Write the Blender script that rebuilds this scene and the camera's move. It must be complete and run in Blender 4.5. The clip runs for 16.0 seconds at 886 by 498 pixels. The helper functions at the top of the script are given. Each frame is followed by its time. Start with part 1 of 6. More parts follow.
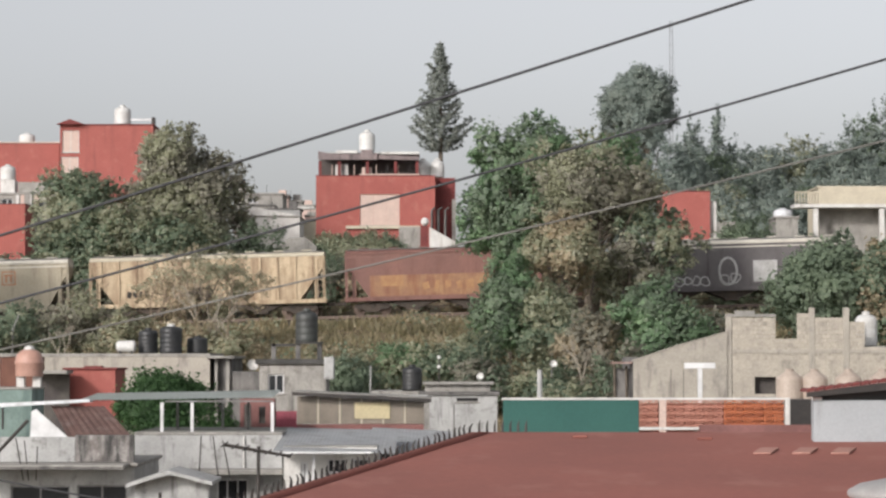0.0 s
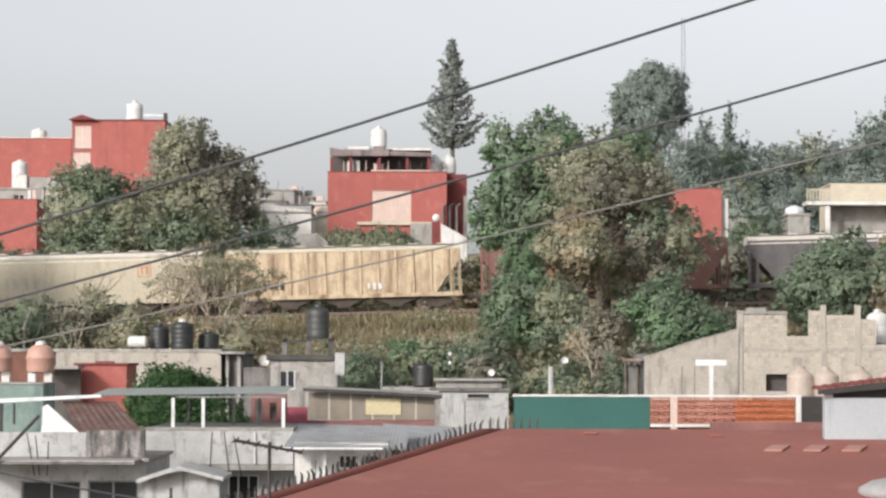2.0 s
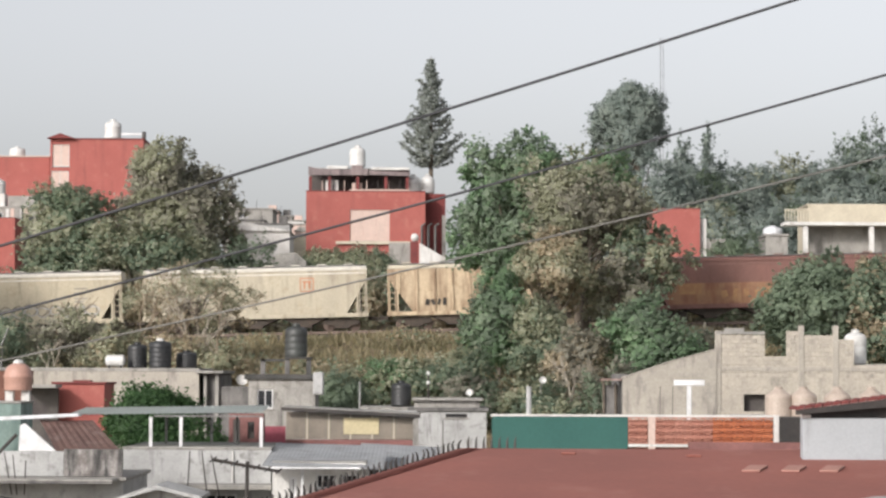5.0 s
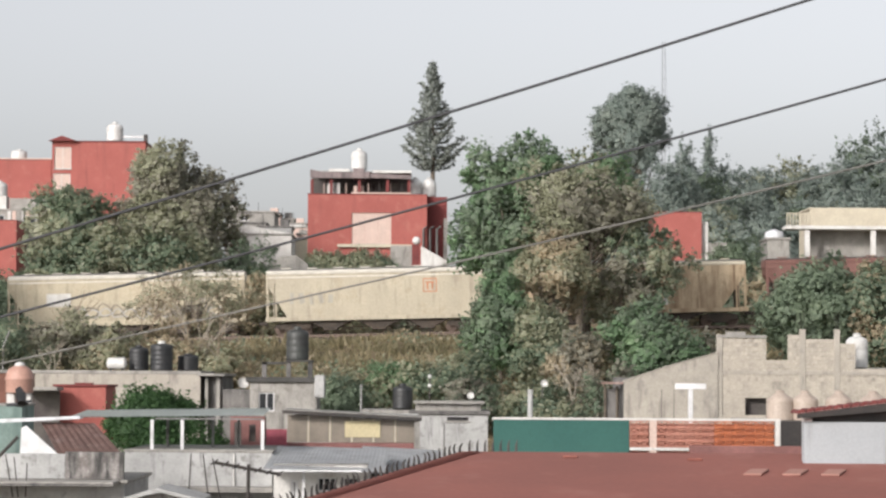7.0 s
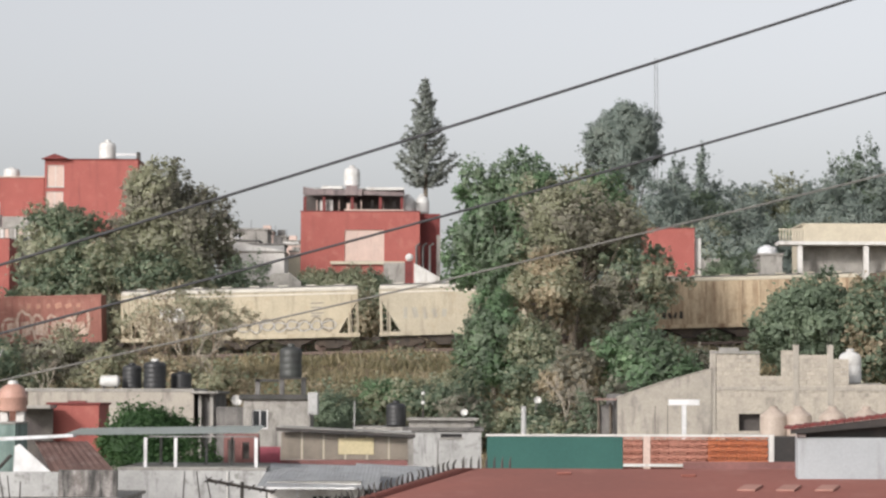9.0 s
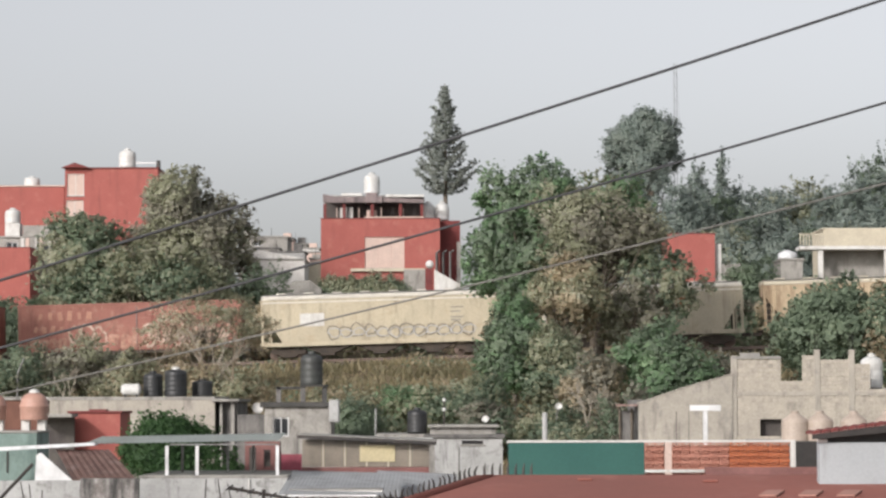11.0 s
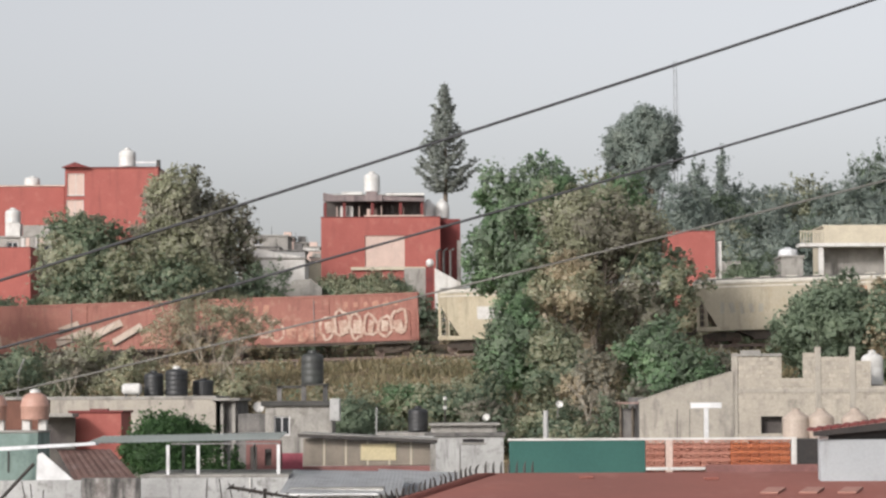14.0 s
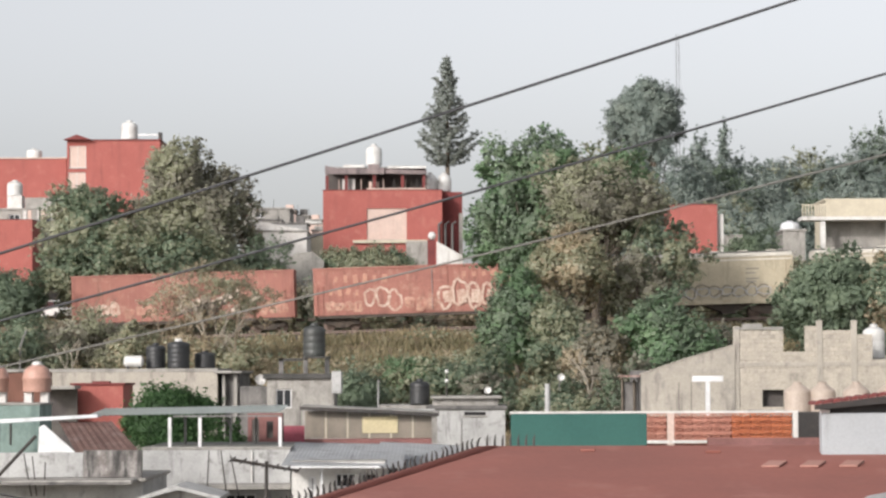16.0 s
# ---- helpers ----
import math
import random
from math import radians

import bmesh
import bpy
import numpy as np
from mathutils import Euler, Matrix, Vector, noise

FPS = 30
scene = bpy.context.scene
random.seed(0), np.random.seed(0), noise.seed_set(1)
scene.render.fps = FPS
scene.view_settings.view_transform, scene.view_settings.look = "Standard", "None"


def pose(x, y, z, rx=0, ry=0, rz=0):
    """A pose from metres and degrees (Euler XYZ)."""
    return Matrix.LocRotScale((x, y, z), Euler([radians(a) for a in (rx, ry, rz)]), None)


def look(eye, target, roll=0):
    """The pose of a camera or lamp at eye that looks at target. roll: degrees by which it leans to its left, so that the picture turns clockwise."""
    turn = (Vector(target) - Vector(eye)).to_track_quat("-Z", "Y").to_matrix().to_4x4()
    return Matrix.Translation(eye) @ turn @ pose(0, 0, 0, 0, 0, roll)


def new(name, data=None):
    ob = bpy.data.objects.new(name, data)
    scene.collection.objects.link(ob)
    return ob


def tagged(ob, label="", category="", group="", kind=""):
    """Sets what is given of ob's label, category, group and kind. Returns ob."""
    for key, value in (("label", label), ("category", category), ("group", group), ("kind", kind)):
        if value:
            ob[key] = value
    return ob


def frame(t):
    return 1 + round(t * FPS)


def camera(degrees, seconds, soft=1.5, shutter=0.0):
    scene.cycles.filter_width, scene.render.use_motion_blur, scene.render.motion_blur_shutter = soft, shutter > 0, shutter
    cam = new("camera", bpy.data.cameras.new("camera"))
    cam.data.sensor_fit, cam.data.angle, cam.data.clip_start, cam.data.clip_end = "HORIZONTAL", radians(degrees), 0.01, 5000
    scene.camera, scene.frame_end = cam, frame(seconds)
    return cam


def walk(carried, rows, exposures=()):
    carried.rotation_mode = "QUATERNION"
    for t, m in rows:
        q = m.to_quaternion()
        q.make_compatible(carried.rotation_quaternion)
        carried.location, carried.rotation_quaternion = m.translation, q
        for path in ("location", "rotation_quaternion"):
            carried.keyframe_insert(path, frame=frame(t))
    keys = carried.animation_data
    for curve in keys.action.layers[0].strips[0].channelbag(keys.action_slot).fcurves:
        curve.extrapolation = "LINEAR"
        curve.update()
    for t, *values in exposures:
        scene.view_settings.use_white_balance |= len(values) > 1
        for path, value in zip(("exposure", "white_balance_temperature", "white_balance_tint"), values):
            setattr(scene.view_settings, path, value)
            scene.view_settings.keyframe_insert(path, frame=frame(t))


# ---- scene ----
cam = camera(18.0, 16.0, soft=2.5)
PATH = [
    (0.0, pose(0, 0, 12, 92.3, -0.0, -0.0)),
    (0.5, pose(0, 0, 12, 92.363, -0.036, 0.035)),
    (1.0, pose(0, 0, 12, 92.231, -0.117, 0.057)),
    (1.5, pose(0, 0, 12, 92.217, -0.181, 0.151)),
    (2.0, pose(0, 0, 12, 92.225, -0.168, 0.228)),
    (2.5, pose(0, 0, 12, 92.242, -0.225, 0.218)),
    (3.0, pose(0, 0, 12, 92.293, -0.208, 0.134)),
    (3.5, pose(0, 0, 12, 92.368, -0.184, 0.006)),
    (4.0, pose(0, 0, 12, 92.482, -0.188, -0.125)),
    (6.5, pose(0, 0, 12, 92.678, -0.327, -0.248)),
    (7.0, pose(0, 0, 12, 92.691, -0.374, -0.191)),
    (7.5, pose(0, 0, 12, 92.729, -0.392, -0.188)),
    (8.0, pose(0, 0, 12, 92.81, -0.356, -0.219)),
    (8.5, pose(0, 0, 12, 92.918, -0.276, -0.275)),
    (9.0, pose(0, 0, 12, 93.036, -0.186, -0.325)),
    (9.5, pose(0, 0, 12, 93.173, -0.109, -0.243)),
    (10.0, pose(0, 0, 12, 93.169, -0.084, -0.082)),
    (12.5, pose(0, 0, 12, 93.197, 0.266, 0.22)),
    (13.0, pose(0, 0, 12, 93.204, 0.27, 0.167)),
    (13.5, pose(0, 0, 12, 93.172, 0.305, 0.14)),
    (14.0, pose(0, 0, 12, 93.141, 0.293, 0.121)),
    (14.1, pose(0, 0, 12, 93.035, 0.284, 0.125)),
    (14.2, pose(0, 0, 12, 92.806, 0.265, 0.134)),
    (14.3, pose(0, 0, 12, 92.639, 0.251, 0.141)),
    (14.4, pose(0, 0, 12, 92.589, 0.246, 0.143)),
    (14.5, pose(0, 0, 12, 92.583, 0.246, 0.143)),
    (15.0, pose(0, 0, 12, 92.527, 0.219, 0.192)),
    (15.5, pose(0, 0, 12, 92.535, 0.201, 0.196)),
    (16.0, pose(0, 0, 12, 92.588, 0.204, 0.156)),
]
walk(cam, PATH, exposures=[(t, e + 0.04, 6450, 12) for t, e in ((0.0, -0.14), (0.5, -0.02), (1.5, 0.1), (3.0, 0.14), (3.4, 0.13), (3.5, 0.03), (4.0, 0.04), (8.0, 0.05), (9.5, -0.07), (14.0, -0.09), (14.3, 0.08), (16.0, 0.1))])

# ---- light: a hazy bright sky and a veiled sun low behind the viewer's left shoulder
SUN_EL, SUN_AZ = 24.0, 214.0
world = bpy.data.worlds.new("world")
scene.world = world
world.use_nodes = True
wn, wl = world.node_tree.nodes, world.node_tree.links
sky = wn.new("ShaderNodeTexSky")
sky.sky_type, sky.sun_disc = "NISHITA", False
sky.sun_elevation, sky.sun_rotation = radians(SUN_EL), radians(SUN_AZ)
sky.air_density, sky.dust_density, sky.ozone_density, sky.altitude = 1.0, 5.5, 1.0, 900
pale = wn.new("ShaderNodeHueSaturation")
pale.inputs["Saturation"].default_value = 0.18
wl.new(sky.outputs[0], pale.inputs["Color"])
wl.new(pale.outputs[0], wn["Background"].inputs["Color"])
wn["Background"].inputs["Strength"].default_value = 0.15
sun = new("sun", bpy.data.lights.new("sun", "SUN"))
sun.data.energy, sun.data.angle, sun.data.color = 2.7, radians(8), (1.0, 0.95, 0.885)
sun_way = Vector((math.sin(radians(SUN_AZ)) * math.cos(radians(SUN_EL)), math.cos(radians(SUN_AZ)) * math.cos(radians(SUN_EL)), math.sin(radians(SUN_EL))))
sun.matrix_world = look(sun_way * 100, (0, 0, 0))


# ---- materials
def material(name, a, b=None, scale=1.2, grain=12.0, rough=0.85, metal=0.0, bump=0.15, streak=None, streaks=0.5, spread=0.12, dirt=None, runs=1.9):
    """Two colours in large soft patches, a finer grain over them, vertical runs of a third colour, and relief."""
    b = b or tuple(c * 0.72 for c in a)
    m = bpy.data.materials.new(name)
    m.use_nodes = True
    n, l = m.node_tree.nodes, m.node_tree.links
    bsdf = n["Principled BSDF"]
    co = n.new("ShaderNodeTexCoord")
    info = n.new("ShaderNodeObjectInfo")
    shift = n.new("ShaderNodeVectorMath")
    shift.operation = "MULTIPLY_ADD"
    l.new(info.outputs["Random"], shift.inputs[0])
    shift.inputs[1].default_value = (37.0, 11.0, 23.0)
    l.new(co.outputs["Object"], shift.inputs[2])

    def noise_at(sc, detail, vec):
        t = n.new("ShaderNodeTexNoise")
        t.inputs["Scale"].default_value, t.inputs["Detail"].default_value, t.inputs["Roughness"].default_value = sc, detail, 0.6
        l.new(vec, t.inputs["Vector"])
        return t.outputs["Fac"]

    def ramp(fac, lo, hi):
        r = n.new("ShaderNodeMapRange")
        r.inputs["From Min"].default_value, r.inputs["From Max"].default_value = lo, hi
        l.new(fac, r.inputs["Value"])
        return r.outputs["Result"]

    def mix(fac, c0, c1):
        x = n.new("ShaderNodeMix")
        x.data_type = "RGBA"
        for sock, v in ((x.inputs[0], fac), (x.inputs[6], c0), (x.inputs[7], c1)):
            if isinstance(v, (tuple, float)):
                sock.default_value = (*v, 1) if isinstance(v, tuple) else v
            else:
                l.new(v, sock)
        return x.outputs[2]

    big = ramp(noise_at(scale, 4, shift.outputs[0]), 0.36, 0.66)
    col = mix(big, tuple(a), tuple(b))
    fine = noise_at(grain, 5, shift.outputs[0])
    if dirt:
        col = mix(ramp(noise_at(scale * 2.7, 6, shift.outputs[0]), 0.55, 0.72), col, tuple(dirt))
    if streak:
        mp = n.new("ShaderNodeMapping")
        mp.inputs["Scale"].default_value = (runs, runs, 0.16 * runs)
        l.new(shift.outputs[0], mp.inputs["Vector"])
        col = mix(ramp(noise_at(1.0, 5, mp.outputs[0]), 0.62 - 0.22 * streaks, 0.78 - 0.1 * streaks), col, tuple(streak))
    hs = n.new("ShaderNodeHueSaturation")
    l.new(col, hs.inputs["Color"])
    val = n.new("ShaderNodeMapRange")
    val.inputs["From Min"].default_value, val.inputs["From Max"].default_value = 0.3, 0.7
    val.inputs["To Min"].default_value, val.inputs["To Max"].default_value = 1 - spread, 1 + spread
    l.new(fine, val.inputs["Value"])
    l.new(val.outputs[0], hs.inputs["Value"])
    l.new(hs.outputs[0], bsdf.inputs["Base Color"])
    bsdf.inputs["Roughness"].default_value, bsdf.inputs["Metallic"].default_value = rough, metal
    if bump:
        bp = n.new("ShaderNodeBump")
        bp.inputs["Strength"].default_value, bp.inputs["Distance"].default_value = bump, 0.03
        l.new(fine, bp.inputs["Height"])
        l.new(bp.outputs[0], bsdf.inputs["Normal"])
    return m


def leafage(name, a, b, c, patch=0.5, through_light=0.55):
    """Leaves: three greens that differ from leaf to leaf and from clump to clump, with some light passing through."""
    m = bpy.data.materials.new(name)
    m.use_nodes = True
    n, l = m.node_tree.nodes, m.node_tree.links
    bsdf, out = n["Principled BSDF"], n["Material Output"]
    geo, co = n.new("ShaderNodeNewGeometry"), n.new("ShaderNodeTexCoord")
    r = n.new("ShaderNodeValToRGB")
    r.color_ramp.elements[0].color, r.color_ramp.elements[1].color = (*a, 1), (*c, 1)
    r.color_ramp.elements.new(0.5).color = (*b, 1)
    t = n.new("ShaderNodeTexNoise")
    t.inputs["Scale"].default_value, t.inputs["Detail"].default_value = patch, 3
    l.new(co.outputs["Object"], t.inputs["Vector"])
    s = n.new("ShaderNodeMath")
    s.operation = "MULTIPLY_ADD"
    s.inputs[1].default_value = 0.55
    l.new(geo.outputs["Random Per Island"], s.inputs[0])
    k = n.new("ShaderNodeMapRange")
    k.inputs["From Min"].default_value, k.inputs["From Max"].default_value, k.inputs["To Max"].default_value = 0.32, 0.68, 0.55
    l.new(t.outputs["Fac"], k.inputs["Value"])
    l.new(k.outputs[0], s.inputs[2])
    l.new(s.outputs[0], r.inputs["Fac"])
    l.new(r.outputs[0], bsdf.inputs["Base Color"])
    bsdf.inputs["Roughness"].default_value = 0.6
    tl = n.new("ShaderNodeBsdfTranslucent")
    l.new(r.outputs[0], tl.inputs["Color"])
    mx = n.new("ShaderNodeMixShader")
    mx.inputs[0].default_value = through_light
    l.new(bsdf.outputs[0], mx.inputs[1])
    l.new(tl.outputs[0], mx.inputs[2])
    l.new(mx.outputs[0], out.inputs["Surface"])
    return m


def glass(name, tint=(0.025, 0.027, 0.03), rough=0.12):
    m = material(name, tint, None, rough=rough, bump=0.0, spread=0.05)
    m.node_tree.nodes["Principled BSDF"].inputs["Specular IOR Level"].default_value = 0.35
    return m


RED_WALL = material("red_paint", (0.36, 0.108, 0.09), (0.32, 0.094, 0.079), scale=0.5, streak=(0.27, 0.085, 0.073), streaks=0.3, spread=0.08, dirt=(0.39, 0.14, 0.115))
RED_ROOF = material("red_roof_paint", (0.28, 0.10, 0.077), (0.235, 0.087, 0.068), scale=0.18, grain=5, spread=0.06, dirt=(0.31, 0.13, 0.105), bump=0.08)
PLATE = material("dull_pink_plate", (0.40, 0.21, 0.17), (0.34, 0.18, 0.145))
DOME_GREY = material("cloudy_dome", (0.36, 0.35, 0.34), (0.29, 0.28, 0.275), rough=0.4)
RED_FLASHING = material("red_flashing", (0.25, 0.075, 0.055), (0.21, 0.063, 0.047), scale=0.4)
RENDER_TAN = material("tan_render", (0.399, 0.365, 0.315), (0.323, 0.297, 0.255), scale=0.6, streak=(0.17, 0.153, 0.14), streaks=0.4, dirt=(0.246, 0.23, 0.208), runs=2.6)
SHED_WHITE = material("bluish_white_paint", (0.38, 0.405, 0.42), (0.33, 0.355, 0.37), scale=0.6, spread=0.06, streak=(0.27, 0.28, 0.28), streaks=0.15)
# dark red paint; also colours the red house's side in place of shade
RED_DARK = material("dark_and_shaded_red_paint", (0.19, 0.045, 0.042), (0.14, 0.036, 0.034))
WHITE = material("white_paint", (0.651, 0.642, 0.616), (0.546, 0.528, 0.502), streak=(0.37, 0.343, 0.308), streaks=0.2)
CREAM = material("cream_paint", (0.544, 0.493, 0.383), (0.476, 0.425, 0.332))
PINKISH = material("pale_pink_paint", (0.598, 0.458, 0.396), (0.528, 0.405, 0.352))
GREY_WALL = material("weathered_render", (0.353, 0.336, 0.307), (0.262, 0.25, 0.23), scale=0.8, streak=(0.123, 0.115, 0.107), streaks=0.35, dirt=(0.18, 0.168, 0.152), spread=0.16)
PALE_WALL = material("pale_render", (0.441, 0.441, 0.433), (0.327, 0.327, 0.319), scale=0.9, grain=16, streak=(0.152, 0.148, 0.144), streaks=0.22, dirt=(0.22, 0.217, 0.205), spread=0.1, bump=0.2, runs=2.8)
DARK_RENDER = material("dark_streaked_render", (0.20, 0.19, 0.18), (0.11, 0.105, 0.10), streak=(0.045, 0.045, 0.045), streaks=0.7)
BLOCK = material("concrete_block", (0.45, 0.405, 0.34), (0.37, 0.335, 0.285), scale=0.8, streak=(0.25, 0.23, 0.195), streaks=0.3, spread=0.15, dirt=(0.30, 0.275, 0.235))
MORTAR = material("mortar", (0.44, 0.40, 0.345))
STAINED = material("mould_streaked_render", (0.40, 0.38, 0.36), (0.17, 0.15, 0.14), scale=2.2, grain=20, streak=(0.05, 0.048, 0.046), streaks=1.15, spread=0.3, runs=4.2)
CONCRETE = material("bare_concrete", (0.34, 0.323, 0.297), (0.238, 0.23, 0.212), streak=(0.128, 0.119, 0.111), streaks=0.4)
SLAB_DARK = material("mossy_slab", (0.075, 0.072, 0.068), (0.045, 0.045, 0.042))
GREEN_WALL = material("green_paint", (0.034, 0.112, 0.096), (0.027, 0.095, 0.083), scale=0.4, spread=0.08)
TURQUOISE = material("turquoise_paint", (0.20, 0.27, 0.245), (0.155, 0.215, 0.195), streak=(0.09, 0.13, 0.12), streaks=0.5)
ZINC = material("grey_sheet", (0.70, 0.715, 0.73), (0.58, 0.595, 0.61), rough=0.55, metal=0.05, streak=(0.40, 0.39, 0.38), streaks=0.35)
TIN_RUST = material("rusted_tin", (0.30, 0.19, 0.165), (0.22, 0.14, 0.125), rough=0.7, streak=(0.38, 0.28, 0.25), streaks=0.5, spread=0.2)
STEEL_WHITE = material("white_steel", (0.72, 0.72, 0.72), None, rough=0.45, spread=0.04)
STEEL_DARK = material("dark_steel", (0.035, 0.033, 0.032), (0.06, 0.05, 0.045), rough=0.55, metal=0.3)
STEEL_GREY = material("grey_steel", (0.25, 0.25, 0.25), (0.16, 0.15, 0.14), rough=0.5, metal=0.4)
BLACK_PLASTIC = material("black_plastic", (0.022, 0.024, 0.026), (0.035, 0.035, 0.035), rough=0.45, bump=0.02)
WHITE_PLASTIC = material("white_plastic", (0.634, 0.634, 0.616), (0.546, 0.537, 0.51), rough=0.45, bump=0.02)
TERRACOTTA = material("terracotta_plastic", (0.48, 0.285, 0.225), (0.42, 0.245, 0.195), rough=0.5, bump=0.02)
BEIGE = material("beige_plastic", (0.442, 0.365, 0.306), (0.383, 0.315, 0.264), rough=0.5, bump=0.02)
BRICK = material("orange_clay", (0.52, 0.17, 0.075), (0.42, 0.13, 0.06), spread=0.2)
BRICK_PALE = material("pink_clay", (0.50, 0.24, 0.18), (0.42, 0.18, 0.13), spread=0.2)
GLASS = glass("window_glass")
AMBER = glass("amber_sheet", (0.26, 0.225, 0.185), 0.35)
MAROON = material("maroon_paint", (0.25, 0.115, 0.105), (0.19, 0.088, 0.08))
BANNER = material("yellowed_banner", (0.60, 0.52, 0.32), (0.52, 0.45, 0.29))
# dark base colour holds the shade of rooms and recesses
INSIDE_SHADE = material("interior_with_shade", (0.10, 0.09, 0.08), (0.06, 0.05, 0.05))
BARK = material("bark", (0.16, 0.13, 0.10), (0.09, 0.075, 0.06), scale=3, grain=25, bump=0.5)
SOIL = material("dry_soil", (0.20, 0.15, 0.09), (0.13, 0.11, 0.06), scale=0.3, grain=3, spread=0.25, dirt=(0.08, 0.085, 0.035), bump=0.4)
BALLAST = material("ballast", (0.13, 0.115, 0.10), (0.08, 0.07, 0.065), scale=2, grain=18, spread=0.35, bump=0.6)
RAIL = material("rail_steel", (0.15, 0.11, 0.09), None, rough=0.5, metal=0.6)
CABLE = material("cable_sheath", (0.055, 0.055, 0.06), None, rough=0.6, bump=0.0)
CABLE_PALE = material("weathered_cable", (0.20, 0.19, 0.175), None, rough=0.7, bump=0.0)
LEAF_OLIVE = leafage("olive_leaves", (0.25, 0.265, 0.175), (0.38, 0.39, 0.265), (0.60, 0.60, 0.46))
LEAF_DEEP = leafage("deep_green_leaves", (0.165, 0.215, 0.16), (0.235, 0.30, 0.21), (0.34, 0.41, 0.285))
LEAF_FRESH = leafage("fresh_green_leaves", (0.16, 0.245, 0.145), (0.23, 0.35, 0.20), (0.35, 0.49, 0.29))
LEAF_DRY = leafage("dry_brown_leaves", (0.36, 0.30, 0.215), (0.51, 0.43, 0.30), (0.66, 0.58, 0.43))
LEAF_GREY = leafage("grey_brown_leaves", (0.22, 0.21, 0.17), (0.33, 0.315, 0.25), (0.48, 0.46, 0.38))
# far foliage: a bluish distance haze is put into these greens
LEAF_HAZED = leafage("haze_tinted_leaves", (0.24, 0.295, 0.27), (0.33, 0.385, 0.345), (0.43, 0.475, 0.42))
LEAF_CONIFER = leafage("conifer_needles", (0.22, 0.245, 0.23), (0.30, 0.33, 0.295), (0.38, 0.405, 0.36))
LEAF_GARDEN = leafage("garden_leaves", (0.035, 0.075, 0.03), (0.065, 0.135, 0.05), (0.12, 0.22, 0.085))
CANOPY_SHEET = material("pale_green_sheet", (0.66, 0.71, 0.68), (0.56, 0.61, 0.58), rough=0.5, spread=0.06)
BARK_BROWN = material("brown_bark", (0.25, 0.195, 0.14), (0.18, 0.14, 0.10), scale=3, grain=20)
BARK_PALE = material("pale_bark", (0.36, 0.32, 0.26), (0.26, 0.23, 0.19), scale=3, grain=20)
GRASS = leafage("dry_grass", (0.14, 0.14, 0.08), (0.28, 0.25, 0.15), (0.46, 0.39, 0.25), patch=0.18)


# ---- mesh helpers
def part(name, bm, mat, parent, label=""):
    """One mesh object under a thing or a part."""
    if isinstance(bm, bmesh.types.BMesh):
        me = bpy.data.meshes.new(name)
        bm.to_mesh(me)
        bm.free()
        me.materials.append(mat)
    else:
        me = bm
    ob = new(name, me)
    if parent is not None:
        ob.parent = parent
    return tagged(ob, label)


def thing(name, label, category, place=(0, 0, 0), turn=0, group="", kind=""):
    ob = new(name)
    ob.matrix_basis = pose(*place, 0, 0, turn)
    return tagged(ob, label, category, group, kind)


def solid(name, bm, mat, label, category="", place=(0, 0, 0), group="", kind="", smooth=False):
    """A thing that is one mesh."""
    me = bpy.data.meshes.new(name)
    bm.to_mesh(me)
    bm.free()
    me.materials.append(mat)
    if smooth:
        me.polygons.foreach_set("use_smooth", [True] * len(me.polygons))
    ob = new(name, me)
    ob.matrix_basis = pose(*place)
    return tagged(ob, label, category, group, kind)


def box(bm, x0, x1, y0, y1, z0, z1, bevel=0.0):
    g = bmesh.ops.create_cube(bm, size=1)["verts"]
    for v in g:
        v.co = Vector(((x0 + x1) / 2 + v.co.x * (x1 - x0), (y0 + y1) / 2 + v.co.y * (y1 - y0), (z0 + z1) / 2 + v.co.z * (z1 - z0)))
    if bevel:
        es = list({e for v in g for e in v.link_edges})
        bmesh.ops.bevel(bm, geom=es, offset=bevel, segments=1, affect="EDGES")
    return bm


def boxes(*rows, bevel=0.0):
    bm = bmesh.new()
    for r in rows:
        box(bm, *r, bevel=bevel)
    return bm


def tube(bm, pts, radii, sides=8):
    """A tapered tube through the points, closed at its ends."""
    rings = []
    pts = [Vector(p) for p in pts]
    for i, p in enumerate(pts):
        d = (pts[min(i + 1, len(pts) - 1)] - pts[max(i - 1, 0)]).normalized()
        u = d.orthogonal().normalized() if i == 0 else (u - d * u.dot(d)).normalized()
        w = d.cross(u)
        rings.append([bm.verts.new(p + (u * math.cos(a) + w * math.sin(a)) * radii[i]) for a in (2 * math.pi * k / sides for k in range(sides))])
    for a, b in zip(rings, rings[1:]):
        for k in range(sides):
            bm.faces.new((a[k], a[(k + 1) % sides], b[(k + 1) % sides], b[k]))
    bm.faces.new(rings[0][::-1])
    bm.faces.new(rings[-1])
    return bm


def lathe(bm, profile, sides=20, at=(0, 0, 0)):
    """A turned body from (radius, height) pairs."""
    rings = [[bm.verts.new((at[0] + r * math.cos(a), at[1] + r * math.sin(a), at[2] + z)) for a in (2 * math.pi * k / sides for k in range(sides))] for r, z in profile]
    for a, b in zip(rings, rings[1:]):
        for k in range(sides):
            bm.faces.new((a[k], a[(k + 1) % sides], b[(k + 1) % sides], b[k]))
    bm.faces.new(rings[0][::-1])
    bm.faces.new(rings[-1])
    return bm


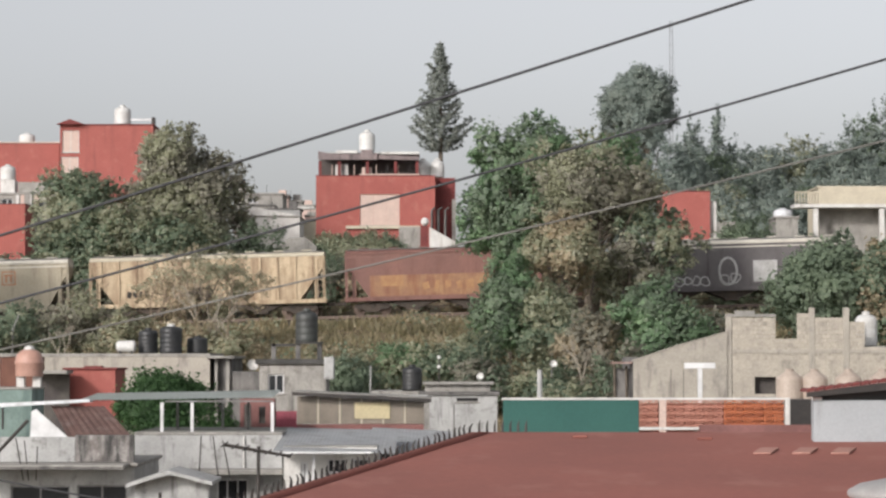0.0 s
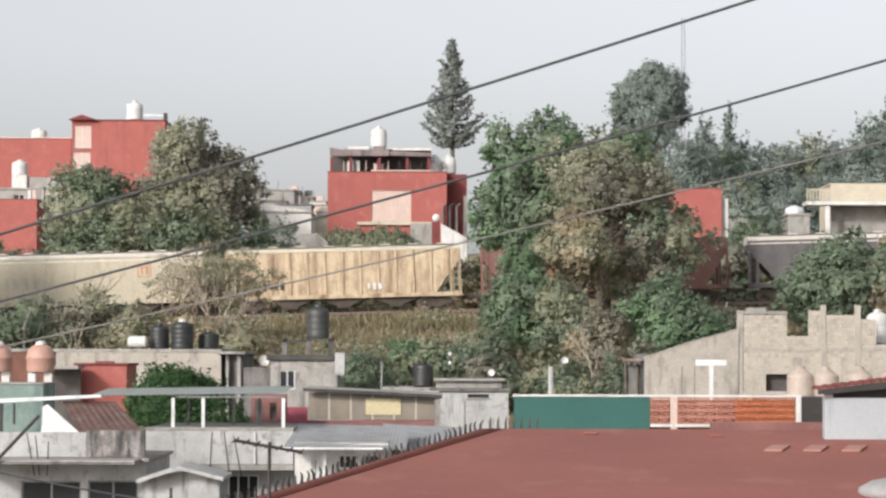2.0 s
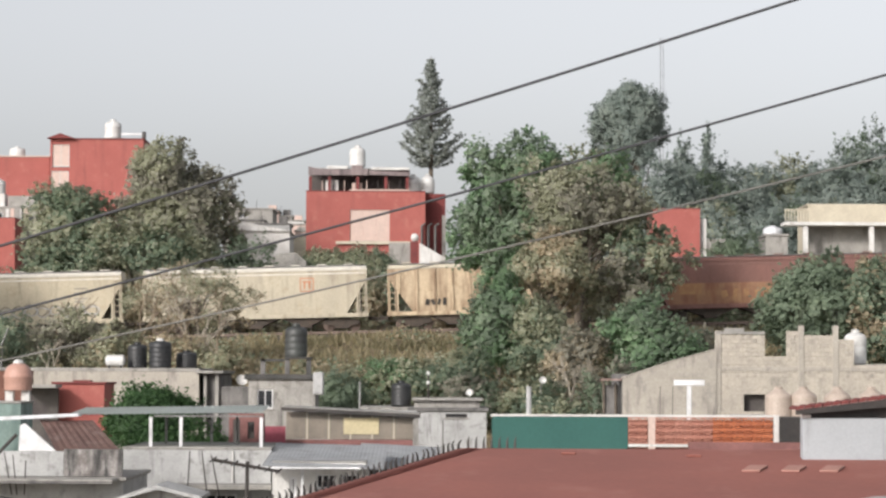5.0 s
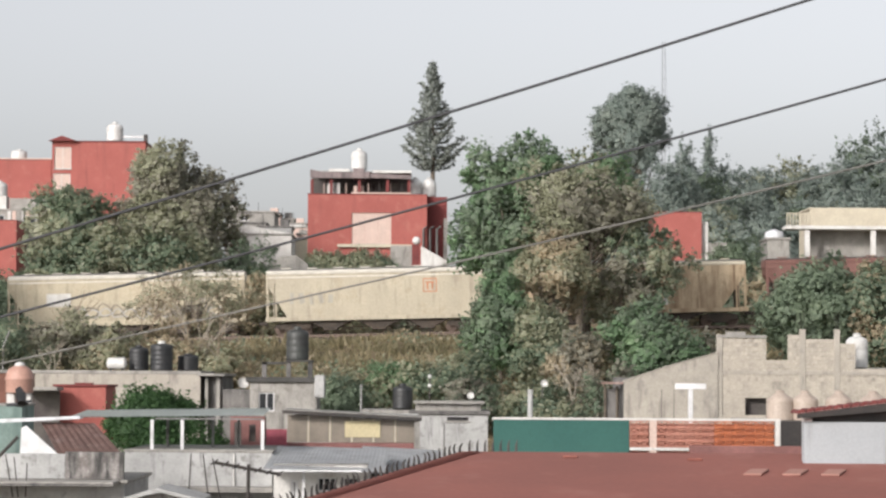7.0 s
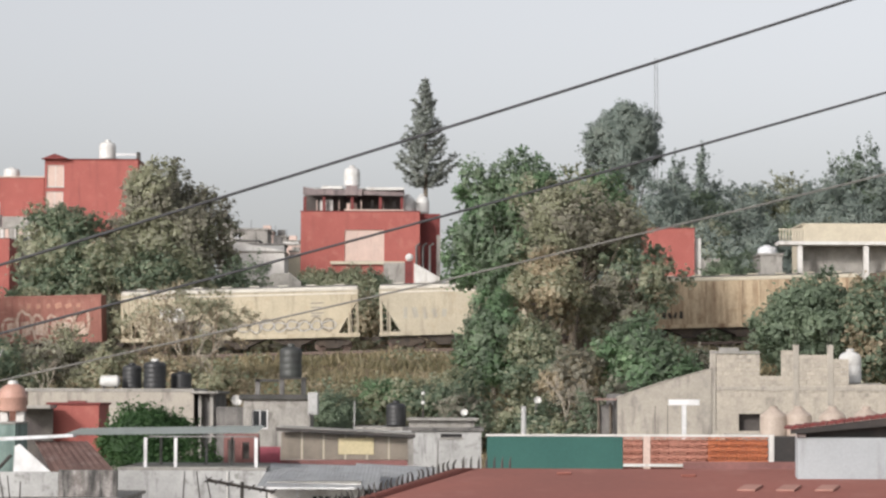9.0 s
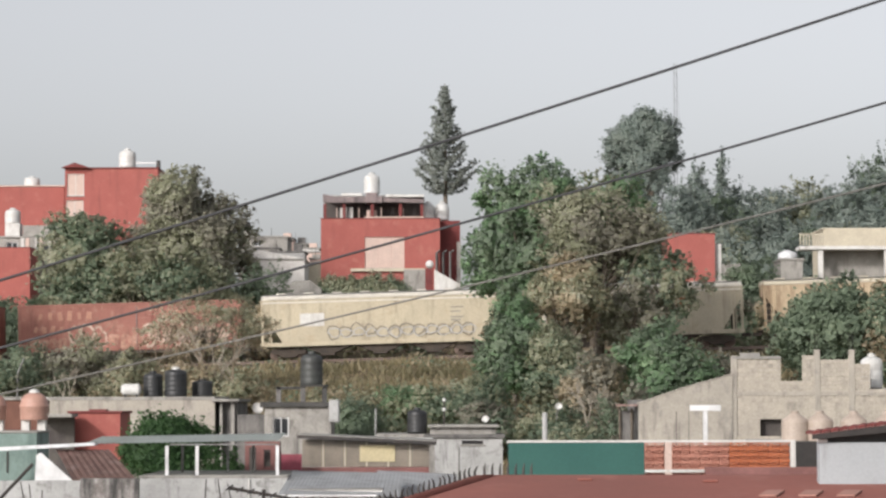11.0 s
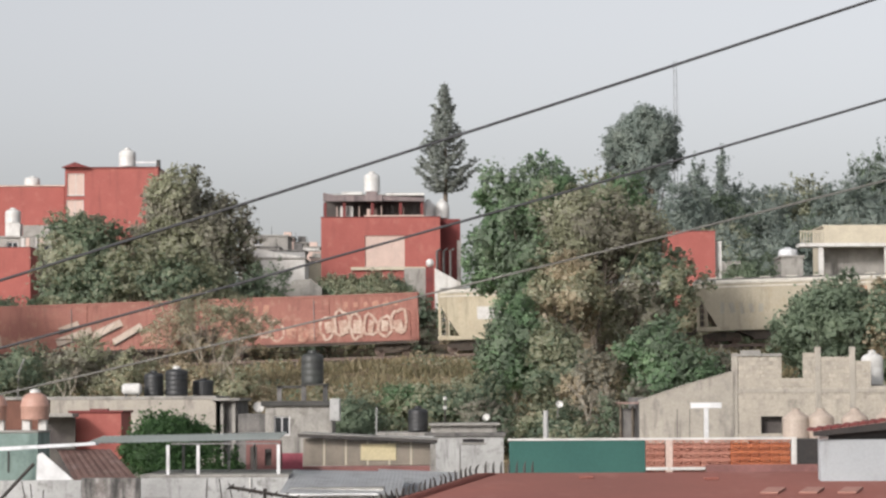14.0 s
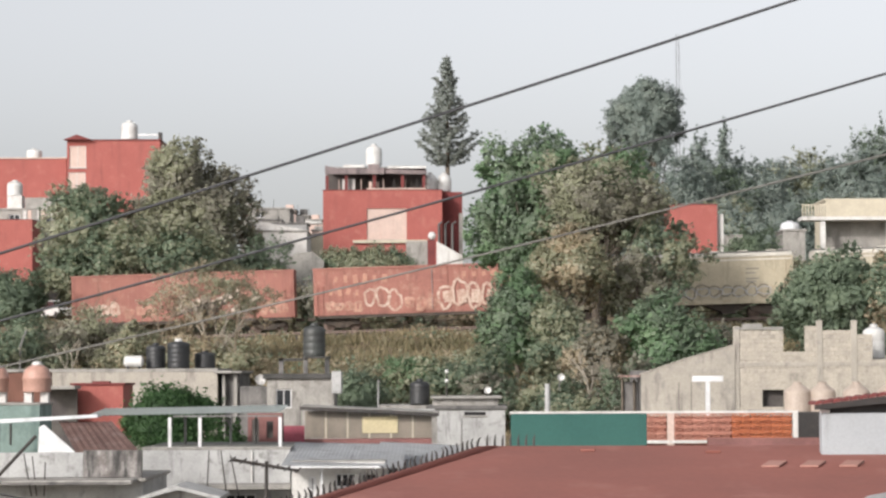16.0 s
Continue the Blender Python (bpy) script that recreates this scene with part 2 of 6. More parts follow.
def prism(bm, outline, y0, y1):
    """An outline in x and z, made thick from y0 to y1."""
    a = [bm.verts.new((x, y0, z)) for x, z in outline]
    b = [bm.verts.new((x, y1, z)) for x, z in outline]
    k = len(outline)
    bm.faces.new(a)
    bm.faces.new(b[::-1])
    for i in range(k):
        bm.faces.new((a[(i + 1) % k], a[i], b[i], b[(i + 1) % k]))
    return bm


def pierced(bm, x0, x1, y0, y1, z0, z1, holes):
    """A wall with rectangular holes (x0, x1, z0, z1) right through it."""
    xs = sorted({x0, x1, *(h[0] for h in holes), *(h[1] for h in holes)})
    zs = sorted({z0, z1, *(h[2] for h in holes), *(h[3] for h in holes)})
    for a, b in zip(xs, xs[1:]):
        for c, d in zip(zs, zs[1:]):
            mx, mz = (a + b) / 2, (c + d) / 2
            if not any(h[0] < mx < h[1] and h[2] < mz < h[3] for h in holes):
                box(bm, a, b, y0, y1, c, d)
    bmesh.ops.remove_doubles(bm, verts=bm.verts, dist=0.0005)
    seen = {}
    for f in bm.faces:
        seen.setdefault(tuple(round(c, 3) for c in f.calc_center_median()), []).append(f)
    bmesh.ops.delete(bm, geom=[f for fs in seen.values() if len(fs) > 1 for f in fs], context="FACES")
    return bm


def window(parent, x0, x1, z0, z1, y, pane_mat=None, frame_mat=None, bars=1, sill=True):
    """A window set back in an opening whose outer face is at y: frame, panes, sill."""
    fm, pm = frame_mat or STEEL_WHITE, pane_mat or GLASS
    t = 0.06
    edges = [x0 + (x1 - x0) * k / (bars + 1) for k in range(bars + 2)]
    holes = [(p + (t if k == 0 else 0.025), q - (t if k == bars else 0.025), z0 + t, z1 - t) for k, (p, q) in enumerate(zip(edges, edges[1:]))]
    bm = pierced(bmesh.new(), x0, x1, y + 0.08, y + 0.14, z0, z1, holes)
    w = part("window", bm, fm, parent)
    for k in range(bars + 1):
        a, b = x0 + (x1 - x0) * k / (bars + 1), x0 + (x1 - x0) * (k + 1) / (bars + 1)
        part("pane", boxes((a + 0.03, b - 0.03, y + 0.105, y + 0.115, z0 + t, z1 - t)), pm, w)
    if sill:
        part("sill", boxes((x0 - 0.08, x1 + 0.08, y - 0.06, y + 0.08, z0 - 0.08, z0 - 0.003), bevel=0.01), CONCRETE, w)
    return w


def house(name, label, x0, x1, y0, y1, z0, z1, wall_mat, holes=(), pane_mat=None, frame_mat=None, roof_mat=None, lip=0.12, slab=0.18, bars=1):
    """Four walls, a roof slab and windows in the front. Holes are (x0, x1, z0, z1)."""
    h = thing(name, label, "house")
    th = 0.2
    part("front_wall", pierced(bmesh.new(), x0, x1, y0, y0 + th, z0, z1, holes), wall_mat, h)
    part("side_wall", boxes((x0, x0 + th, y0 + th, y1 - th, z0, z1)), wall_mat, h)
    part("side_wall", boxes((x1 - th, x1, y0 + th, y1 - th, z0, z1)), wall_mat, h)
    part("back_wall", boxes((x0, x1, y1 - th, y1, z0, z1)), wall_mat, h)
    part("roof", boxes((x0 - lip, x1 + lip, y0 - lip, y1 + lip, z1, z1 + slab), bevel=0.02), roof_mat or CONCRETE, h)
    if holes:
        part("floor", boxes((x0 + th, x1 - th, y0 + th, y1 - th, min(q[2] for q in holes) - 0.3, min(q[2] for q in holes) - 0.15)), INSIDE_SHADE, h)
    for q in holes:
        window(h, *q, y0, pane_mat, frame_mat, bars)
    return h


def water_tank(place, r, h, mat, label, lid_mat=None, dome=0.28, group="roof tanks", ribs=3):
    """A ribbed rotation-moulded cistern with a domed shoulder and a screw lid."""
    t = thing("water_tank", label, "water tank", place, group=group)
    prof = [(r * 0.94, 0), (r * 0.98, 0.03)]
    body = h * (1 - dome)
    for k in range(ribs):
        a = body * (k + 0.15) / ribs
        b = body * (k + 0.85) / ribs
        prof += [(r * 0.98, a), (r, a + 0.05), (r, b), (r * 0.98, b + 0.04)]
    for k in range(1, 6):
        a = math.pi / 2 * k / 6
        prof.append((max(r * math.cos(a) * 0.98, r * 0.3), body + 0.04 + (h - body) * 0.86 * math.sin(a)))
    bm = lathe(bmesh.new(), prof)
    me = part("body", bm, mat, t)
    me.data.polygons.foreach_set("use_smooth", [True] * len(me.data.polygons))
    top = prof[-1][1]
    part("lid", lathe(bmesh.new(), [(r * 0.34, top - 0.02), (r * 0.36, top + 0.03), (r * 0.34, top + h * 0.07), (r * 0.18, top + h * 0.10)]), lid_mat or mat, t)
    return t


# ---- ground: a street below the viewer, a town slope, the railway bank and the hill behind it
GRADE = 0.029
RAIL_Z, TRACK_Y = 15.16, 198.0
TRACK_X0 = -8.57


def rail_z(x):
    return RAIL_Z + GRADE * (x - TRACK_X0)


STEPS = ((-200, 1.0), (0, 3.0), (60, 3.4), (130, 5.0), (156, 8.0), (166, 10.2), (180, 12.6), (193, 14.6), (204, 14.6), (215, 16.2), (235, 18.6), (300, 23.0), (340, 24.0), (520, 10.0), (1200, -20.0), (4500, -60.0))


def ground_z(x, y):
    for (ya, za), (yb, zb) in zip(STEPS, STEPS[1:]):
        if y <= yb:
            z = za + (zb - za) * (y - ya) / (yb - ya)
            break
    else:
        z = STEPS[-1][1]
    lean = GRADE * max(-45, min(45, x - TRACK_X0)) * max(0.0, min(1.0, (y - 158) / 30)) * max(0.0, min(1.0, (900 - y) / 400))
    return z + lean + 0.25 * noise.noise(Vector((x * 0.12, y * 0.12, 0))) * (0 if 192 < y < 205 else 1)


def build_ground():
    ys = [-200, -60, 0, 30, 60, 90, 110, 130, 143] + [150 + 1.5 * k for k in range(62)] + [246, 255, 270, 290, 310, 330, 345, 370, 420, 520, 800, 1200, 2500, 4500]
    xs = [-4000, -1500, -600, -250, -120, -80] + [-60 + 2 * k for k in range(61)] + [80, 120, 250, 600, 1500, 4000]
    bm = bmesh.new()
    grid = [[bm.verts.new((x, y, ground_z(x, y))) for x in xs] for y in ys]
    for a, b in zip(grid, grid[1:]):
        for k in range(len(xs) - 1):
            bm.faces.new((a[k], a[k + 1], b[k + 1], b[k]))
    solid("ground", bm, SOIL, "dry earth slope with sparse weeds below a railway", "ground", kind="structure", smooth=True)


build_ground()


def build_track():
    """Ballast bed, sleepers and two rails, on the grade."""
    x0, x1 = -90.0, 90.0
    bm = bmesh.new()
    prof = ((-3.4, -1.15), (-1.7, -0.32), (1.7, -0.32), (3.4, -1.15))
    a = [bm.verts.new((x0, TRACK_Y + y, rail_z(x0) + z)) for y, z in prof]
    b = [bm.verts.new((x1, TRACK_Y + y, rail_z(x1) + z)) for y, z in prof]
    for k in range(3):
        bm.faces.new((a[k], b[k], b[k + 1], a[k + 1]))
    solid("ballast_bed", bm, BALLAST, "grey-brown crushed stone ballast under the rails", "ballast", kind="structure")
    track = thing("railway_track", "rusty steel rails on sleepers along the bank", "railway track", kind="structure")
    for s in (-0.75, 0.75):
        r = bmesh.new()
        a = [r.verts.new((x0, TRACK_Y + s + y, rail_z(x0) + z)) for y, z in ((-0.07, -0.17), (0.07, -0.17), (0.035, 0), (-0.035, 0))]
        b = [r.verts.new((x1, TRACK_Y + s + y, rail_z(x1) + z)) for y, z in ((-0.07, -0.17), (0.07, -0.17), (0.035, 0), (-0.035, 0))]
        for k in range(4):
            r.faces.new((a[k], b[k], b[(k + 1) % 4], a[(k + 1) % 4]))
        part("rail", r, RAIL, track)
    me = part("sleeper", boxes((-0.12, 0.12, -1.25, 1.25, -0.15, 0), bevel=0.01), BARK, track).data
    first = track.children[-1]
    first.matrix_basis = pose(-44, TRACK_Y, rail_z(-44) - 0.18)
    for k in range(1, 140):
        x = -44 + 0.63 * k
        o = part("sleeper", me, None, track)
        o.matrix_basis = pose(x, TRACK_Y, rail_z(x) - 0.18)


build_track()

# ---- the train
TAN = material("tan_wagon_paint", (0.56, 0.445, 0.30), (0.45, 0.35, 0.235), scale=0.5, streak=(0.18, 0.105, 0.058), streaks=0.85, rough=0.6, dirt=(0.36, 0.265, 0.165), spread=0.16, runs=1.5)
CREAM_CAR = material("cream_wagon_paint", (0.513, 0.451, 0.328), (0.446, 0.389, 0.285), scale=0.4, streak=(0.314, 0.266, 0.19), streaks=0.45, rough=0.55, dirt=(0.418, 0.342, 0.237))
GREY_CAR = material("dusty_grey_wagon_paint", (0.43, 0.405, 0.345), (0.35, 0.33, 0.28), scale=0.4, streak=(0.27, 0.245, 0.20), streaks=0.5, rough=0.6, dirt=(0.40, 0.34, 0.25))
GREY_CREAM = material("grey_cream_wagon_paint", (0.474, 0.423, 0.321), (0.409, 0.363, 0.279), scale=0.4, streak=(0.307, 0.265, 0.2), streaks=0.4, rough=0.6, dirt=(0.4, 0.339, 0.242))
BROWN_CAR = material("oxide_wagon_paint", (0.21, 0.10, 0.08), (0.165, 0.082, 0.068), scale=0.4, streak=(0.14, 0.06, 0.045), streaks=0.4, rough=0.6)
OCHRE_BAND = material("ochre_band", (0.36, 0.215, 0.115), (0.23, 0.115, 0.08), scale=0.8, streak=(0.20, 0.08, 0.05), streaks=0.7)
SLATE_CAR = material("slate_wagon_paint", (0.15, 0.14, 0.14), (0.11, 0.10, 0.105), scale=0.5, streak=(0.09, 0.08, 0.08), streaks=0.4)
ROOF_PALE = material("pale_wagon_roof", (0.66, 0.62, 0.54), (0.52, 0.49, 0.43), scale=1.5)
RUST_CAR = material("rust_red_wagon", (0.37, 0.165, 0.13), (0.30, 0.13, 0.105), scale=0.4, streak=(0.22, 0.10, 0.08), streaks=0.4, dirt=(0.43, 0.25, 0.19), spread=0.14)
GRAFFITI_PALE = material("pale_spray_paint", (0.58, 0.46, 0.38), (0.42, 0.26, 0.20), scale=1.8, dirt=(0.27, 0.12, 0.09), spread=0.25)
GRAFFITI_FADED = material("faded_spray_paint", (0.46, 0.28, 0.21), (0.34, 0.16, 0.12), scale=1.6, grain=4, spread=0.3, dirt=(0.44, 0.31, 0.25))
GRAFFITI_BRIGHT = material("bright_spray_paint", (0.57, 0.48, 0.41), (0.46, 0.36, 0.29), scale=1.4, spread=0.2)
GRAFFITI_SALMON = material("salmon_spray_paint", (0.49, 0.27, 0.195), (0.41, 0.21, 0.155), scale=1.6, spread=0.2)
GRAFFITI_WHITE = material("white_spray_paint", (0.52, 0.52, 0.51), (0.38, 0.37, 0.36), scale=2)
GRAFFITI_GOLD = material("gold_spray_paint", (0.40, 0.235, 0.115), (0.31, 0.16, 0.085), scale=2.0)
GRAFFITI_GREY = material("dark_grey_spray_paint", (0.16, 0.145, 0.125), (0.24, 0.21, 0.17), scale=2.0)
GRAFFITI_BLACK = material("black_spray_paint", (0.05, 0.045, 0.04), None)
GRAFFITI_ORANGE = material("orange_spray_paint", (0.55, 0.22, 0.12), None)
UNDER = material("underframe_grime_and_shade", (0.05, 0.042, 0.036), (0.085, 0.065, 0.05), spread=0.3)
HALF_W, TOP = 1.55, 4.6


def stroke(pts, w, y, closed=False):
    """A ribbon of paint, a centimetre proud of the side at y, through (x, z) points."""
    n = len(pts)
    lo, hi = [], []
    for k in range(n):
        (xa, za), (xb, zb) = (pts[(k - 1) % n], pts[(k + 1) % n]) if closed else (pts[max(k - 1, 0)], pts[min(k + 1, n - 1)])
        d = Vector((xb - xa, 0, zb - za)).normalized()
        s = Vector((-d.z, 0, d.x)) * w / 2
        p = Vector((pts[k][0], y, pts[k][1]))
        lo.append(p - s)
        hi.append(p + s)
    bm = bmesh.new()
    back = Vector((0, 0.01, 0))
    rows = [[bm.verts.new(v) for v in ring] for ring in (lo, hi, [v + back for v in hi], [v + back for v in lo])]
    for k in range(n if closed else n - 1):
        m = (k + 1) % n
        for r in range(4):
            q = (r + 1) % 4
            bm.faces.new((rows[r][k], rows[r][m], rows[q][m], rows[q][k]))
    return bm


def scrawl(parent, x0, x1, z0, z1, mat, seed, n=6, w=0.09, y=-HALF_W - 0.02):
    """A row of plain uneven bars of paint, upright and slightly tilted, standing for an illegible tag."""
    rng = random.Random(seed)
    step = (x1 - x0) / n
    for k in range(n):
        cx = x0 + step * (k + 0.5)
        lo, hi = z0 + (z1 - z0) * rng.uniform(0, 0.2), z1 - (z1 - z0) * rng.uniform(0, 0.25)
        tilt = rng.uniform(-0.08, 0.08)
        part("paint_bar", stroke([(cx - tilt, lo), (cx + tilt, hi)], step * rng.uniform(0.35, 0.7), y - 0.013 * (k % 2)), mat, parent)


def bubbles(parent, x0, x1, z0, z1, mat, seed, n=6, y=-HALF_W - 0.085, hollow=0.0):
    """Faded fat sprayed blobs side by side, each an uneven rounded plate of paint with a dark core."""
    rng = random.Random(seed)
    step = (x1 - x0) / n
    for k in range(n):
        cx, cz = x0 + step * (k + 0.5), (z0 + z1) / 2 + rng.uniform(-0.12, 0.12) * (z1 - z0)
        rx, rz = step * rng.uniform(0.42, 0.58), (z1 - z0) / 2 * rng.uniform(0.7, 1.05)
        lean = rng.uniform(-0.12, 0.12)
        ring = []
        for i in range(14):
            t = 6.283 * i / 14
            f = 1 + 0.1 * math.sin(3 * t + k) + rng.uniform(-0.12, 0.12)
            ct, st = math.cos(t), math.sin(t)
            if not hollow:
                ct, st = math.copysign(abs(ct) ** 0.6, ct), math.copysign(abs(st) ** 0.6, st)
            ring.append((cx + rx * f * ct + lean * rz * st, cz + rz * f * st))
        if hollow:
            part("graffiti", stroke(ring, hollow, y - 0.013 * (k % 2), True), mat, parent, "rounded outlines of dark spray paint")
            continue
        g = part("graffiti", prism(bmesh.new(), ring, y - 0.012 * (k % 2), y - 0.012 * (k % 2) + 0.01), mat, parent, "faded bubble-shaped sprayed graffiti")
        dx = rx * rng.uniform(-0.3, 0.3)
        part("slit", stroke([(cx + dx - lean * 0.3 * rz, cz - rz * 0.45), (cx + dx + lean * 0.4 * rz, cz + rz * rng.uniform(0.1, 0.6))], 0.1, y - 0.04), RUST_CAR, g)


def truck(parent, x):
    """A two-axle bogie: side frames, bolster, springs and wheelsets that roll on their own."""
    t = part("truck", boxes((x - 0.2, x + 0.2, -1.15, 1.15, 0.5, 0.85), bevel=0.03), UNDER, parent)
    for s in (-1, 1):
        y = 1.05 * s
        bm = prism(bmesh.new(), [(x - 1.25, 0.62), (x - 1.2, 0.78), (x - 0.45, 0.9), (x + 0.45, 0.9), (x + 1.2, 0.78), (x + 1.25, 0.62), (x + 1.1, 0.42), (x + 0.7, 0.42), (x + 0.4, 0.22), (x - 0.4, 0.22), (x - 0.7, 0.42), (x - 1.1, 0.42)], y - 0.07, y + 0.07)
        part("side_frame", bm, UNDER, t)
    for dx in (-0.9, 0.9):
        ax = part("wheelset", tube(bmesh.new(), [(0, -0.95, 0), (0, 0.95, 0)], [0.08, 0.08], 10), RAIL, parent)
        ax.matrix_basis = pose(x + dx, 0, 0.42)
        for s in (-0.78, 0.78):
            w = bmesh.new()
            lathe(w, [(0.1, -0.08), (0.34, -0.05), (0.42, -0.05), (0.42, 0.05), (0.34, 0.05), (0.1, 0.08)], 20)
            bmesh.ops.rotate(w, verts=w.verts, matrix=Matrix.Rotation(radians(90), 3, "X"))
            bmesh.ops.translate(w, verts=w.verts, vec=(0, s, 0))
            part("wheel", w, RAIL, ax)
        WHEELSETS.append((ax, x + dx))


WHEELSETS = []
WAGONS = []


def wagon_at(left, right, label, category):
    """An Empty at rail height under the wagon's middle. left and right: its ends at the start, in metres along the track."""
    w = thing("freight_wagon", label, category, group="train")
    w.matrix_basis = pose((left + right) / 2, TRACK_Y, rail_z((left + right) / 2))
    WAGONS.append((w, (left + right) / 2))
    return w, (right - left) / 2


def running_gear(w, h):
    for s in (-1, 1):
        truck(w, s * (h - 1.9))
        part("coupler", boxes((s * h - 0.05 if s > 0 else -h - 0.62, h + 0.62 if s > 0 else -h + 0.05, -0.13, 0.13, 0.72, 0.98), bevel=0.03), UNDER, w)
    part("brake_pipe", tube(bmesh.new(), [(-h, -0.9, 0.62), (-h * 0.3, -0.95, 0.5), (h * 0.3, -0.95, 0.5), (h, -0.9, 0.62)], [0.03] * 4, 6), UNDER, w)


def ladder(w, x, mat, z0=1.1, z1=TOP - 0.2):
    lad = part("ladder", boxes((x - 0.22, x - 0.17, -HALF_W - 0.09, -HALF_W - 0.04, z0, z1), (x + 0.17, x + 0.22, -HALF_W - 0.09, -HALF_W - 0.04, z0, z1)), mat, w)
    for k in range(7):
        z = z0 + 0.25 + (z1 - z0 - 0.4) * k / 6
        part("rung", boxes((x - 0.17, x + 0.17, -HALF_W - 0.08, -HALF_W - 0.05, z - 0.02, z + 0.02)), mat, lad)


def hopper(left, right, label, mat, roof_mat, ribs=0, rounded=False, band=None, slope=1.9, frame_mat=None, bays=3):
    """A covered hopper: slope-ended body, shoulders, roof walk and hatches, end posts, bays and gates."""
    w, h = wagon_at(left, right, label, "hopper wagon")
    fm = frame_mat or mat
    sill = 1.25
    # body: side outline with slope sheets at the ends, swept between the two sides
    bm = bmesh.new()
    top = TOP - 0.25
    out = [(-h + 0.15, top), (-h + 0.15, top - 0.85), (-h + slope, sill), (h - slope, sill), (h - 0.15, top - 0.85), (h - 0.15, top)]
    prism(bm, out, -HALF_W, HALF_W)
    part("body", bm, mat, w)
    # roof with rounded shoulders
    rf = bmesh.new()
    prof = [(-HALF_W, top), (-HALF_W + 0.12, top + 0.14), (-0.75, TOP - 0.03), (0.75, TOP - 0.03), (HALF_W - 0.12, top + 0.14), (HALF_W, top)]
    if rounded:
        prof = [(-HALF_W - 0.02, top - 0.35), (-HALF_W + 0.06, top + 0.02), (-HALF_W + 0.32, top + 0.18), (-0.7, TOP - 0.03), (0.7, TOP - 0.03), (HALF_W - 0.32, top + 0.18), (HALF_W - 0.06, top + 0.02), (HALF_W + 0.02, top - 0.35)]
    a = [rf.verts.new((-h + 0.1, y, z)) for y, z in prof]
    b = [rf.verts.new((h - 0.1, y, z)) for y, z in prof]
    for k in range(len(prof) - 1):
        rf.faces.new((a[k], b[k], b[k + 1], a[k + 1]))
    rf.faces.new(a)
    rf.faces.new(b[::-1])
    rf.faces.new((a[0], a[-1], b[-1], b[0]))
    part("roof", rf, roof_mat, w)
    walkway = part("roof_walk", boxes((-h + 0.2, h - 0.2, -0.6, 0.6, TOP + 0.02, TOP + 0.06)), STEEL_GREY, w)
    for k in range(8):
        x = -h + 1.4 + (2 * h - 2.8) * k / 7
        part("hatch", boxes((x - 0.35, x + 0.35, -0.35, 0.35, TOP + 0.063, TOP + 0.15), bevel=0.03), roof_mat, walkway)
    part("sill", boxes((-h, h, -HALF_W - 0.03, -HALF_W + 0.18, sill - 0.28, sill - 0.004), (-h, h, HALF_W - 0.18, HALF_W + 0.03, sill - 0.28, sill - 0.004)), fm if not rounded else mat, w)
    part("rail_strip", boxes((-h + 0.1, h - 0.1, -HALF_W - 0.06, -HALF_W - 0.004, top - 0.1, top + 0.02), (-h + 0.1, h - 0.1, HALF_W + 0.004, HALF_W + 0.06, top - 0.1, top + 0.02)), roof_mat, w)
    for k in range(ribs):
        x = -h + 0.9 + (2 * h - 1.8) * k / (ribs - 1)
        lo = sill if abs(x) < h - slope else sill + (slope - (h - abs(x))) * (top - 0.85 - sill) / (slope - 0.15)
        part("rib", boxes((x - 0.06, x + 0.06, -HALF_W - 0.09, -HALF_W + 0.02, lo, top - 0.11)), mat, w)
    if rounded:
        for k in range(9):
            x = -h + 2.2 + (2 * h - 4.4) * k / 8
            part("seam", boxes((x - 0.02, x + 0.02, -HALF_W - 0.012, -HALF_W + 0.02, sill + 0.02, top - 0.36)), mat, w)
    for s in (-1, 1):
        # dark block stands in for the shade below each slope sheet
        part("slope_bracing", boxes((min(s * (h - 0.7), s * (h - 0.5)), max(s * (h - 0.7), s * (h - 0.5)), -1.0, 1.0, sill - 0.2, top - 0.9)), UNDER, w)
        for dx in (0.12, 0.75):
            part("end_post", boxes((s * (h - dx) - 0.06, s * (h - dx) + 0.06, -HALF_W - 0.01, -HALF_W + 0.12, sill - 0.004, top - (0.05 if dx < 0.3 else 0.5))), fm, w)
        part("end_platform", boxes((min(s * (h - 1.9), s * h), max(s * (h - 1.9), s * h), -HALF_W + 0.2, HALF_W - 0.2, sill - 0.22, sill - 0.1)), UNDER, w)
        ladder(w, s * (h - 0.4), fm, sill - 0.2, top - 0.3)
    for k in range(bays):
        cx = (k - (bays - 1) / 2) * (2 * h - 5.6) / bays
        bw = (2 * h - 5.6) / bays / 2 - 0.05
        bm = prism(bmesh.new(), [(cx - bw, sill - 0.29), (cx + bw, sill - 0.29), (cx + 0.4, 0.42), (cx - 0.4, 0.42)], -1.25, 1.25)
        bay = part("hopper_bay", bm, UNDER, w)
        part("gate", boxes((cx - 0.5, cx + 0.5, -1.3, 1.3, 0.3, 0.416)), UNDER, bay)
    if band:
        part("painted_band", boxes((-h + slope + 0.1, h * 0.25, -HALF_W - 0.016, -HALF_W - 0.004, sill + 0.02, sill + 1.5)), band, w, "ochre weathered painted band")
    running_gear(w, h)
    return w, h


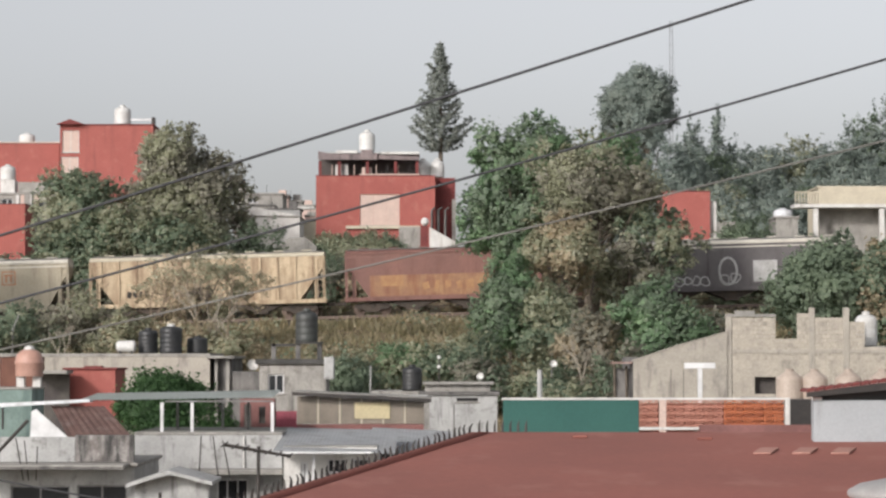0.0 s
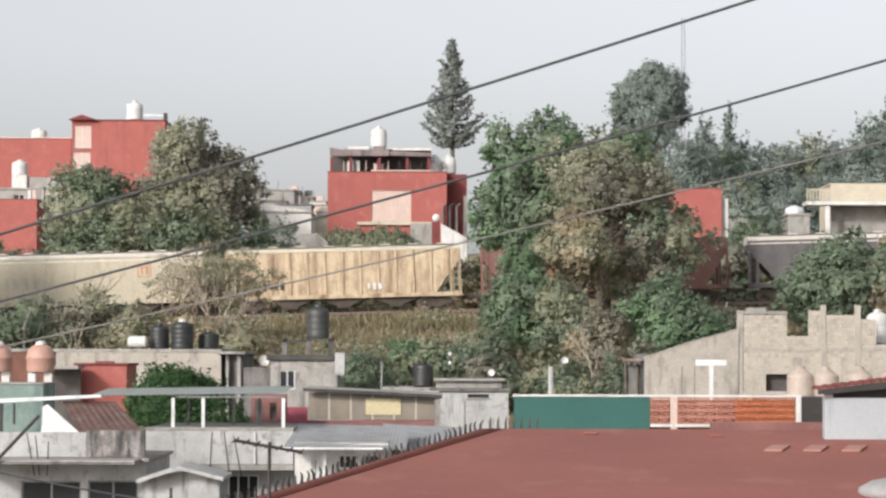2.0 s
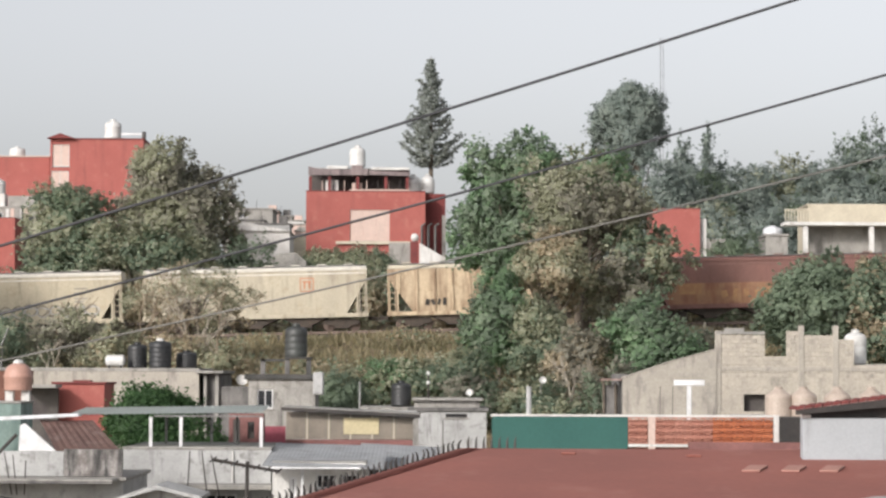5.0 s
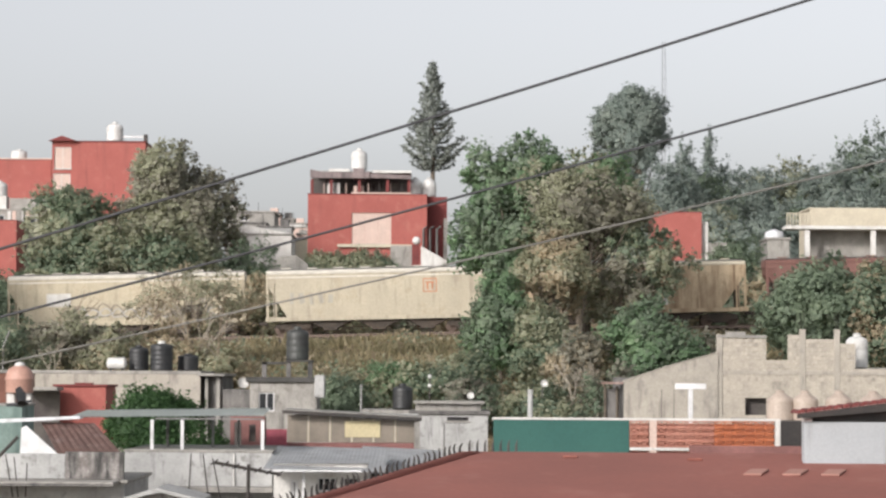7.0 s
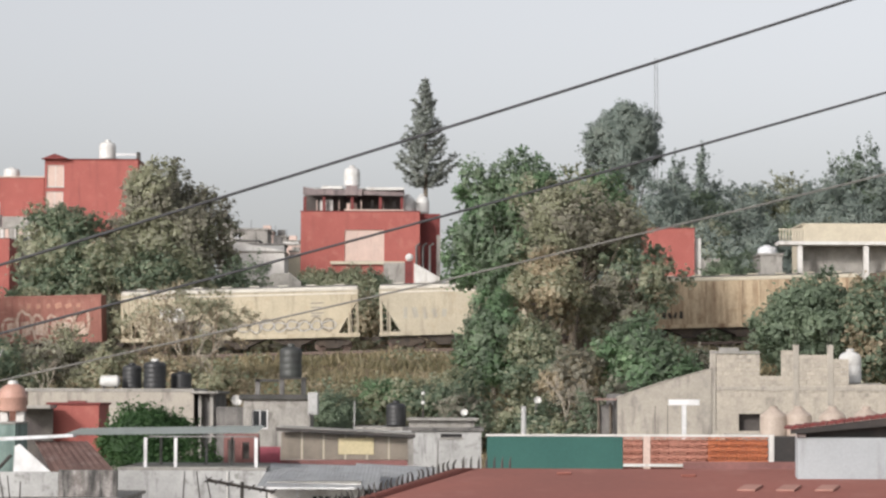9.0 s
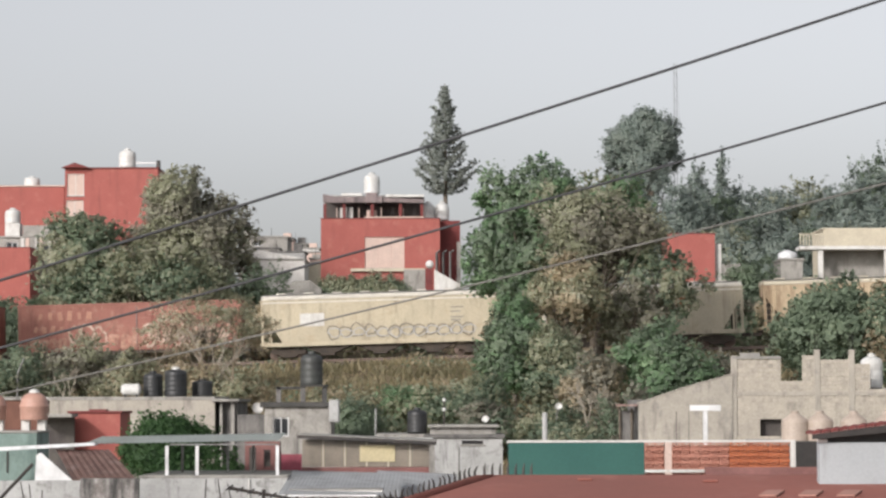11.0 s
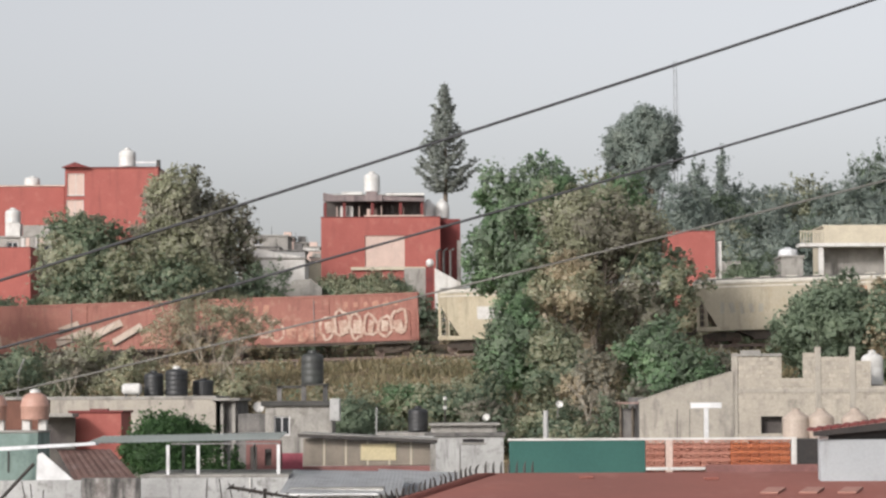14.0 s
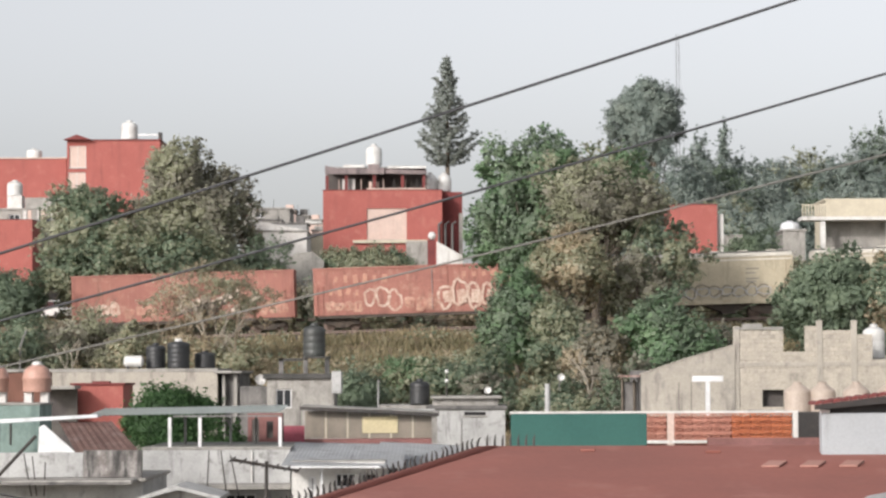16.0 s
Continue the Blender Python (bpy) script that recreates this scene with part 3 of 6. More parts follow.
def boxcar(left, right, label, mat):
    w, h = wagon_at(left, right, label, "boxcar wagon")
    part("body", boxes((-h, h, -HALF_W, HALF_W, 1.05, TOP - 0.3), bevel=0.03), mat, w)
    rf = prism(bmesh.new(), [(-h - 0.05, TOP - 0.297), (h + 0.05, TOP - 0.297), (h + 0.05, TOP - 0.2), (-h - 0.05, TOP - 0.2)], -HALF_W - 0.06, HALF_W + 0.06)
    part("roof", rf, mat, w)
    for k in range(25):
        x = -h + 0.15 + (2 * h - 0.3) * k / 24
        if abs(x) > 1.7:
            part("rib", boxes((x - 0.05, x + 0.05, -HALF_W - 0.022, -HALF_W + 0.02, 1.25, TOP - 0.36)), mat, w)
    d = part("sliding_door", boxes((-1.6, 1.6, -HALF_W - 0.07, -HALF_W - 0.004, 1.2, TOP - 0.42), bevel=0.01), mat, w)
    for z in (1.9, 2.6, 3.3):
        part("door_rail", boxes((-1.55, 1.55, -HALF_W - 0.1, -HALF_W - 0.073, z - 0.04, z + 0.04)), mat, d)
    part("lock_rod", tube(bmesh.new(), [(0.5, -HALF_W - 0.13, 1.25), (0.5, -HALF_W - 0.13, 4.1)], [0.025, 0.025], 6), STEEL_GREY, d)
    part("sill", boxes((-h + 0.3, h - 0.3, -HALF_W - 0.06, -HALF_W + 0.1, 0.85, 1.046)), UNDER, w)
    part("top_rail", boxes((-h, h, -HALF_W - 0.07, -HALF_W - 0.052, TOP - 0.36, TOP - 0.3)), mat, w)
    for s in (-1, 1):
        ladder(w, s * (h - 0.45), mat, 1.0, 3.2)
    running_gear(w, h)
    return w, h


def build_train():
    slate, h = hopper(11.77, 28.66, "slate-grey covered hopper wagon with pale roof and graffiti", SLATE_CAR, ROOF_PALE, rounded=True, slope=2.2)
    y = -HALF_W - 0.02
    part("graffiti", stroke([(20.86 - 20.22 - 0.9 + 0.62 * math.cos(a), 2.35 + 0.95 * math.sin(a)) for a in (6.28 * i / 16 for i in range(16))], 0.16, y, True), GRAFFITI_WHITE, slate, "ring of pale spray paint")
    bubbles(slate, -4.6, -1.6, 1.35, 2.0, GRAFFITI_WHITE, 3, 5, -HALF_W - 0.02, 0.09)
    bubbles(slate, -0.9, 0.6, 1.4, 2.2, GRAFFITI_WHITE, 4, 2, -HALF_W - 0.02, 0.09)
    part("painted_panel", stroke([(1.5, 2.3), (3.2, 2.3)], 1.5, y - 0.04), GRAFFITI_WHITE, slate, "pale sprayed patch")
    brown, h = hopper(-7.01, 10.49, "oxide-brown covered hopper wagon with ochre lower band", BROWN_CAR, BROWN_CAR, ribs=0, rounded=True, band=OCHRE_BAND, slope=1.7)
    part("painted_panel", stroke([(-6.2, 2.35), (-4.6, 2.35)], 0.75, -HALF_W - 0.03), GRAFFITI_GOLD, brown, "faded gold lettering panel")
    scrawl(brown, -3.4, 2.8, 1.7, 2.35, GRAFFITI_GOLD, 8, 8, 0.12, -HALF_W - 0.03)
    tan, h = hopper(-24.98, -8.29, "tan rust-streaked covered hopper wagon with side ribs", TAN, CREAM, ribs=13, slope=1.8)
    scrawl(tan, -5.7, -4.1, 1.6, 2.2, GRAFFITI_BLACK, 5, 4, 0.07, -HALF_W - 0.1)
    scrawl(tan, 1.6, 2.8, 1.5, 2.1, WHITE, 6, 3, 0.08, -HALF_W - 0.1)
    cream, h = hopper(-42.15, -26.30, "grey-cream covered hopper wagon with a rounded shoulder", GREY_CREAM, ROOF_PALE, rounded=True, slope=1.5)
    scrawl(cream, -6.4, -3.0, 2.1, 3.0, GREY_CAR, 7, 5)
    mark = part("painted_mark", stroke([(3.2, 2.85), (4.1, 2.85), (4.1, 3.75), (3.2, 3.75)], 0.09, y, True), GRAFFITI_ORANGE, cream, "orange painted square emblem")
    for dx, za, zb in ((0.28, 3.0, 3.55), (0.62, 3.0, 3.55)):
        part("bar", stroke([(3.2 + dx, za), (3.2 + dx, zb)], 0.11, y), GRAFFITI_ORANGE, mark)
    part("bar", stroke([(3.35, 3.5), (3.95, 3.5)], 0.09, y - 0.013), GRAFFITI_ORANGE, mark)
    pale, h = hopper(-60.29, -43.52, "cream covered hopper wagon with pale roof and black graffiti", CREAM_CAR, ROOF_PALE, rounded=True, slope=1.5)
    bubbles(pale, -3.7, 6.6, 1.4, 2.35, GRAFFITI_GREY, 11, 12, -HALF_W - 0.02, 0.085)
    bubbles(pale, -3.6, 6.7, 1.5, 2.2, GRAFFITI_WHITE, 12, 12, -HALF_W - 0.046, 0.06)
    part("painted_panel", stroke([(-5.6, 2.8), (-3.9, 2.8)], 0.9, y), WHITE, pale, "white painted panel")
    for k, z in enumerate((3.4, 3.1, 2.7, 2.5)):
        part("stencil_bar", stroke([(5.0, z), (5.9 - 0.2 * (k % 2), z)], 0.07, y), STEEL_GREY, pale)
    car, h = boxcar(-77.30, -61.61, "rust-red boxcar wagon with tall white sprayed letters", RUST_CAR)
    bubbles(car, 0.9, 7.0, 1.4, 3.1, GRAFFITI_PALE, 21, 6, -HALF_W - 0.085, 0.2)
    scrawl(car, 1.1, 6.9, 1.6, 2.8, GRAFFITI_PALE, 24, 6, 0.09, -HALF_W - 0.115)
    bubbles(car, -4.3, -1.7, 1.35, 2.9, GRAFFITI_PALE, 22, 3, -HALF_W - 0.04, 0.17)
    bubbles(car, -7.0, -4.4, 1.3, 2.1, GRAFFITI_FADED, 25, 4, -HALF_W - 0.04)
    bubbles(car, -1.5, 0.9, 1.3, 2.3, GRAFFITI_FADED, 26, 3, -HALF_W - 0.12)
    scrawl(car, -6.6, -2.5, 3.25, 3.95, GRAFFITI_SALMON, 23, 6, 0.16, -HALF_W - 0.04)
    scrawl(car, -6.9, -4.5, 2.4, 2.95, GRAFFITI_SALMON, 27, 4, 0.16, -HALF_W - 0.04)
    scrawl(car, 2.4, 6.6, 3.5, 3.9, GRAFFITI_SALMON, 28, 6, 0.12, -HALF_W - 0.04)
    car, h = boxcar(-94.3, -78.65, "rust-red boxcar wagon with white slanted graffiti", RUST_CAR)
    for k, (xa, za, xb, zb, wd) in enumerate(((-0.6, 1.7, 1.9, 2.5, 0.55), (1.2, 1.75, 4.0, 3.0, 0.5), (3.4, 1.6, 5.4, 2.7, 0.45), (-0.4, 2.55, 1.0, 3.0, 0.4))):
        slab = part("graffiti", stroke([(xa, za), (xb, zb)], wd, -HALF_W - 0.1), GRAFFITI_BRIGHT, car, "slanted slab of white spray paint")
        part("outline", stroke([(xa, za - wd * 0.62), (xb, zb - wd * 0.62)], 0.1, -HALF_W - 0.114), GRAFFITI_BLACK, slab)
    bubbles(car, -6.6, -4.4, 1.4, 2.5, GRAFFITI_PALE, 31, 3, -HALF_W - 0.04)
    bubbles(car, -4.2, -1.8, 1.3, 2.2, GRAFFITI_FADED, 32, 3, -HALF_W - 0.04)
    bubbles(car, 5.4, 7.3, 1.3, 2.2, GRAFFITI_FADED, 34, 3, -HALF_W - 0.04)


build_train()


# ---- the near roofs
def build_red_roof():
    """A broad red-painted roof with a raised kerb along its open edge, pins along the kerb, and three vent plates."""
    r = thing("red_roof", "broad red-painted flat roof with a low kerb", "roof", kind="structure")
    zf, zn = 9.83, 8.16
    fl, fr = 1.11, 15.93
    nl, nr = -5.66, 16.25
    bm = bmesh.new()
    top = [bm.verts.new(p) for p in ((nl, 72, zn), (nr, 72, zn), (fr, 86, zf), (fl, 86, zf))]
    low = [bm.verts.new((v.co.x, v.co.y, v.co.z - 0.3)) for v in top]
    bm.faces.new(top)
    bm.faces.new(low[::-1])
    for k in range(4):
        bm.faces.new((top[(k + 1) % 4], top[k], low[k], low[(k + 1) % 4]))
    part("roof_surface", bm, RED_ROOF, r)
    a, b = Vector((nl, 72, zn)), Vector((fl, 86, zf))
    d = (b - a).normalized()
    s = Vector((-d.y, d.x, 0)).normalized() * 0.3
    bm = bmesh.new()
    f = [bm.verts.new(p + Vector((0, 0, z)) - s * k) for p, k, z in ((a, 0, 0.016), (b, 0, 0.016), (b, 1.3, 0.012), (a, 1.3, 0.012))]
    bm.faces.new(f)
    bmesh.ops.solidify(bm, geom=bm.faces[:], thickness=0.01)
    part("flashing", bm, RED_FLASHING, r, "darker red sloping flashing along the kerb")
    bm = bmesh.new()
    q = [bm.verts.new(p + Vector((0, 0, z))) for p in (a, b) for z in (-0.25, 0.0)]
    q2 = [bm.verts.new(p + s + Vector((0, 0, z))) for p in (a, b) for z in (-0.25, 0.0)]
    for f in ((q[0], q[2], q[3], q[1]), (q2[1], q2[3], q2[2], q2[0]), (q[1], q[3], q2[3], q2[1]), (q[0], q[1], q2[1], q2[0]), (q[2], q2[2], q2[3], q[3])):
        bm.faces.new(f)
    part("kerb", bm, RED_ROOF, r)
    n = 44
    for k in range(n):
        p = a + (b - a) * ((k + 0.5) / n) + s * 0.6
        ob = part("spike", tube(bmesh.new(), [(0, 0, 0), (0.015, 0, 0.16), (-0.015, 0.02, 0.24), (-0.06, 0.02, 0.30)], [0.045, 0.036, 0.028, 0.012], 6), STEEL_DARK, r, "" if k else "dark upright anchor pin")
        ob.matrix_basis = pose(p.x - 0.06, p.y, p.z - 0.005, 0, 10 * math.sin(k * 2.3), 30 * k)
    for k in range(7):
        p = b + Vector((0.24 * k, 0.1, 0.0))
        ob = part("spike", tube(bmesh.new(), [(0, 0, -0.05), (0, 0, 0.2), (0.03, 0, 0.36)], [0.045, 0.035, 0.01], 6), STEEL_DARK, r)
        ob.matrix_basis = pose(p.x, p.y, p.z)

    def on_roof(x, y):
        return zn + (zf - zn) * (y - 72) / 14

    for x in (9.45, 10.59, 11.72):
        o = part("vent_plate", boxes((-0.27, 0.27, -0.5, 0.5, 0.01, 0.06), bevel=0.01), PLATE, r, "dull pink raised vent plate")
        o.matrix_basis = pose(x, 82, on_roof(0, 82), 6.9, 0, -20)
    for x, y in ((4.14, 85), (7.89, 84.6)):
        o = part("bump", boxes((-0.22, 0.22, -0.25, 0.25, -0.02, 0.05), bevel=0.02), RED_ROOF, r)
        o.matrix_basis = pose(x, y, on_roof(0, y))
    # the walls that carry it
    for p0, p1 in (((nl, 72.3), (fl, 86)), ((fl, 86), (fr, 86))):
        bm = bmesh.new()
        v = [bm.verts.new((x, y, z)) for (x, y) in (p0, p1) for z in (2.5, zn - 0.31)]
        bm.faces.new((v[0], v[2], v[3], v[1]))
        bmesh.ops.solidify(bm, geom=bm.faces[:], thickness=0.2)
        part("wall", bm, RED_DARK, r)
    # a pale domed skylight at the near corner
    bm = lathe(bmesh.new(), [(1.67, -0.1), (1.61, 0.12), (1.29, 0.3), (0.68, 0.42), (0.02, 0.45)], 32)
    solid("skylight_dome", bm, DOME_GREY, "cloudy grey translucent dome on the red roof", "skylight", (12.38, 74.5, on_roof(0, 74.5)), smooth=True)


build_red_roof()


def lattice_panel(parent, x0, x1, z0, z1, y, mat, name="clay_block"):
    """A screen of pierced clay blocks, each a small frame with two crossed bars."""
    n = max(2, round((x1 - x0) / 0.3))
    rows = 4
    bw, bh = (x1 - x0) / n, (z1 - z0) / rows
    bm = bmesh.new()
    t = 0.026
    box(bm, 0, bw - 0.008, 0, 0.1, 0, t)
    box(bm, 0, bw - 0.008, 0, 0.1, bh - t - 0.008, bh - 0.008)
    box(bm, 0, t, 0.002, 0.098, t, bh - t - 0.008)
    cx, cz, r = bw / 2, bh / 2, 0.026
    for sx in (-1, 1):
        ends = [(cx - sx * (bw / 2 - t), t), (cx + sx * (bw / 2 - t), bh - t - 0.008)]
        prism(bm, [(ends[0][0] - r, ends[0][1]), (ends[0][0] + r, ends[0][1]), (ends[1][0] + r, ends[1][1]), (ends[1][0] - r, ends[1][1])], 0.02 + 0.004 * sx, 0.08)
    bmesh.ops.recalc_face_normals(bm, faces=bm.faces)
    me = bpy.data.meshes.new(name)
    bm.to_mesh(me)
    bm.free()
    me.materials.append(mat)
    for i in range(n):
        for j in range(rows):
            o = part(name, me, None, parent)
            o.matrix_basis = pose(x0 + bw * i, y, z0 + bh * j)


def build_parapet():
    d = 90
    w = thing("parapet", "green parapet wall with white coping and clay screens", "parapet", kind="structure")
    z0, z1 = 9.28, 10.76
    part("green_wall", boxes((1.93, 6.30, d, d + 0.18, z0, z1), bevel=0.015), GREEN_WALL, w, "bottle-green painted masonry")
    part("coping", boxes((1.89, 11.15, d - 0.03, d + 0.2, z1 + 0.003, z1 + 0.07)), WHITE, w)
    part("pier", boxes((6.95, 7.17, d - 0.02, d + 0.16, z0, z1)), PINKISH, w, "pink-painted pier")
    part("pier", boxes((10.99, 11.15, d - 0.03, d + 0.16, z0, z1 + 0.002)), WHITE, w, "white-painted pier")
    part("rail", boxes((6.31, 8.22, d - 0.03, d + 0.16, 9.80, 9.89)), WHITE, w, "white lower rail")
    part("low_wall", boxes((8.22, 13.03, d - 0.4, d - 0.1, z0 - 0.4, 9.97)), MAROON, w, "dull red-brown low wall")
    part("backing", boxes((6.30, 10.99, d + 0.3, d + 0.4, z0, z1 - 0.1)), BRICK_PALE, w)
    part("dark_panel", boxes((11.15, 12.03, d + 0.02, d + 0.15, z0, 10.78)), STEEL_DARK, w, "black sheet panel")
    lattice_panel(w, 6.31, 6.93, 9.91, z1, d, BRICK_PALE)
    lattice_panel(w, 7.19, 9.03, 9.91, z1, d, BRICK_PALE)
    lattice_panel(w, 9.04, 10.97, 9.97, z1, d, BRICK)
    part("terrace", boxes((1.38, 14.12, d + 0.5, d + 16, z0 - 0.6, z0 - 0.4)), CONCRETE, w)
    part("house_wall", boxes((1.75, 13.39, d + 0.05, d + 0.3, 3.5, z0 - 0.004)), GREY_WALL, w)
    # posts that rise from the terrace
    p = thing("washing_post", "white steel post with a crossbar on a roof terrace", "post", (8.90, 97, z0 - 0.45))
    top = 11.92 - z0 + 0.45
    part("upright", boxes((-0.075, 0.075, -0.075, 0.075, 0, top - 0.17), bevel=0.01), STEEL_WHITE, p)
    part("crossbar", boxes((-0.53, 0.53, -0.09, 0.09, top - 0.167, top + 0.03), bevel=0.01), STEEL_WHITE, p)
    q = thing("pipe_post", "pale short pipe post on a roof terrace", "post", (3.28, 95, z0 - 0.45))
    part("upright", tube(bmesh.new(), [(0, 0, 0), (0, 0, 11.71 - z0 + 0.45)], [0.09, 0.09], 12), PALE_WALL, q)
    for x, y in ((1186, 662), (1208, 668)):
        bm = tube(bmesh.new(), [(0, 0, 0), (0.02, 0, 2.9)], [0.012, 0.01], 5)
        solid("rebar", bm, STEEL_DARK, "thin dark reinforcing bar standing upright", "rebar", (d * (x - 784) / 4946.0 * 1.08, 97.2, z0 - 0.45), group="rebars")


build_parapet()


def build_shed():
    s = thing("roof_shed", "white-walled roof shed under a dark red tin roof", "shed")
    x0, x1, d = 11.11, 16.58, 84.0
    part("wall", boxes((x0, x1, d, d + 0.15, 9.46, 10.83), bevel=0.01), SHED_WHITE, s)
    part("side_wall", boxes((x0, x0 + 0.15, d + 0.15, d + 0.5, 9.46, 10.83)), SHED_WHITE, s)
    part("wall_cap", boxes((x0 - 0.03, x0 + 0.25, d - 0.03, d + 0.2, 10.83 + 0.003, 10.93)), WHITE, s)
    # dark sheet put in for the shade inside, seen through the roof gap
    part("dark_inside", prism(bmesh.new(), [(x0 + 0.02, 9.97), (x1, 9.97), (x1, 11.74), (x0 + 0.02, 11.08)], d + 0.3, d + 0.4), STEEL_DARK, s)
    xa = 10.87
    for k in range(26):
        a, b = xa + k * 0.27, xa + (k + 1) * 0.27
        za, zb = 11.08 + 0.034 * k, 11.08 + 0.034 * (k + 1)
        part("roof_sheet", prism(bmesh.new(), [(a, za), (b - 0.05, zb), (b - 0.02, zb + 0.07), (a + 0.1, za + 0.12), (a, za + 0.07)], d - 0.35, d + 1.2), RED_DARK, s)
    # black strip stands in for the shaded gap under the tin roof
    part("fascia", prism(bmesh.new(), [(xa, 10.93), (xa + 7, 11.55), (xa + 7, 11.95), (xa, 11.075)], d - 0.3, d - 0.24), STEEL_DARK, s)


build_shed()


def block_wall(parent, outline, x0, x1, z0, z1, y, seed):
    """Concrete blocks of 0.4 by 0.2 m in running bond wherever outline(x, z) says there is wall."""
    me = bpy.data.meshes.new("block")
    bm = boxes((0, 0.394, 0, 0.15, 0, 0.194), bevel=0.006)
    bm.to_mesh(me)
    bm.free()
    me.materials.append(BLOCK)
    rng = random.Random(seed)
    rows = int((z1 - z0) / 0.2)
    spare = bmesh.new()
    count = 0
    for j in range(rows):
        z = z0 + 0.2 * j
        for i in range(int((x1 - x0) / 0.4) + 1):
            x = x0 + 0.4 * i + (0.2 if j % 2 else 0)
            left, right = outline(x + 0.1, z + 0.1), outline(x + 0.3, z + 0.1)
            if not (left or right):
                continue
            if left != right:
                x0h = x if left else x + 0.2
                box(spare, x0h, x0h + 0.194, y + rng.uniform(-0.008, 0.008), y + 0.15, z, z + 0.194)
                continue
            if count < 300 and z > 11.99:
                o = part("block", me, None, parent)
                o.matrix_basis = pose(x, y + rng.uniform(-0.012, 0.012), z)
                count += 1
            else:
                box(spare, x, x + 0.394, y + rng.uniform(-0.008, 0.008), y + 0.15, z, z + 0.194)
    tagged(part("blockwork", spare, BLOCK, parent), kind="stuff")


def build_ruin():
    """An unfinished house of bare concrete blocks, with columns, openings and a stepped top."""
    d = 132.0
    r = thing("unfinished_house", "roofless unfinished house of bare concrete blocks", "house")
    def inside(x, z):
        if x < 13.50:
            return False
        top = 14.13 if x < 15.69 else 13.06 if x < 16.71 else 14.18 if x < 17.29 else 14.07 if x < 19.11 else 13.81 if x < 19.91 else 12.74
        if 14.65 < x < 15.69 and 10.40 < z < 11.25:
            return False
        return z < top
    block_wall(r, inside, 13.50, 24.45, 9.47, 14.39, d, 4)
    part("mortar_core", boxes((13.56, 14.60, d + 0.03, d + 0.13, 5, 14.07), (15.72, 24.45, d + 0.03, d + 0.13, 5, 12.66), (14.60, 15.72, d + 0.03, d + 0.13, 11.28, 13.01)), MORTAR, r)
    for x in (1289, 1436, 1497):
        c = d * (x - 784) / 4946.0
        hi = {1289: 14.26, 1436: 14.53, 1497: 14.53}[x]
        part("column", boxes((c - 0.14, c + 0.14, d - 0.04, d + 0.2, 5, hi), bevel=0.015), RENDER_TAN, r)
        if x != 1289:
            for dx in (-0.06, 0.05):
                part("rebar", tube(bmesh.new(), [(c + dx, d + 0.08, hi - 0.1), (c + dx * 1.5, d + 0.08, hi + 0.75)], [0.012, 0.012], 5), STEEL_DARK, r)
    part("tie_beam", boxes((13.53, 24.45, d - 0.03, d + 0.19, 12.37, 12.55), bevel=0.01), RENDER_TAN, r)
    # wall behind the opening, darkened in colour for the shade within
    part("inner_wall", boxes((14.44, 15.91, d + 0.5, d + 0.6, 5, 11.46)), INSIDE_SHADE, r)
    part("broken_cap", boxes((13.37, 15.69, d - 0.06, d + 0.25, 14.10, 14.23), (13.77, 14.71, d - 0.03, d + 0.2, 14.23 + 0.003, 14.39)), CONCRETE, r)
    # a rendered side wing whose top climbs towards the blocks
    bm = prism(bmesh.new(), [(8.97, 5), (13.40, 5), (13.40, 13.38), (11.10, 12.74), (8.97, 11.99)], d - 0.1, d + 0.1)
    part("rendered_wall", bm, RENDER_TAN, r, "stained cement-rendered wall with a sloping top")
    bm = prism(bmesh.new(), [(8.91, 11.99), (11.10, 12.74), (13.40, 13.38), (13.40, 13.43), (11.10, 12.79), (8.91, 12.05)], d - 0.14, d + 0.14)
    part("coping", bm, RENDER_TAN, r)
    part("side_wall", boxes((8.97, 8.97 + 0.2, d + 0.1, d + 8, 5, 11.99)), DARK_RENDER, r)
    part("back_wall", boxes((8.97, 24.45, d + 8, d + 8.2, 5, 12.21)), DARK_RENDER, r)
    part("roof_slab", boxes((13.50, 24.45, d + 0.3, d + 7.9, 11.99 - 0.2, 11.99)), CONCRETE, r)
    # props under the neighbouring lean-to
    f = thing("lean_to", "dark timber lean-to beside the unfinished house", "lean-to", (8.50, 133.2, 5.2))
    part("post", tube(bmesh.new(), [(-0.3, 0, 0), (-0.35, 0, 11.86 - 5.2)], [0.07, 0.06], 8), BARK, f)
    part("post", tube(bmesh.new(), [(0.25, 0, 0), (0.22, 0, 11.78 - 5.2)], [0.07, 0.06], 8), BARK, f)
    part("panel", boxes((-0.3, 0.4, 0.1, 0.16, 2.5, 11.67 - 5.2)), DARK_RENDER, f)
    part("roof", boxes((-0.5, 0.5, -0.6, 0.9, 11.89 - 5.2, 11.97 - 5.2)), TIN_RUST, f)
    water_tank((20.26, 134.0, 12.74), 0.54, 1.52, WHITE_PLASTIC, "white plastic water tank standing on a roof slab", dome=0.22)
    part("stand", boxes((19.49, 21.61, 133, 135, 11.99, 12.74 - 0.005)), CONCRETE, r)
    # a row of beige cisterns in front
    for x in (1396, 1440, 1500, 1560):
        c = 118 * (x - 784) / 4946.0
        t = thing("water_tank", "beige cone-topped water tank on the neighbouring roof", "water tank", (c, 118, 10.43), group="beige tanks")
        ro = 0.57
        b = part("body", lathe(bmesh.new(), [(ro * 0.97, 0), (ro, 0.05), (ro, 0.81), (ro * 0.9, 0.91), (ro * 0.35, 1.14), (ro * 0.3, 1.19)], 24), BEIGE, t)
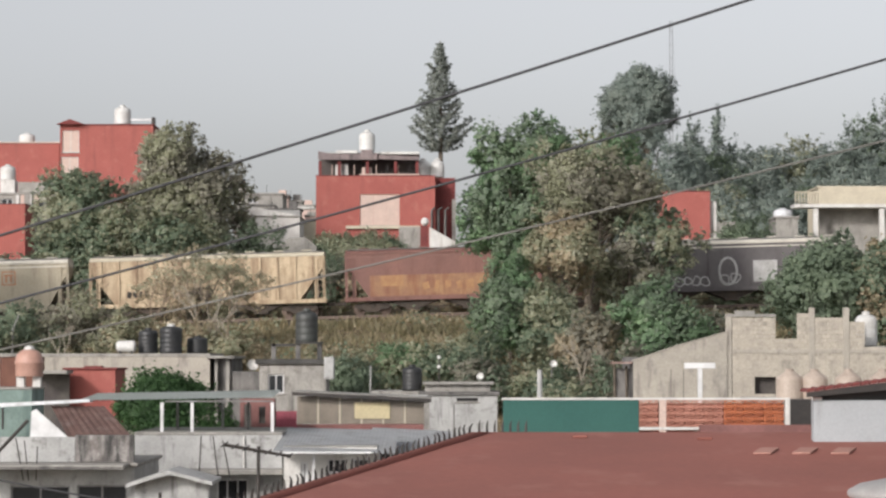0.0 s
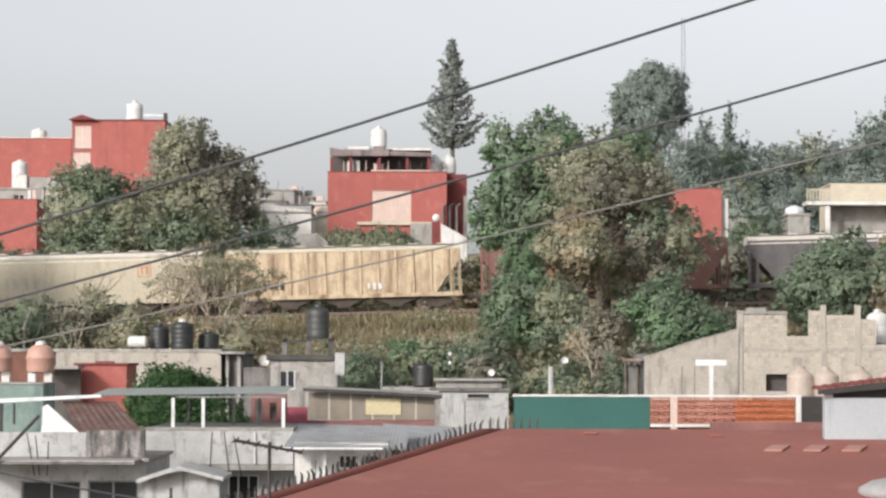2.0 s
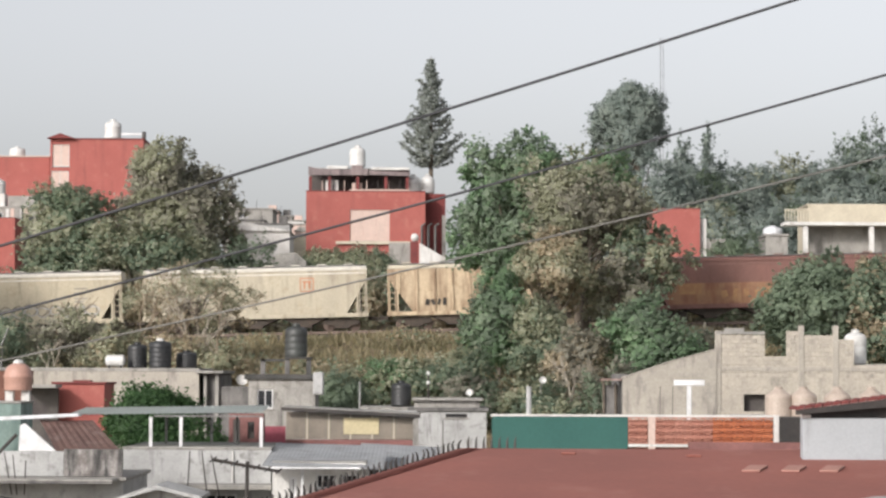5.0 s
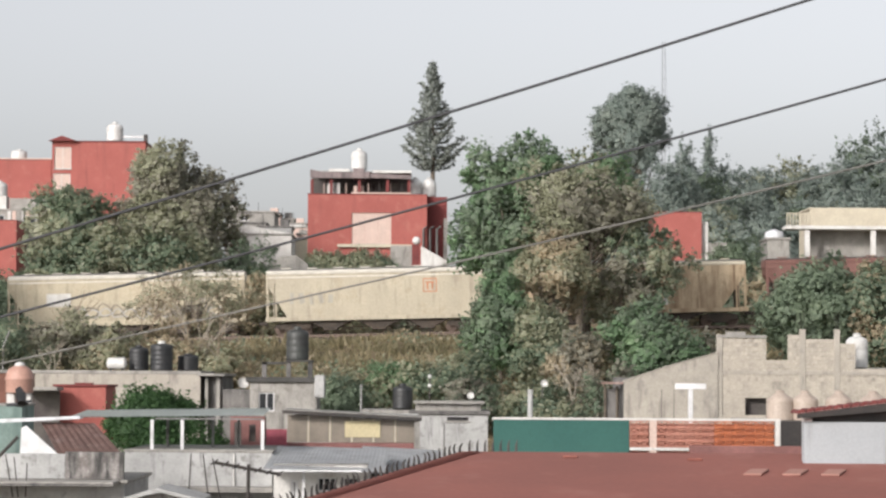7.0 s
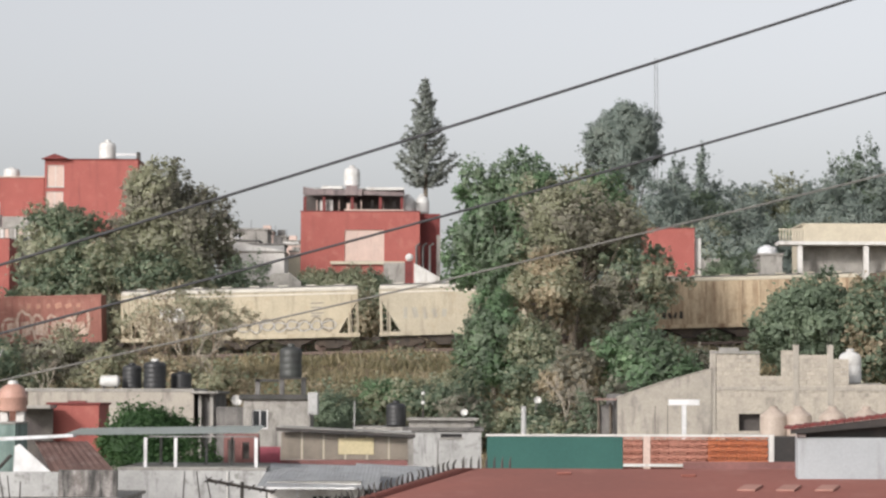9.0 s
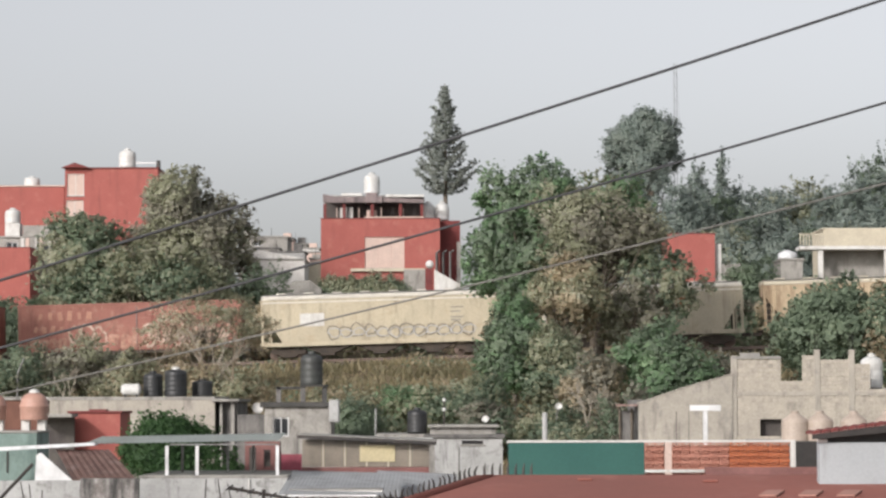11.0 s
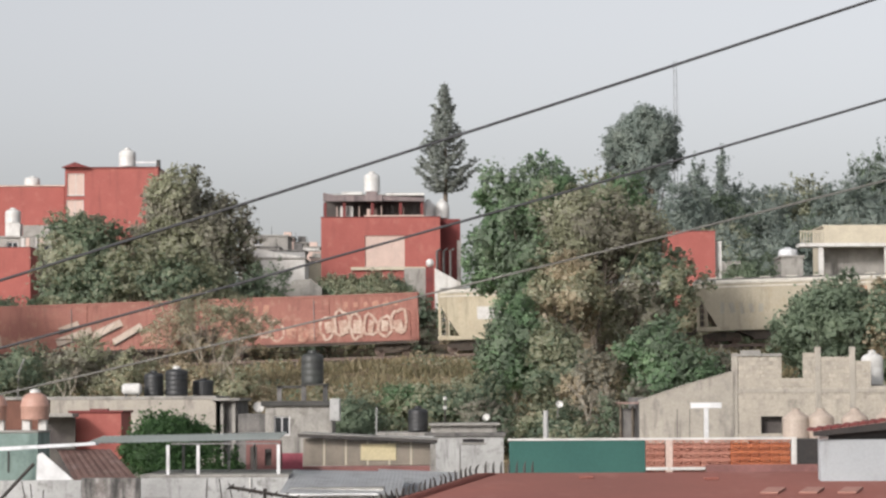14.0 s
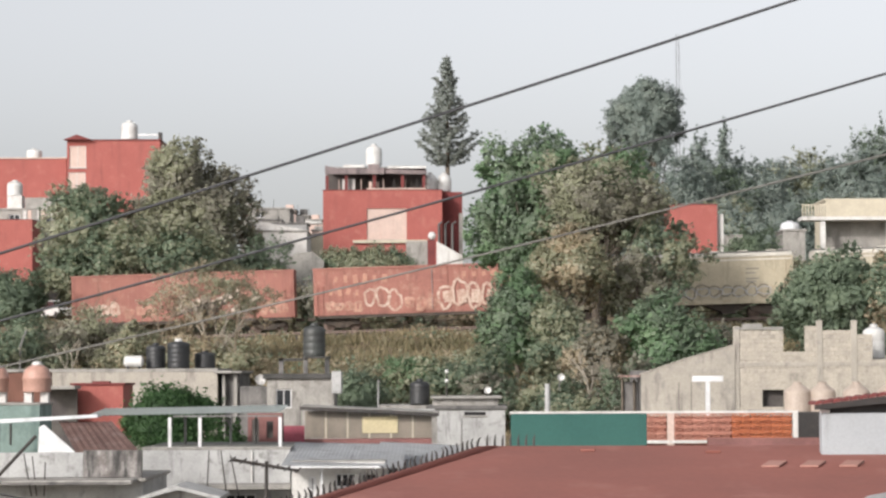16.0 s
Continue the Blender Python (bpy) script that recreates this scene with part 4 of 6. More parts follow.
        part("lid", lathe(bmesh.new(), [(ro * 0.32, 1.19), (ro * 0.33, 1.24), (ro * 0.2, 1.26)], 16), BEIGE, t)
    h = house("low_house", "low flat-roofed house carrying a row of tanks", 13.26, 21.85, 116.5, 124, 4.5, 10.43 - 0.185, GREY_WALL)


build_ruin()


# ---- the houses at the foot of the bank
def build_tank_house():
    d = 142.0
    h = house("tank_house", "flat-roofed cement house with black tanks on top", -20.21, -11.83, d, d + 9, 4.8, 12.22, RENDER_TAN, roof_mat=GREY_WALL, lip=0.03)
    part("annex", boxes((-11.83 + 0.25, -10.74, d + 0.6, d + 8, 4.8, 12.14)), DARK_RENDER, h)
    part("annex_post", boxes((-11.02, -10.85, d + 0.2, d + 0.4, 4.8, 12.11)), CONCRETE, h)
    part("annex_post", boxes((-11.60, -11.46, d + 0.2, d + 0.4, 4.8, 12.11)), CONCRETE, h)
    part("annex_roof", boxes((-12.00, -10.57, d - 0.2, d + 8, 12.14 + 0.003, 12.28), bevel=0.02), CONCRETE, h)
    z = 12.22 + 0.185
    for x, r, hh, y in ((263, 17, 40, 144.2), (303, 19.5, 46, 143.4), (350, 18, 27, 144.6)):
        water_tank((y * (x - 784) / 4946.0, y, z), 0.03 * r, 0.03 * hh, BLACK_PLASTIC, "black plastic water tank on a flat roof", WHITE_PLASTIC if x == 303 else None, dome=0.13, ribs=5)
    t = thing("gas_tank", "white horizontal gas cylinder lying on a flat roof", "gas tank", (-16.22, 143.3, z))
    bm = lathe(bmesh.new(), [(0.05, -0.52), (0.2, -0.49), (0.29, -0.4), (0.3, 0.4), (0.2, 0.49), (0.05, 0.52)], 18)
    bmesh.ops.rotate(bm, verts=bm.verts, matrix=Matrix.Rotation(radians(90), 3, "Y"))
    bmesh.ops.translate(bm, verts=bm.verts, vec=(0, 0, 0.36))
    part("shell", bm, WHITE_PLASTIC, t)
    for x in (-0.3, 0.3):
        part("saddle", boxes((x - 0.04, x + 0.04, -0.2, 0.2, 0, 0.12)), STEEL_DARK, t)


build_tank_house()


def build_tower_house():
    d = 138.0
    x0, x1 = -9.05, -5.75
    h = house("stair_tower", "small grey rooftop room with a black slab roof", x0, x1, d, d + 4, 4.8, 11.86, GREY_WALL, holes=((-8.62, -7.84, 10.42, 11.36),), roof_mat=SLAB_DARK, slab=0.26, lip=0.2)
    z = 11.86 + 0.262
    for k, x in enumerate((485, 528, 566)):
        c = 138.6 * (x - 784) / 4946.0
        part("pillar", boxes((c - 0.12, c + 0.12, d + 0.4, d + 0.65, z, z + 0.75), bevel=0.01), DARK_RENDER, h)
    part("beam", boxes((-8.48, -7.33, d + 0.4, d + 0.65, z + 0.62, z + 0.746)), SLAB_DARK, h)
    part("platform", boxes((-7.31, -5.97, d + 0.2, d + 1.8, z + 0.75 + 0.003, z + 0.75 + 0.09)), SLAB_DARK, h)
    water_tank((-6.77, 139.0, z + 0.75 + 0.095), 0.56, 1.52, material("dark_grey_plastic", (0.055, 0.06, 0.055), (0.04, 0.04, 0.04), rough=0.5), "dark grey water tank raised on a small platform", dome=0.16, ribs=4)
    part("box_tank", boxes((-5.86, -5.36, d - 0.3, d + 0.6, 11.10, 12.22), bevel=0.05), PALE_WALL, h, "pale upright box cistern")
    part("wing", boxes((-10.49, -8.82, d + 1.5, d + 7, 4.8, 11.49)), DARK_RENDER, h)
    dish("satellite_dish", (-9.43, 138.2, 11.33), 0.28, 25)


def dish(name, place, r, turn):
    s = thing(name, "white satellite dish on a short bracket", "satellite dish", place, turn, group="dishes")
    bm = lathe(bmesh.new(), [(0.02, 0.0), (r * 0.5, 0.03), (r, 0.12), (r * 0.99, 0.135), (r * 0.5, 0.05), (0.02, 0.015)], 20)
    bmesh.ops.rotate(bm, verts=bm.verts, matrix=Matrix.Rotation(radians(70), 3, "X"))
    bmesh.ops.translate(bm, verts=bm.verts, vec=(0, 0, 0.45))
    part("reflector", bm, WHITE_PLASTIC, s)
    part("bracket", tube(bmesh.new(), [(0, 0.3, -0.1), (0, 0.25, 0.25), (0, 0.05, 0.45)], [0.025, 0.025, 0.025], 6), STEEL_GREY, s)
    part("feed_arm", tube(bmesh.new(), [(0, 0.0, 0.2), (0, -0.38, 0.4)], [0.012, 0.02], 6), STEEL_GREY, s)
    return s


build_tower_house()


def build_low_houses():
    d = 134.0
    h = house("low_house", "low whitewashed flat-roofed house with stained walls", -1.06, 2.60, d, d + 8, 4.8, 10.37, PALE_WALL, holes=((0.65, 1.68, 10.08, 10.26),), frame_mat=STEEL_DARK, roof_mat=DARK_RENDER, bars=0)
    part("upper_wall", boxes((-0.87, 2.28, d + 1, d + 6, 10.37 + 0.185, 10.89)), GREY_WALL, h)
    part("upper_roof", boxes((-0.98, 2.44, d + 0.7, d + 6.2, 10.89 + 0.003, 11.00)), CONCRETE, h)
    h2 = house("low_house", "grey low house under a flat roof at the bank", -3.41, -1.14, d + 1, d + 8, 4.8, 10.38, GREY_WALL)
    water_tank((-1.51, 136.5, 10.38 + 0.185), 0.49, 1.15, BLACK_PLASTIC, "black plastic water tank on a flat roof", dome=0.15, ribs=5)
    part("stand", boxes((-5.26, -3.36, d + 0.5, d + 6, 4.8, 10.40 - 0.004)), DARK_RENDER, h2)
    p = thing("lamp_post", "thin dark post carrying two white globes", "lamp post", (-0.19, 135.4, 10.89 + 0.1))
    part("pole", tube(bmesh.new(), [(0, 0, -0.2), (0, 0, 1.15)], [0.04, 0.03], 8), STEEL_DARK, p)
    for z in (0.75, 1.2):
        bm = bmesh.new()
        bmesh.ops.create_uvsphere(bm, u_segments=14, v_segments=8, radius=0.1, matrix=Matrix.Translation((0, 0, z)))
        part("globe", bm, WHITE_PLASTIC, p)
    dish("satellite_dish", (1.83, 135.0, 10.89 - 0.1), 0.18, -20)
    dish("satellite_dish", (4.71, 120.0, 11.41), 0.16, 10)
    for x in (655, 735, 802):
        c = 131 * (x - 784) / 4946.0
        solid("wall_pole", tube(bmesh.new(), [(0, 0, 0), (0.03, 0, 7.4 if x == 655 else 5.6)], [0.05, 0.04], 6), PALE_WALL if x == 655 else STEEL_GREY, "thin pale upright pole by a wall", "pole", (c, 131, 4.4), group="wall poles")


build_low_houses()


def build_amber_terrace():
    """A covered roof terrace glazed with amber sheets, under a thin sloping roof."""
    d = 116.0
    t = thing("glazed_terrace", "covered roof terrace with amber sheets and a thin roof", "terrace")
    za, zb = 10.71, 10.43
    x0, x1 = -6.07, -0.68
    prof = [(x0 - 0.15, za + 0.06), (x0 - 0.15, za), (x1 + 0.2, zb), (x1 + 0.2, zb + 0.06)]
    part("roof", prism(bmesh.new(), prof[::-1], d - 0.5, d + 5), CONCRETE, t)
    part("gutter", prism(bmesh.new(), [(x0 - 0.15, za + 0.035), (x1 + 0.2, zb + 0.035), (x1 + 0.2, zb - 0.11), (x0 - 0.15, za - 0.11)], d - 0.56, d - 0.504), STEEL_DARK, t)
    n = 6
    for k in range(n):
        a, b = x0 + (x1 - x0) * k / n, x0 + (x1 - x0) * (k + 1) / n
        za_k = za + (zb - za) * (k + 1) / n
        part("sheet", boxes((a + 0.04, b - 0.04, d, d + 0.02, 9.42, za_k - 0.12)), AMBER, t)
        part("mullion", boxes((b - 0.035, b + 0.035, d - 0.02, d + 0.05, 9.42, za_k - 0.1)), CREAM, t)
    part("corner_post", boxes((x1 - 0.1, x1 + 0.12, d - 0.45, d - 0.25, 8.49, zb - 0.11)), CONCRETE, t)
    part("banner", boxes((-3.66, -2.20, d - 0.05, d - 0.03, 9.63, 10.31)), BANNER, t, "pale yellow printed banner")
    part("low_wall", boxes((x0 - 0.1, x1 - 0.12, d - 0.1, d + 0.12, 8.49, 9.40)), MAROON, t, "dull maroon low wall")
    part("floor", boxes((x0 - 0.1, x1, d + 0.1, d + 5, 8.84 - 0.2, 8.84)), CONCRETE, t)
    part("back", boxes((x0, x1, d + 4.8, d + 5, 8.84, za - 0.15)), PALE_WALL, t)
    part("base", boxes((x0 - 0.1, x1, d + 0.13, d + 4.9, 4.3, 8.84 - 0.204)), GREY_WALL, t)
    part("pink_wall", boxes((-6.97, -6.00, d - 1.2, d - 1.0, 8.96, 9.96)), material("magenta_paint", (0.36, 0.09, 0.12), None), t, "magenta-painted wall")
    part("pink_base", boxes((-6.97, -6.00, d - 0.99, d - 0.2, 4.3, 8.96)), GREY_WALL, t)


build_amber_terrace()


def corrugated(x0, x1, y0, y1, zn, zf, n, amp=0.03, slope_x=0.0):
    bm = bmesh.new()
    k = n * 4
    ra, rb = [], []
    for i in range(k + 1):
        u = i / k
        w = amp * math.sin(u * n * 2 * math.pi)
        ra.append(bm.verts.new((x0 + (x1 - x0) * u, y0, zn + w + slope_x * u)))
        rb.append(bm.verts.new((x0 + (x1 - x0) * u, y1, zf + w + slope_x * u)))
    for i in range(k):
        bm.faces.new((ra[i], ra[i + 1], rb[i + 1], rb[i]))
    bmesh.ops.solidify(bm, geom=bm.faces[:], thickness=0.02)
    return bm


def build_canopy_house():
    """The pale house with a steel canopy on its roof."""
    d = 104.0
    h = house("canopy_house", "pale flat-roofed house with stained parapet", -11.44, -5.97, d, d + 8, 3.8, 9.27, PALE_WALL, holes=((-8.39, -7.23, 6.45, 7.64),), slab=0.1, lip=0.03, bars=2)
    part("eave", boxes((-9.34, -5.87, d - 1.4, d - 0.004, 7.85, 8.04), bevel=0.015), CONCRETE, h)
    part("downpipe", tube(bmesh.new(), [(-7.38, d - 0.08, 8.06), (-7.38, d - 0.08, 9.23)], [0.03, 0.03], 8), WHITE, h)
    c = thing("roof_canopy", "thin grey sheet canopy on white steel posts", "canopy")
    z = 9.27 + 0.1
    bm = corrugated(-13.59, -6.34, d + 0.4, d + 6, 10.54, 10.75, 34, 0.012, 0.12)
    part("sheet_roof", bm, CANOPY_SHEET, c)
    part("edge_beam", boxes((-10.37, -6.34, d + 0.45, d + 0.5, 10.485, 10.54)), STEEL_GREY, c)
    for x in (290, 343, 484):
        p = 105 * (x - 784) / 4946.0
        part("post", boxes((p - 0.06, p + 0.06, d + 0.505, d + 0.62, z, 10.47)), STEEL_WHITE, c)
    for x in (315, 395, 440):
        p = 109 * (x - 784) / 4946.0
        part("post", boxes((p - 0.05, p + 0.05, d + 5, d + 5.1, z, 10.41)), STEEL_GREY, c)
    # the wall behind, under the canopy
    b = thing("roof_room", "dim maroon wall behind the canopy with door openings", "room")
    part("wall", pierced(bmesh.new(), -8.13, -6.75, 112.2, 112.4, 9.06 - 0.6, 10.51, ((-7.97, -7.68, 9.06, 10.28), (-7.38, -7.11, 9.51, 10.19))), MAROON, b)
    part("back", boxes((-8.13, -6.75, 113.2, 113.3, 9.06 - 0.6, 10.51)), INSIDE_SHADE, b)
    part("base", boxes((-8.13, -6.75, 112.45, 113.15, 4, 9.06 - 0.61)), GREY_WALL, b)
    # grey sheet roof towards the red roof and the white house under it
    s = house("white_house", "small white house under a grey sheet roof", -5.68, -2.35, 100.0, 106, 3.7, 8.93, WHITE, holes=((-4.12, -3.44, 8.01, 8.53), (-3.21, -2.61, 8.05, 8.53), (-5.07, -4.81, 7.16, 8.41)), slab=0.05, lip=0.02, bars=2)
    bm = corrugated(-5.98, -1.70, 98.4, 108.0, 8.86, 9.45, 30, 0.005, -0.1)
    part("sheet_roof", bm, ZINC, s, "weathered grey corrugated sheet roof")
    part("gutter", boxes((-5.98, -2.51, 98.25, 98.38, 8.77, 8.84)), STEEL_WHITE, s)
    part("porch_post", boxes((-4.62, -4.52, 99.0, 99.1, 3.7, 8.81)), STEEL_WHITE, s)
    w = thing("lean_roof", "second grey sheet lean-to roof with a dark gable end", "roof")
    part("sheet_roof", corrugated(-2.82, 0.35, 106, 112, 8.58, 9.36, 22, 0.005, -0.15), ZINC, w)
    part("wall", boxes((-2.82, 0.35, 107, 111, 4, 8.42)), DARK_RENDER, w)


build_canopy_house()


def build_gable_house():
    """The pale house with a rust-red tin gable, in front of the canopy."""
    d = 94.0
    h = house("gable_house", "pale two-storey house with mould-black wall panel", -16.04, -10.34, d, d + 8, 3.6, 8.48, PALE_WALL, holes=((-14.50, -12.50, 6.50, 7.84), (-12.28, -10.58, 6.50, 7.86)), frame_mat=STEEL_GREY, roof_mat=GREY_WALL, slab=0.12, lip=0.12, bars=1)
    z = 8.48 + 0.143
    part("balcony_slab", boxes((-16.04, -10.5, d - 1.9, d - 0.125, 8.48 + 0.003, 8.48 + 0.11), bevel=0.015), GREY_WALL, h)
    part("moss_edge", boxes((-16.04, -10.5, d - 1.93, d - 1.905, 8.48 - 0.03, 8.48 + 0.06)), DARK_RENDER, h)
    part("parapet", boxes((-16.04, -12.35, d + 0.1, d + 0.25, z, 9.46), bevel=0.01), PALE_WALL, h)
    part("stained_panel", boxes((-12.35 + 0.004, -10.38, d + 0.1, d + 0.3, z, 9.53), bevel=0.01), STAINED, h, "wall panel blackened by mould")
    g = thing("tin_gable", "rust-red corrugated tin roof with a white gable end", "roof", (0, 0, 0))
    a, b = -13.83, -12.60
    part("gable_end", prism(bmesh.new(), [(-13.91, 9.41), (b, 9.41), (-13.71, 10.39), (-13.87, 10.31)], d + 0.4, d + 0.5), STEEL_WHITE, g)
    bm = bmesh.new()
    n = 34
    near, far = [], []
    for i in range(n + 1):
        u = i / n
        near.append(bm.verts.new((b + (-10.41 - b) * u, d + 0.3, 9.41 + 0.011 * math.sin(i * 1.57))))
        far.append(bm.verts.new((-13.62 + (-11.77 - -13.62) * u, d + 3.4, 10.44 + 0.011 * math.sin(i * 1.57))))
    for i in range(n):
        bm.faces.new((near[i], near[i + 1], far[i + 1], far[i]))
    bmesh.ops.solidify(bm, geom=bm.faces[:], thickness=0.02)
    part("tin_sheet", bm, TIN_RUST, g)
    # small porch gable in front
    p = thing("porch_gable", "small pale porch with a shallow gable roof", "porch")
    dd = 90.0
    part("gable_wall", prism(bmesh.new(), [(-9.90, 3.5), (-7.53, 3.5), (-7.53, 8.08), (-8.77, 8.34), (-9.90, 8.08)], dd, dd + 0.2), PALE_WALL, p)
    for s0, s1 in (((-10.12, 7.97), (-8.77, 8.41)), ((-8.77, 8.41), (-7.35, 8.05))):
        part("roof_board", prism(bmesh.new(), [s0, s1, (s1[0], s1[1] + 0.12), (s0[0], s0[1] + 0.12)], dd - 0.7, dd + 3), PALE_WALL, p)
    part("chimney_pipe", tube(bmesh.new(), [(-8.98, 89, 3.5), (-8.98, 89, 7.84)], [0.05, 0.05], 8), STEEL_DARK, p)
    # rooftop rebars
    for k, (x, y0, y1, dx) in enumerate(((30, 775, 850, -14), (45, 780, 850, -8), (68, 790, 850, 2), (357, 772, 850, 4), (378, 772, 850, -10), (395, 780, 850, -14))):
        yy = 93.2
        zz0, zz1 = 12 - yy * (y1 - 640) / 4946.0, 12 - yy * (y0 - 640) / 4946.0
        bm = tube(bmesh.new(), [(yy * dx / -4946.0, 0, 0), (0, 0, zz1 - zz0)], [0.026, 0.02], 5)
        solid("rebar", bm, STEEL_DARK, "thin dark rod standing on a roof edge", "rebar", (yy * (x - 784) / 4946.0, yy + 0.02 * k, zz0), group="rebars")


build_gable_house()


def dome_tank(place, r, h):
    """A squat terracotta cistern with a belly band, a wide dome and a white cap, on short white legs."""
    t = thing("water_tank", "squat terracotta water tank with a white cap", "water tank", place, group="roof tanks")
    b = part("body", lathe(bmesh.new(), [(r * 0.93, 0), (r * 0.95, 0.04 * h), (r * 0.95, 0.42 * h), (r, 0.45 * h), (r, 0.53 * h), (r * 0.95, 0.56 * h), (r * 0.92, 0.66 * h), (r * 0.83, 0.78 * h), (r * 0.66, 0.88 * h), (r * 0.45, 0.94 * h), (r * 0.36, 0.955 * h)], 28), TERRACOTTA, t)
    b.data.polygons.foreach_set("use_smooth", [True] * len(b.data.polygons))
    part("cap", lathe(bmesh.new(), [(r * 0.36, 0.95 * h), (r * 0.37, h), (r * 0.3, 1.06 * h), (r * 0.12, 1.1 * h)], 18), WHITE_PLASTIC, t)
    for s in (-1, 1):
        part("leg", boxes((s * r * 0.55 - 0.14, s * r * 0.55 + 0.14, -0.2, 0.2, -0.375, -0.004)), WHITE, t)


def build_turquoise():
    d = 100.0
    h = house("turquoise_house", "turquoise-painted rooftop room below water tanks", -17.06, -14.68, d, d + 3, 3.7, 10.99, TURQUOISE, slab=0.08, lip=0.05)
    part("pane_frame", boxes((-15.75, -15.69, d - 0.04, d - 0.004, 9.58, 10.34)), STEEL_DARK, h)
    for px in (53, -22):
        dome_tank((101.2 * (px - 784) / 4946.0, 101.2, 10.99 + 0.46), 0.53, 1.02)
    r = house("red_room", "small red-painted rooftop room with a projecting slab", -17.29, -14.98, 128.0, 132, 4.5, 11.61, RED_WALL, roof_mat=RED_DARK, slab=0.1, lip=0.1)
    part("vent", boxes((-16.54, -15.76, 129, 130, 11.61 + 0.103, 11.79)), RED_DARK, r)
    o = house("orange_house", "low brick-orange house behind the tanks", -26.20, -21.47, 150.0, 156, 5.5, 12.24, material("brown_orange_paint", (0.17, 0.078, 0.056), None))
    k = thing("dark_shelter", "dark open shelter with a thin pale roof", "shelter")
    part("back", boxes((-18.44, -16.97, 127.2, 127.4, 4.5, 11.44)), INSIDE_SHADE, k)
    part("roof", boxes((-18.60, -16.86, 125.5, 127.6, 11.44 + 0.003, 11.59)), GREY_WALL, k)
    g = thing("gutter_beam", "long pale tin edge over a roof terrace", "roof edge")
    part("sheet", prism(bmesh.new(), [(-16.55, 10.35), (-12.24, 10.59), (-12.24, 10.69), (-16.55, 10.49)], 97, 97.9), ZINC, g)
    part("strut", tube(bmesh.new(), [(-15.15, 91.9, 8.43), (-13.66, 92.2, 10.06)], [0.06, 0.06], 8), STEEL_DARK, g)
    part("post", boxes((-15.77, -15.65, 97.1, 97.2, 8.28, 10.37)), STEEL_DARK, g)
    part("post", boxes((-15.24, -15.08, 91.82, 91.97, 3.6, 8.43)), STEEL_DARK, g)


build_turquoise()


def build_antenna():
    a = thing("roof_antenna", "black television aerial on a slim mast", "antenna", (-4.61, 70.0, 3.2))
    top = 9.88 - 3.2
    part("mast", tube(bmesh.new(), [(0, 0, 0), (0, 0, top)], [0.05, 0.045], 8), STEEL_DARK, a)
    b = part("boom", tube(bmesh.new(), [(-0.88, 0, top + 0.04), (0.82, 0, top - 0.25)], [0.045, 0.04], 6), STEEL_DARK, a)
    for k in range(7):
        u = k / 6
        x, z = -0.85 + 1.64 * u, top + 0.04 - 0.28 * u
        part("element", tube(bmesh.new(), [(x - 0.05, -0.45 + 0.03 * k, z - 0.04), (x + 0.05, 0.45 - 0.03 * k, z + 0.05)], [0.022, 0.022], 5), STEEL_DARK, b)


build_antenna()


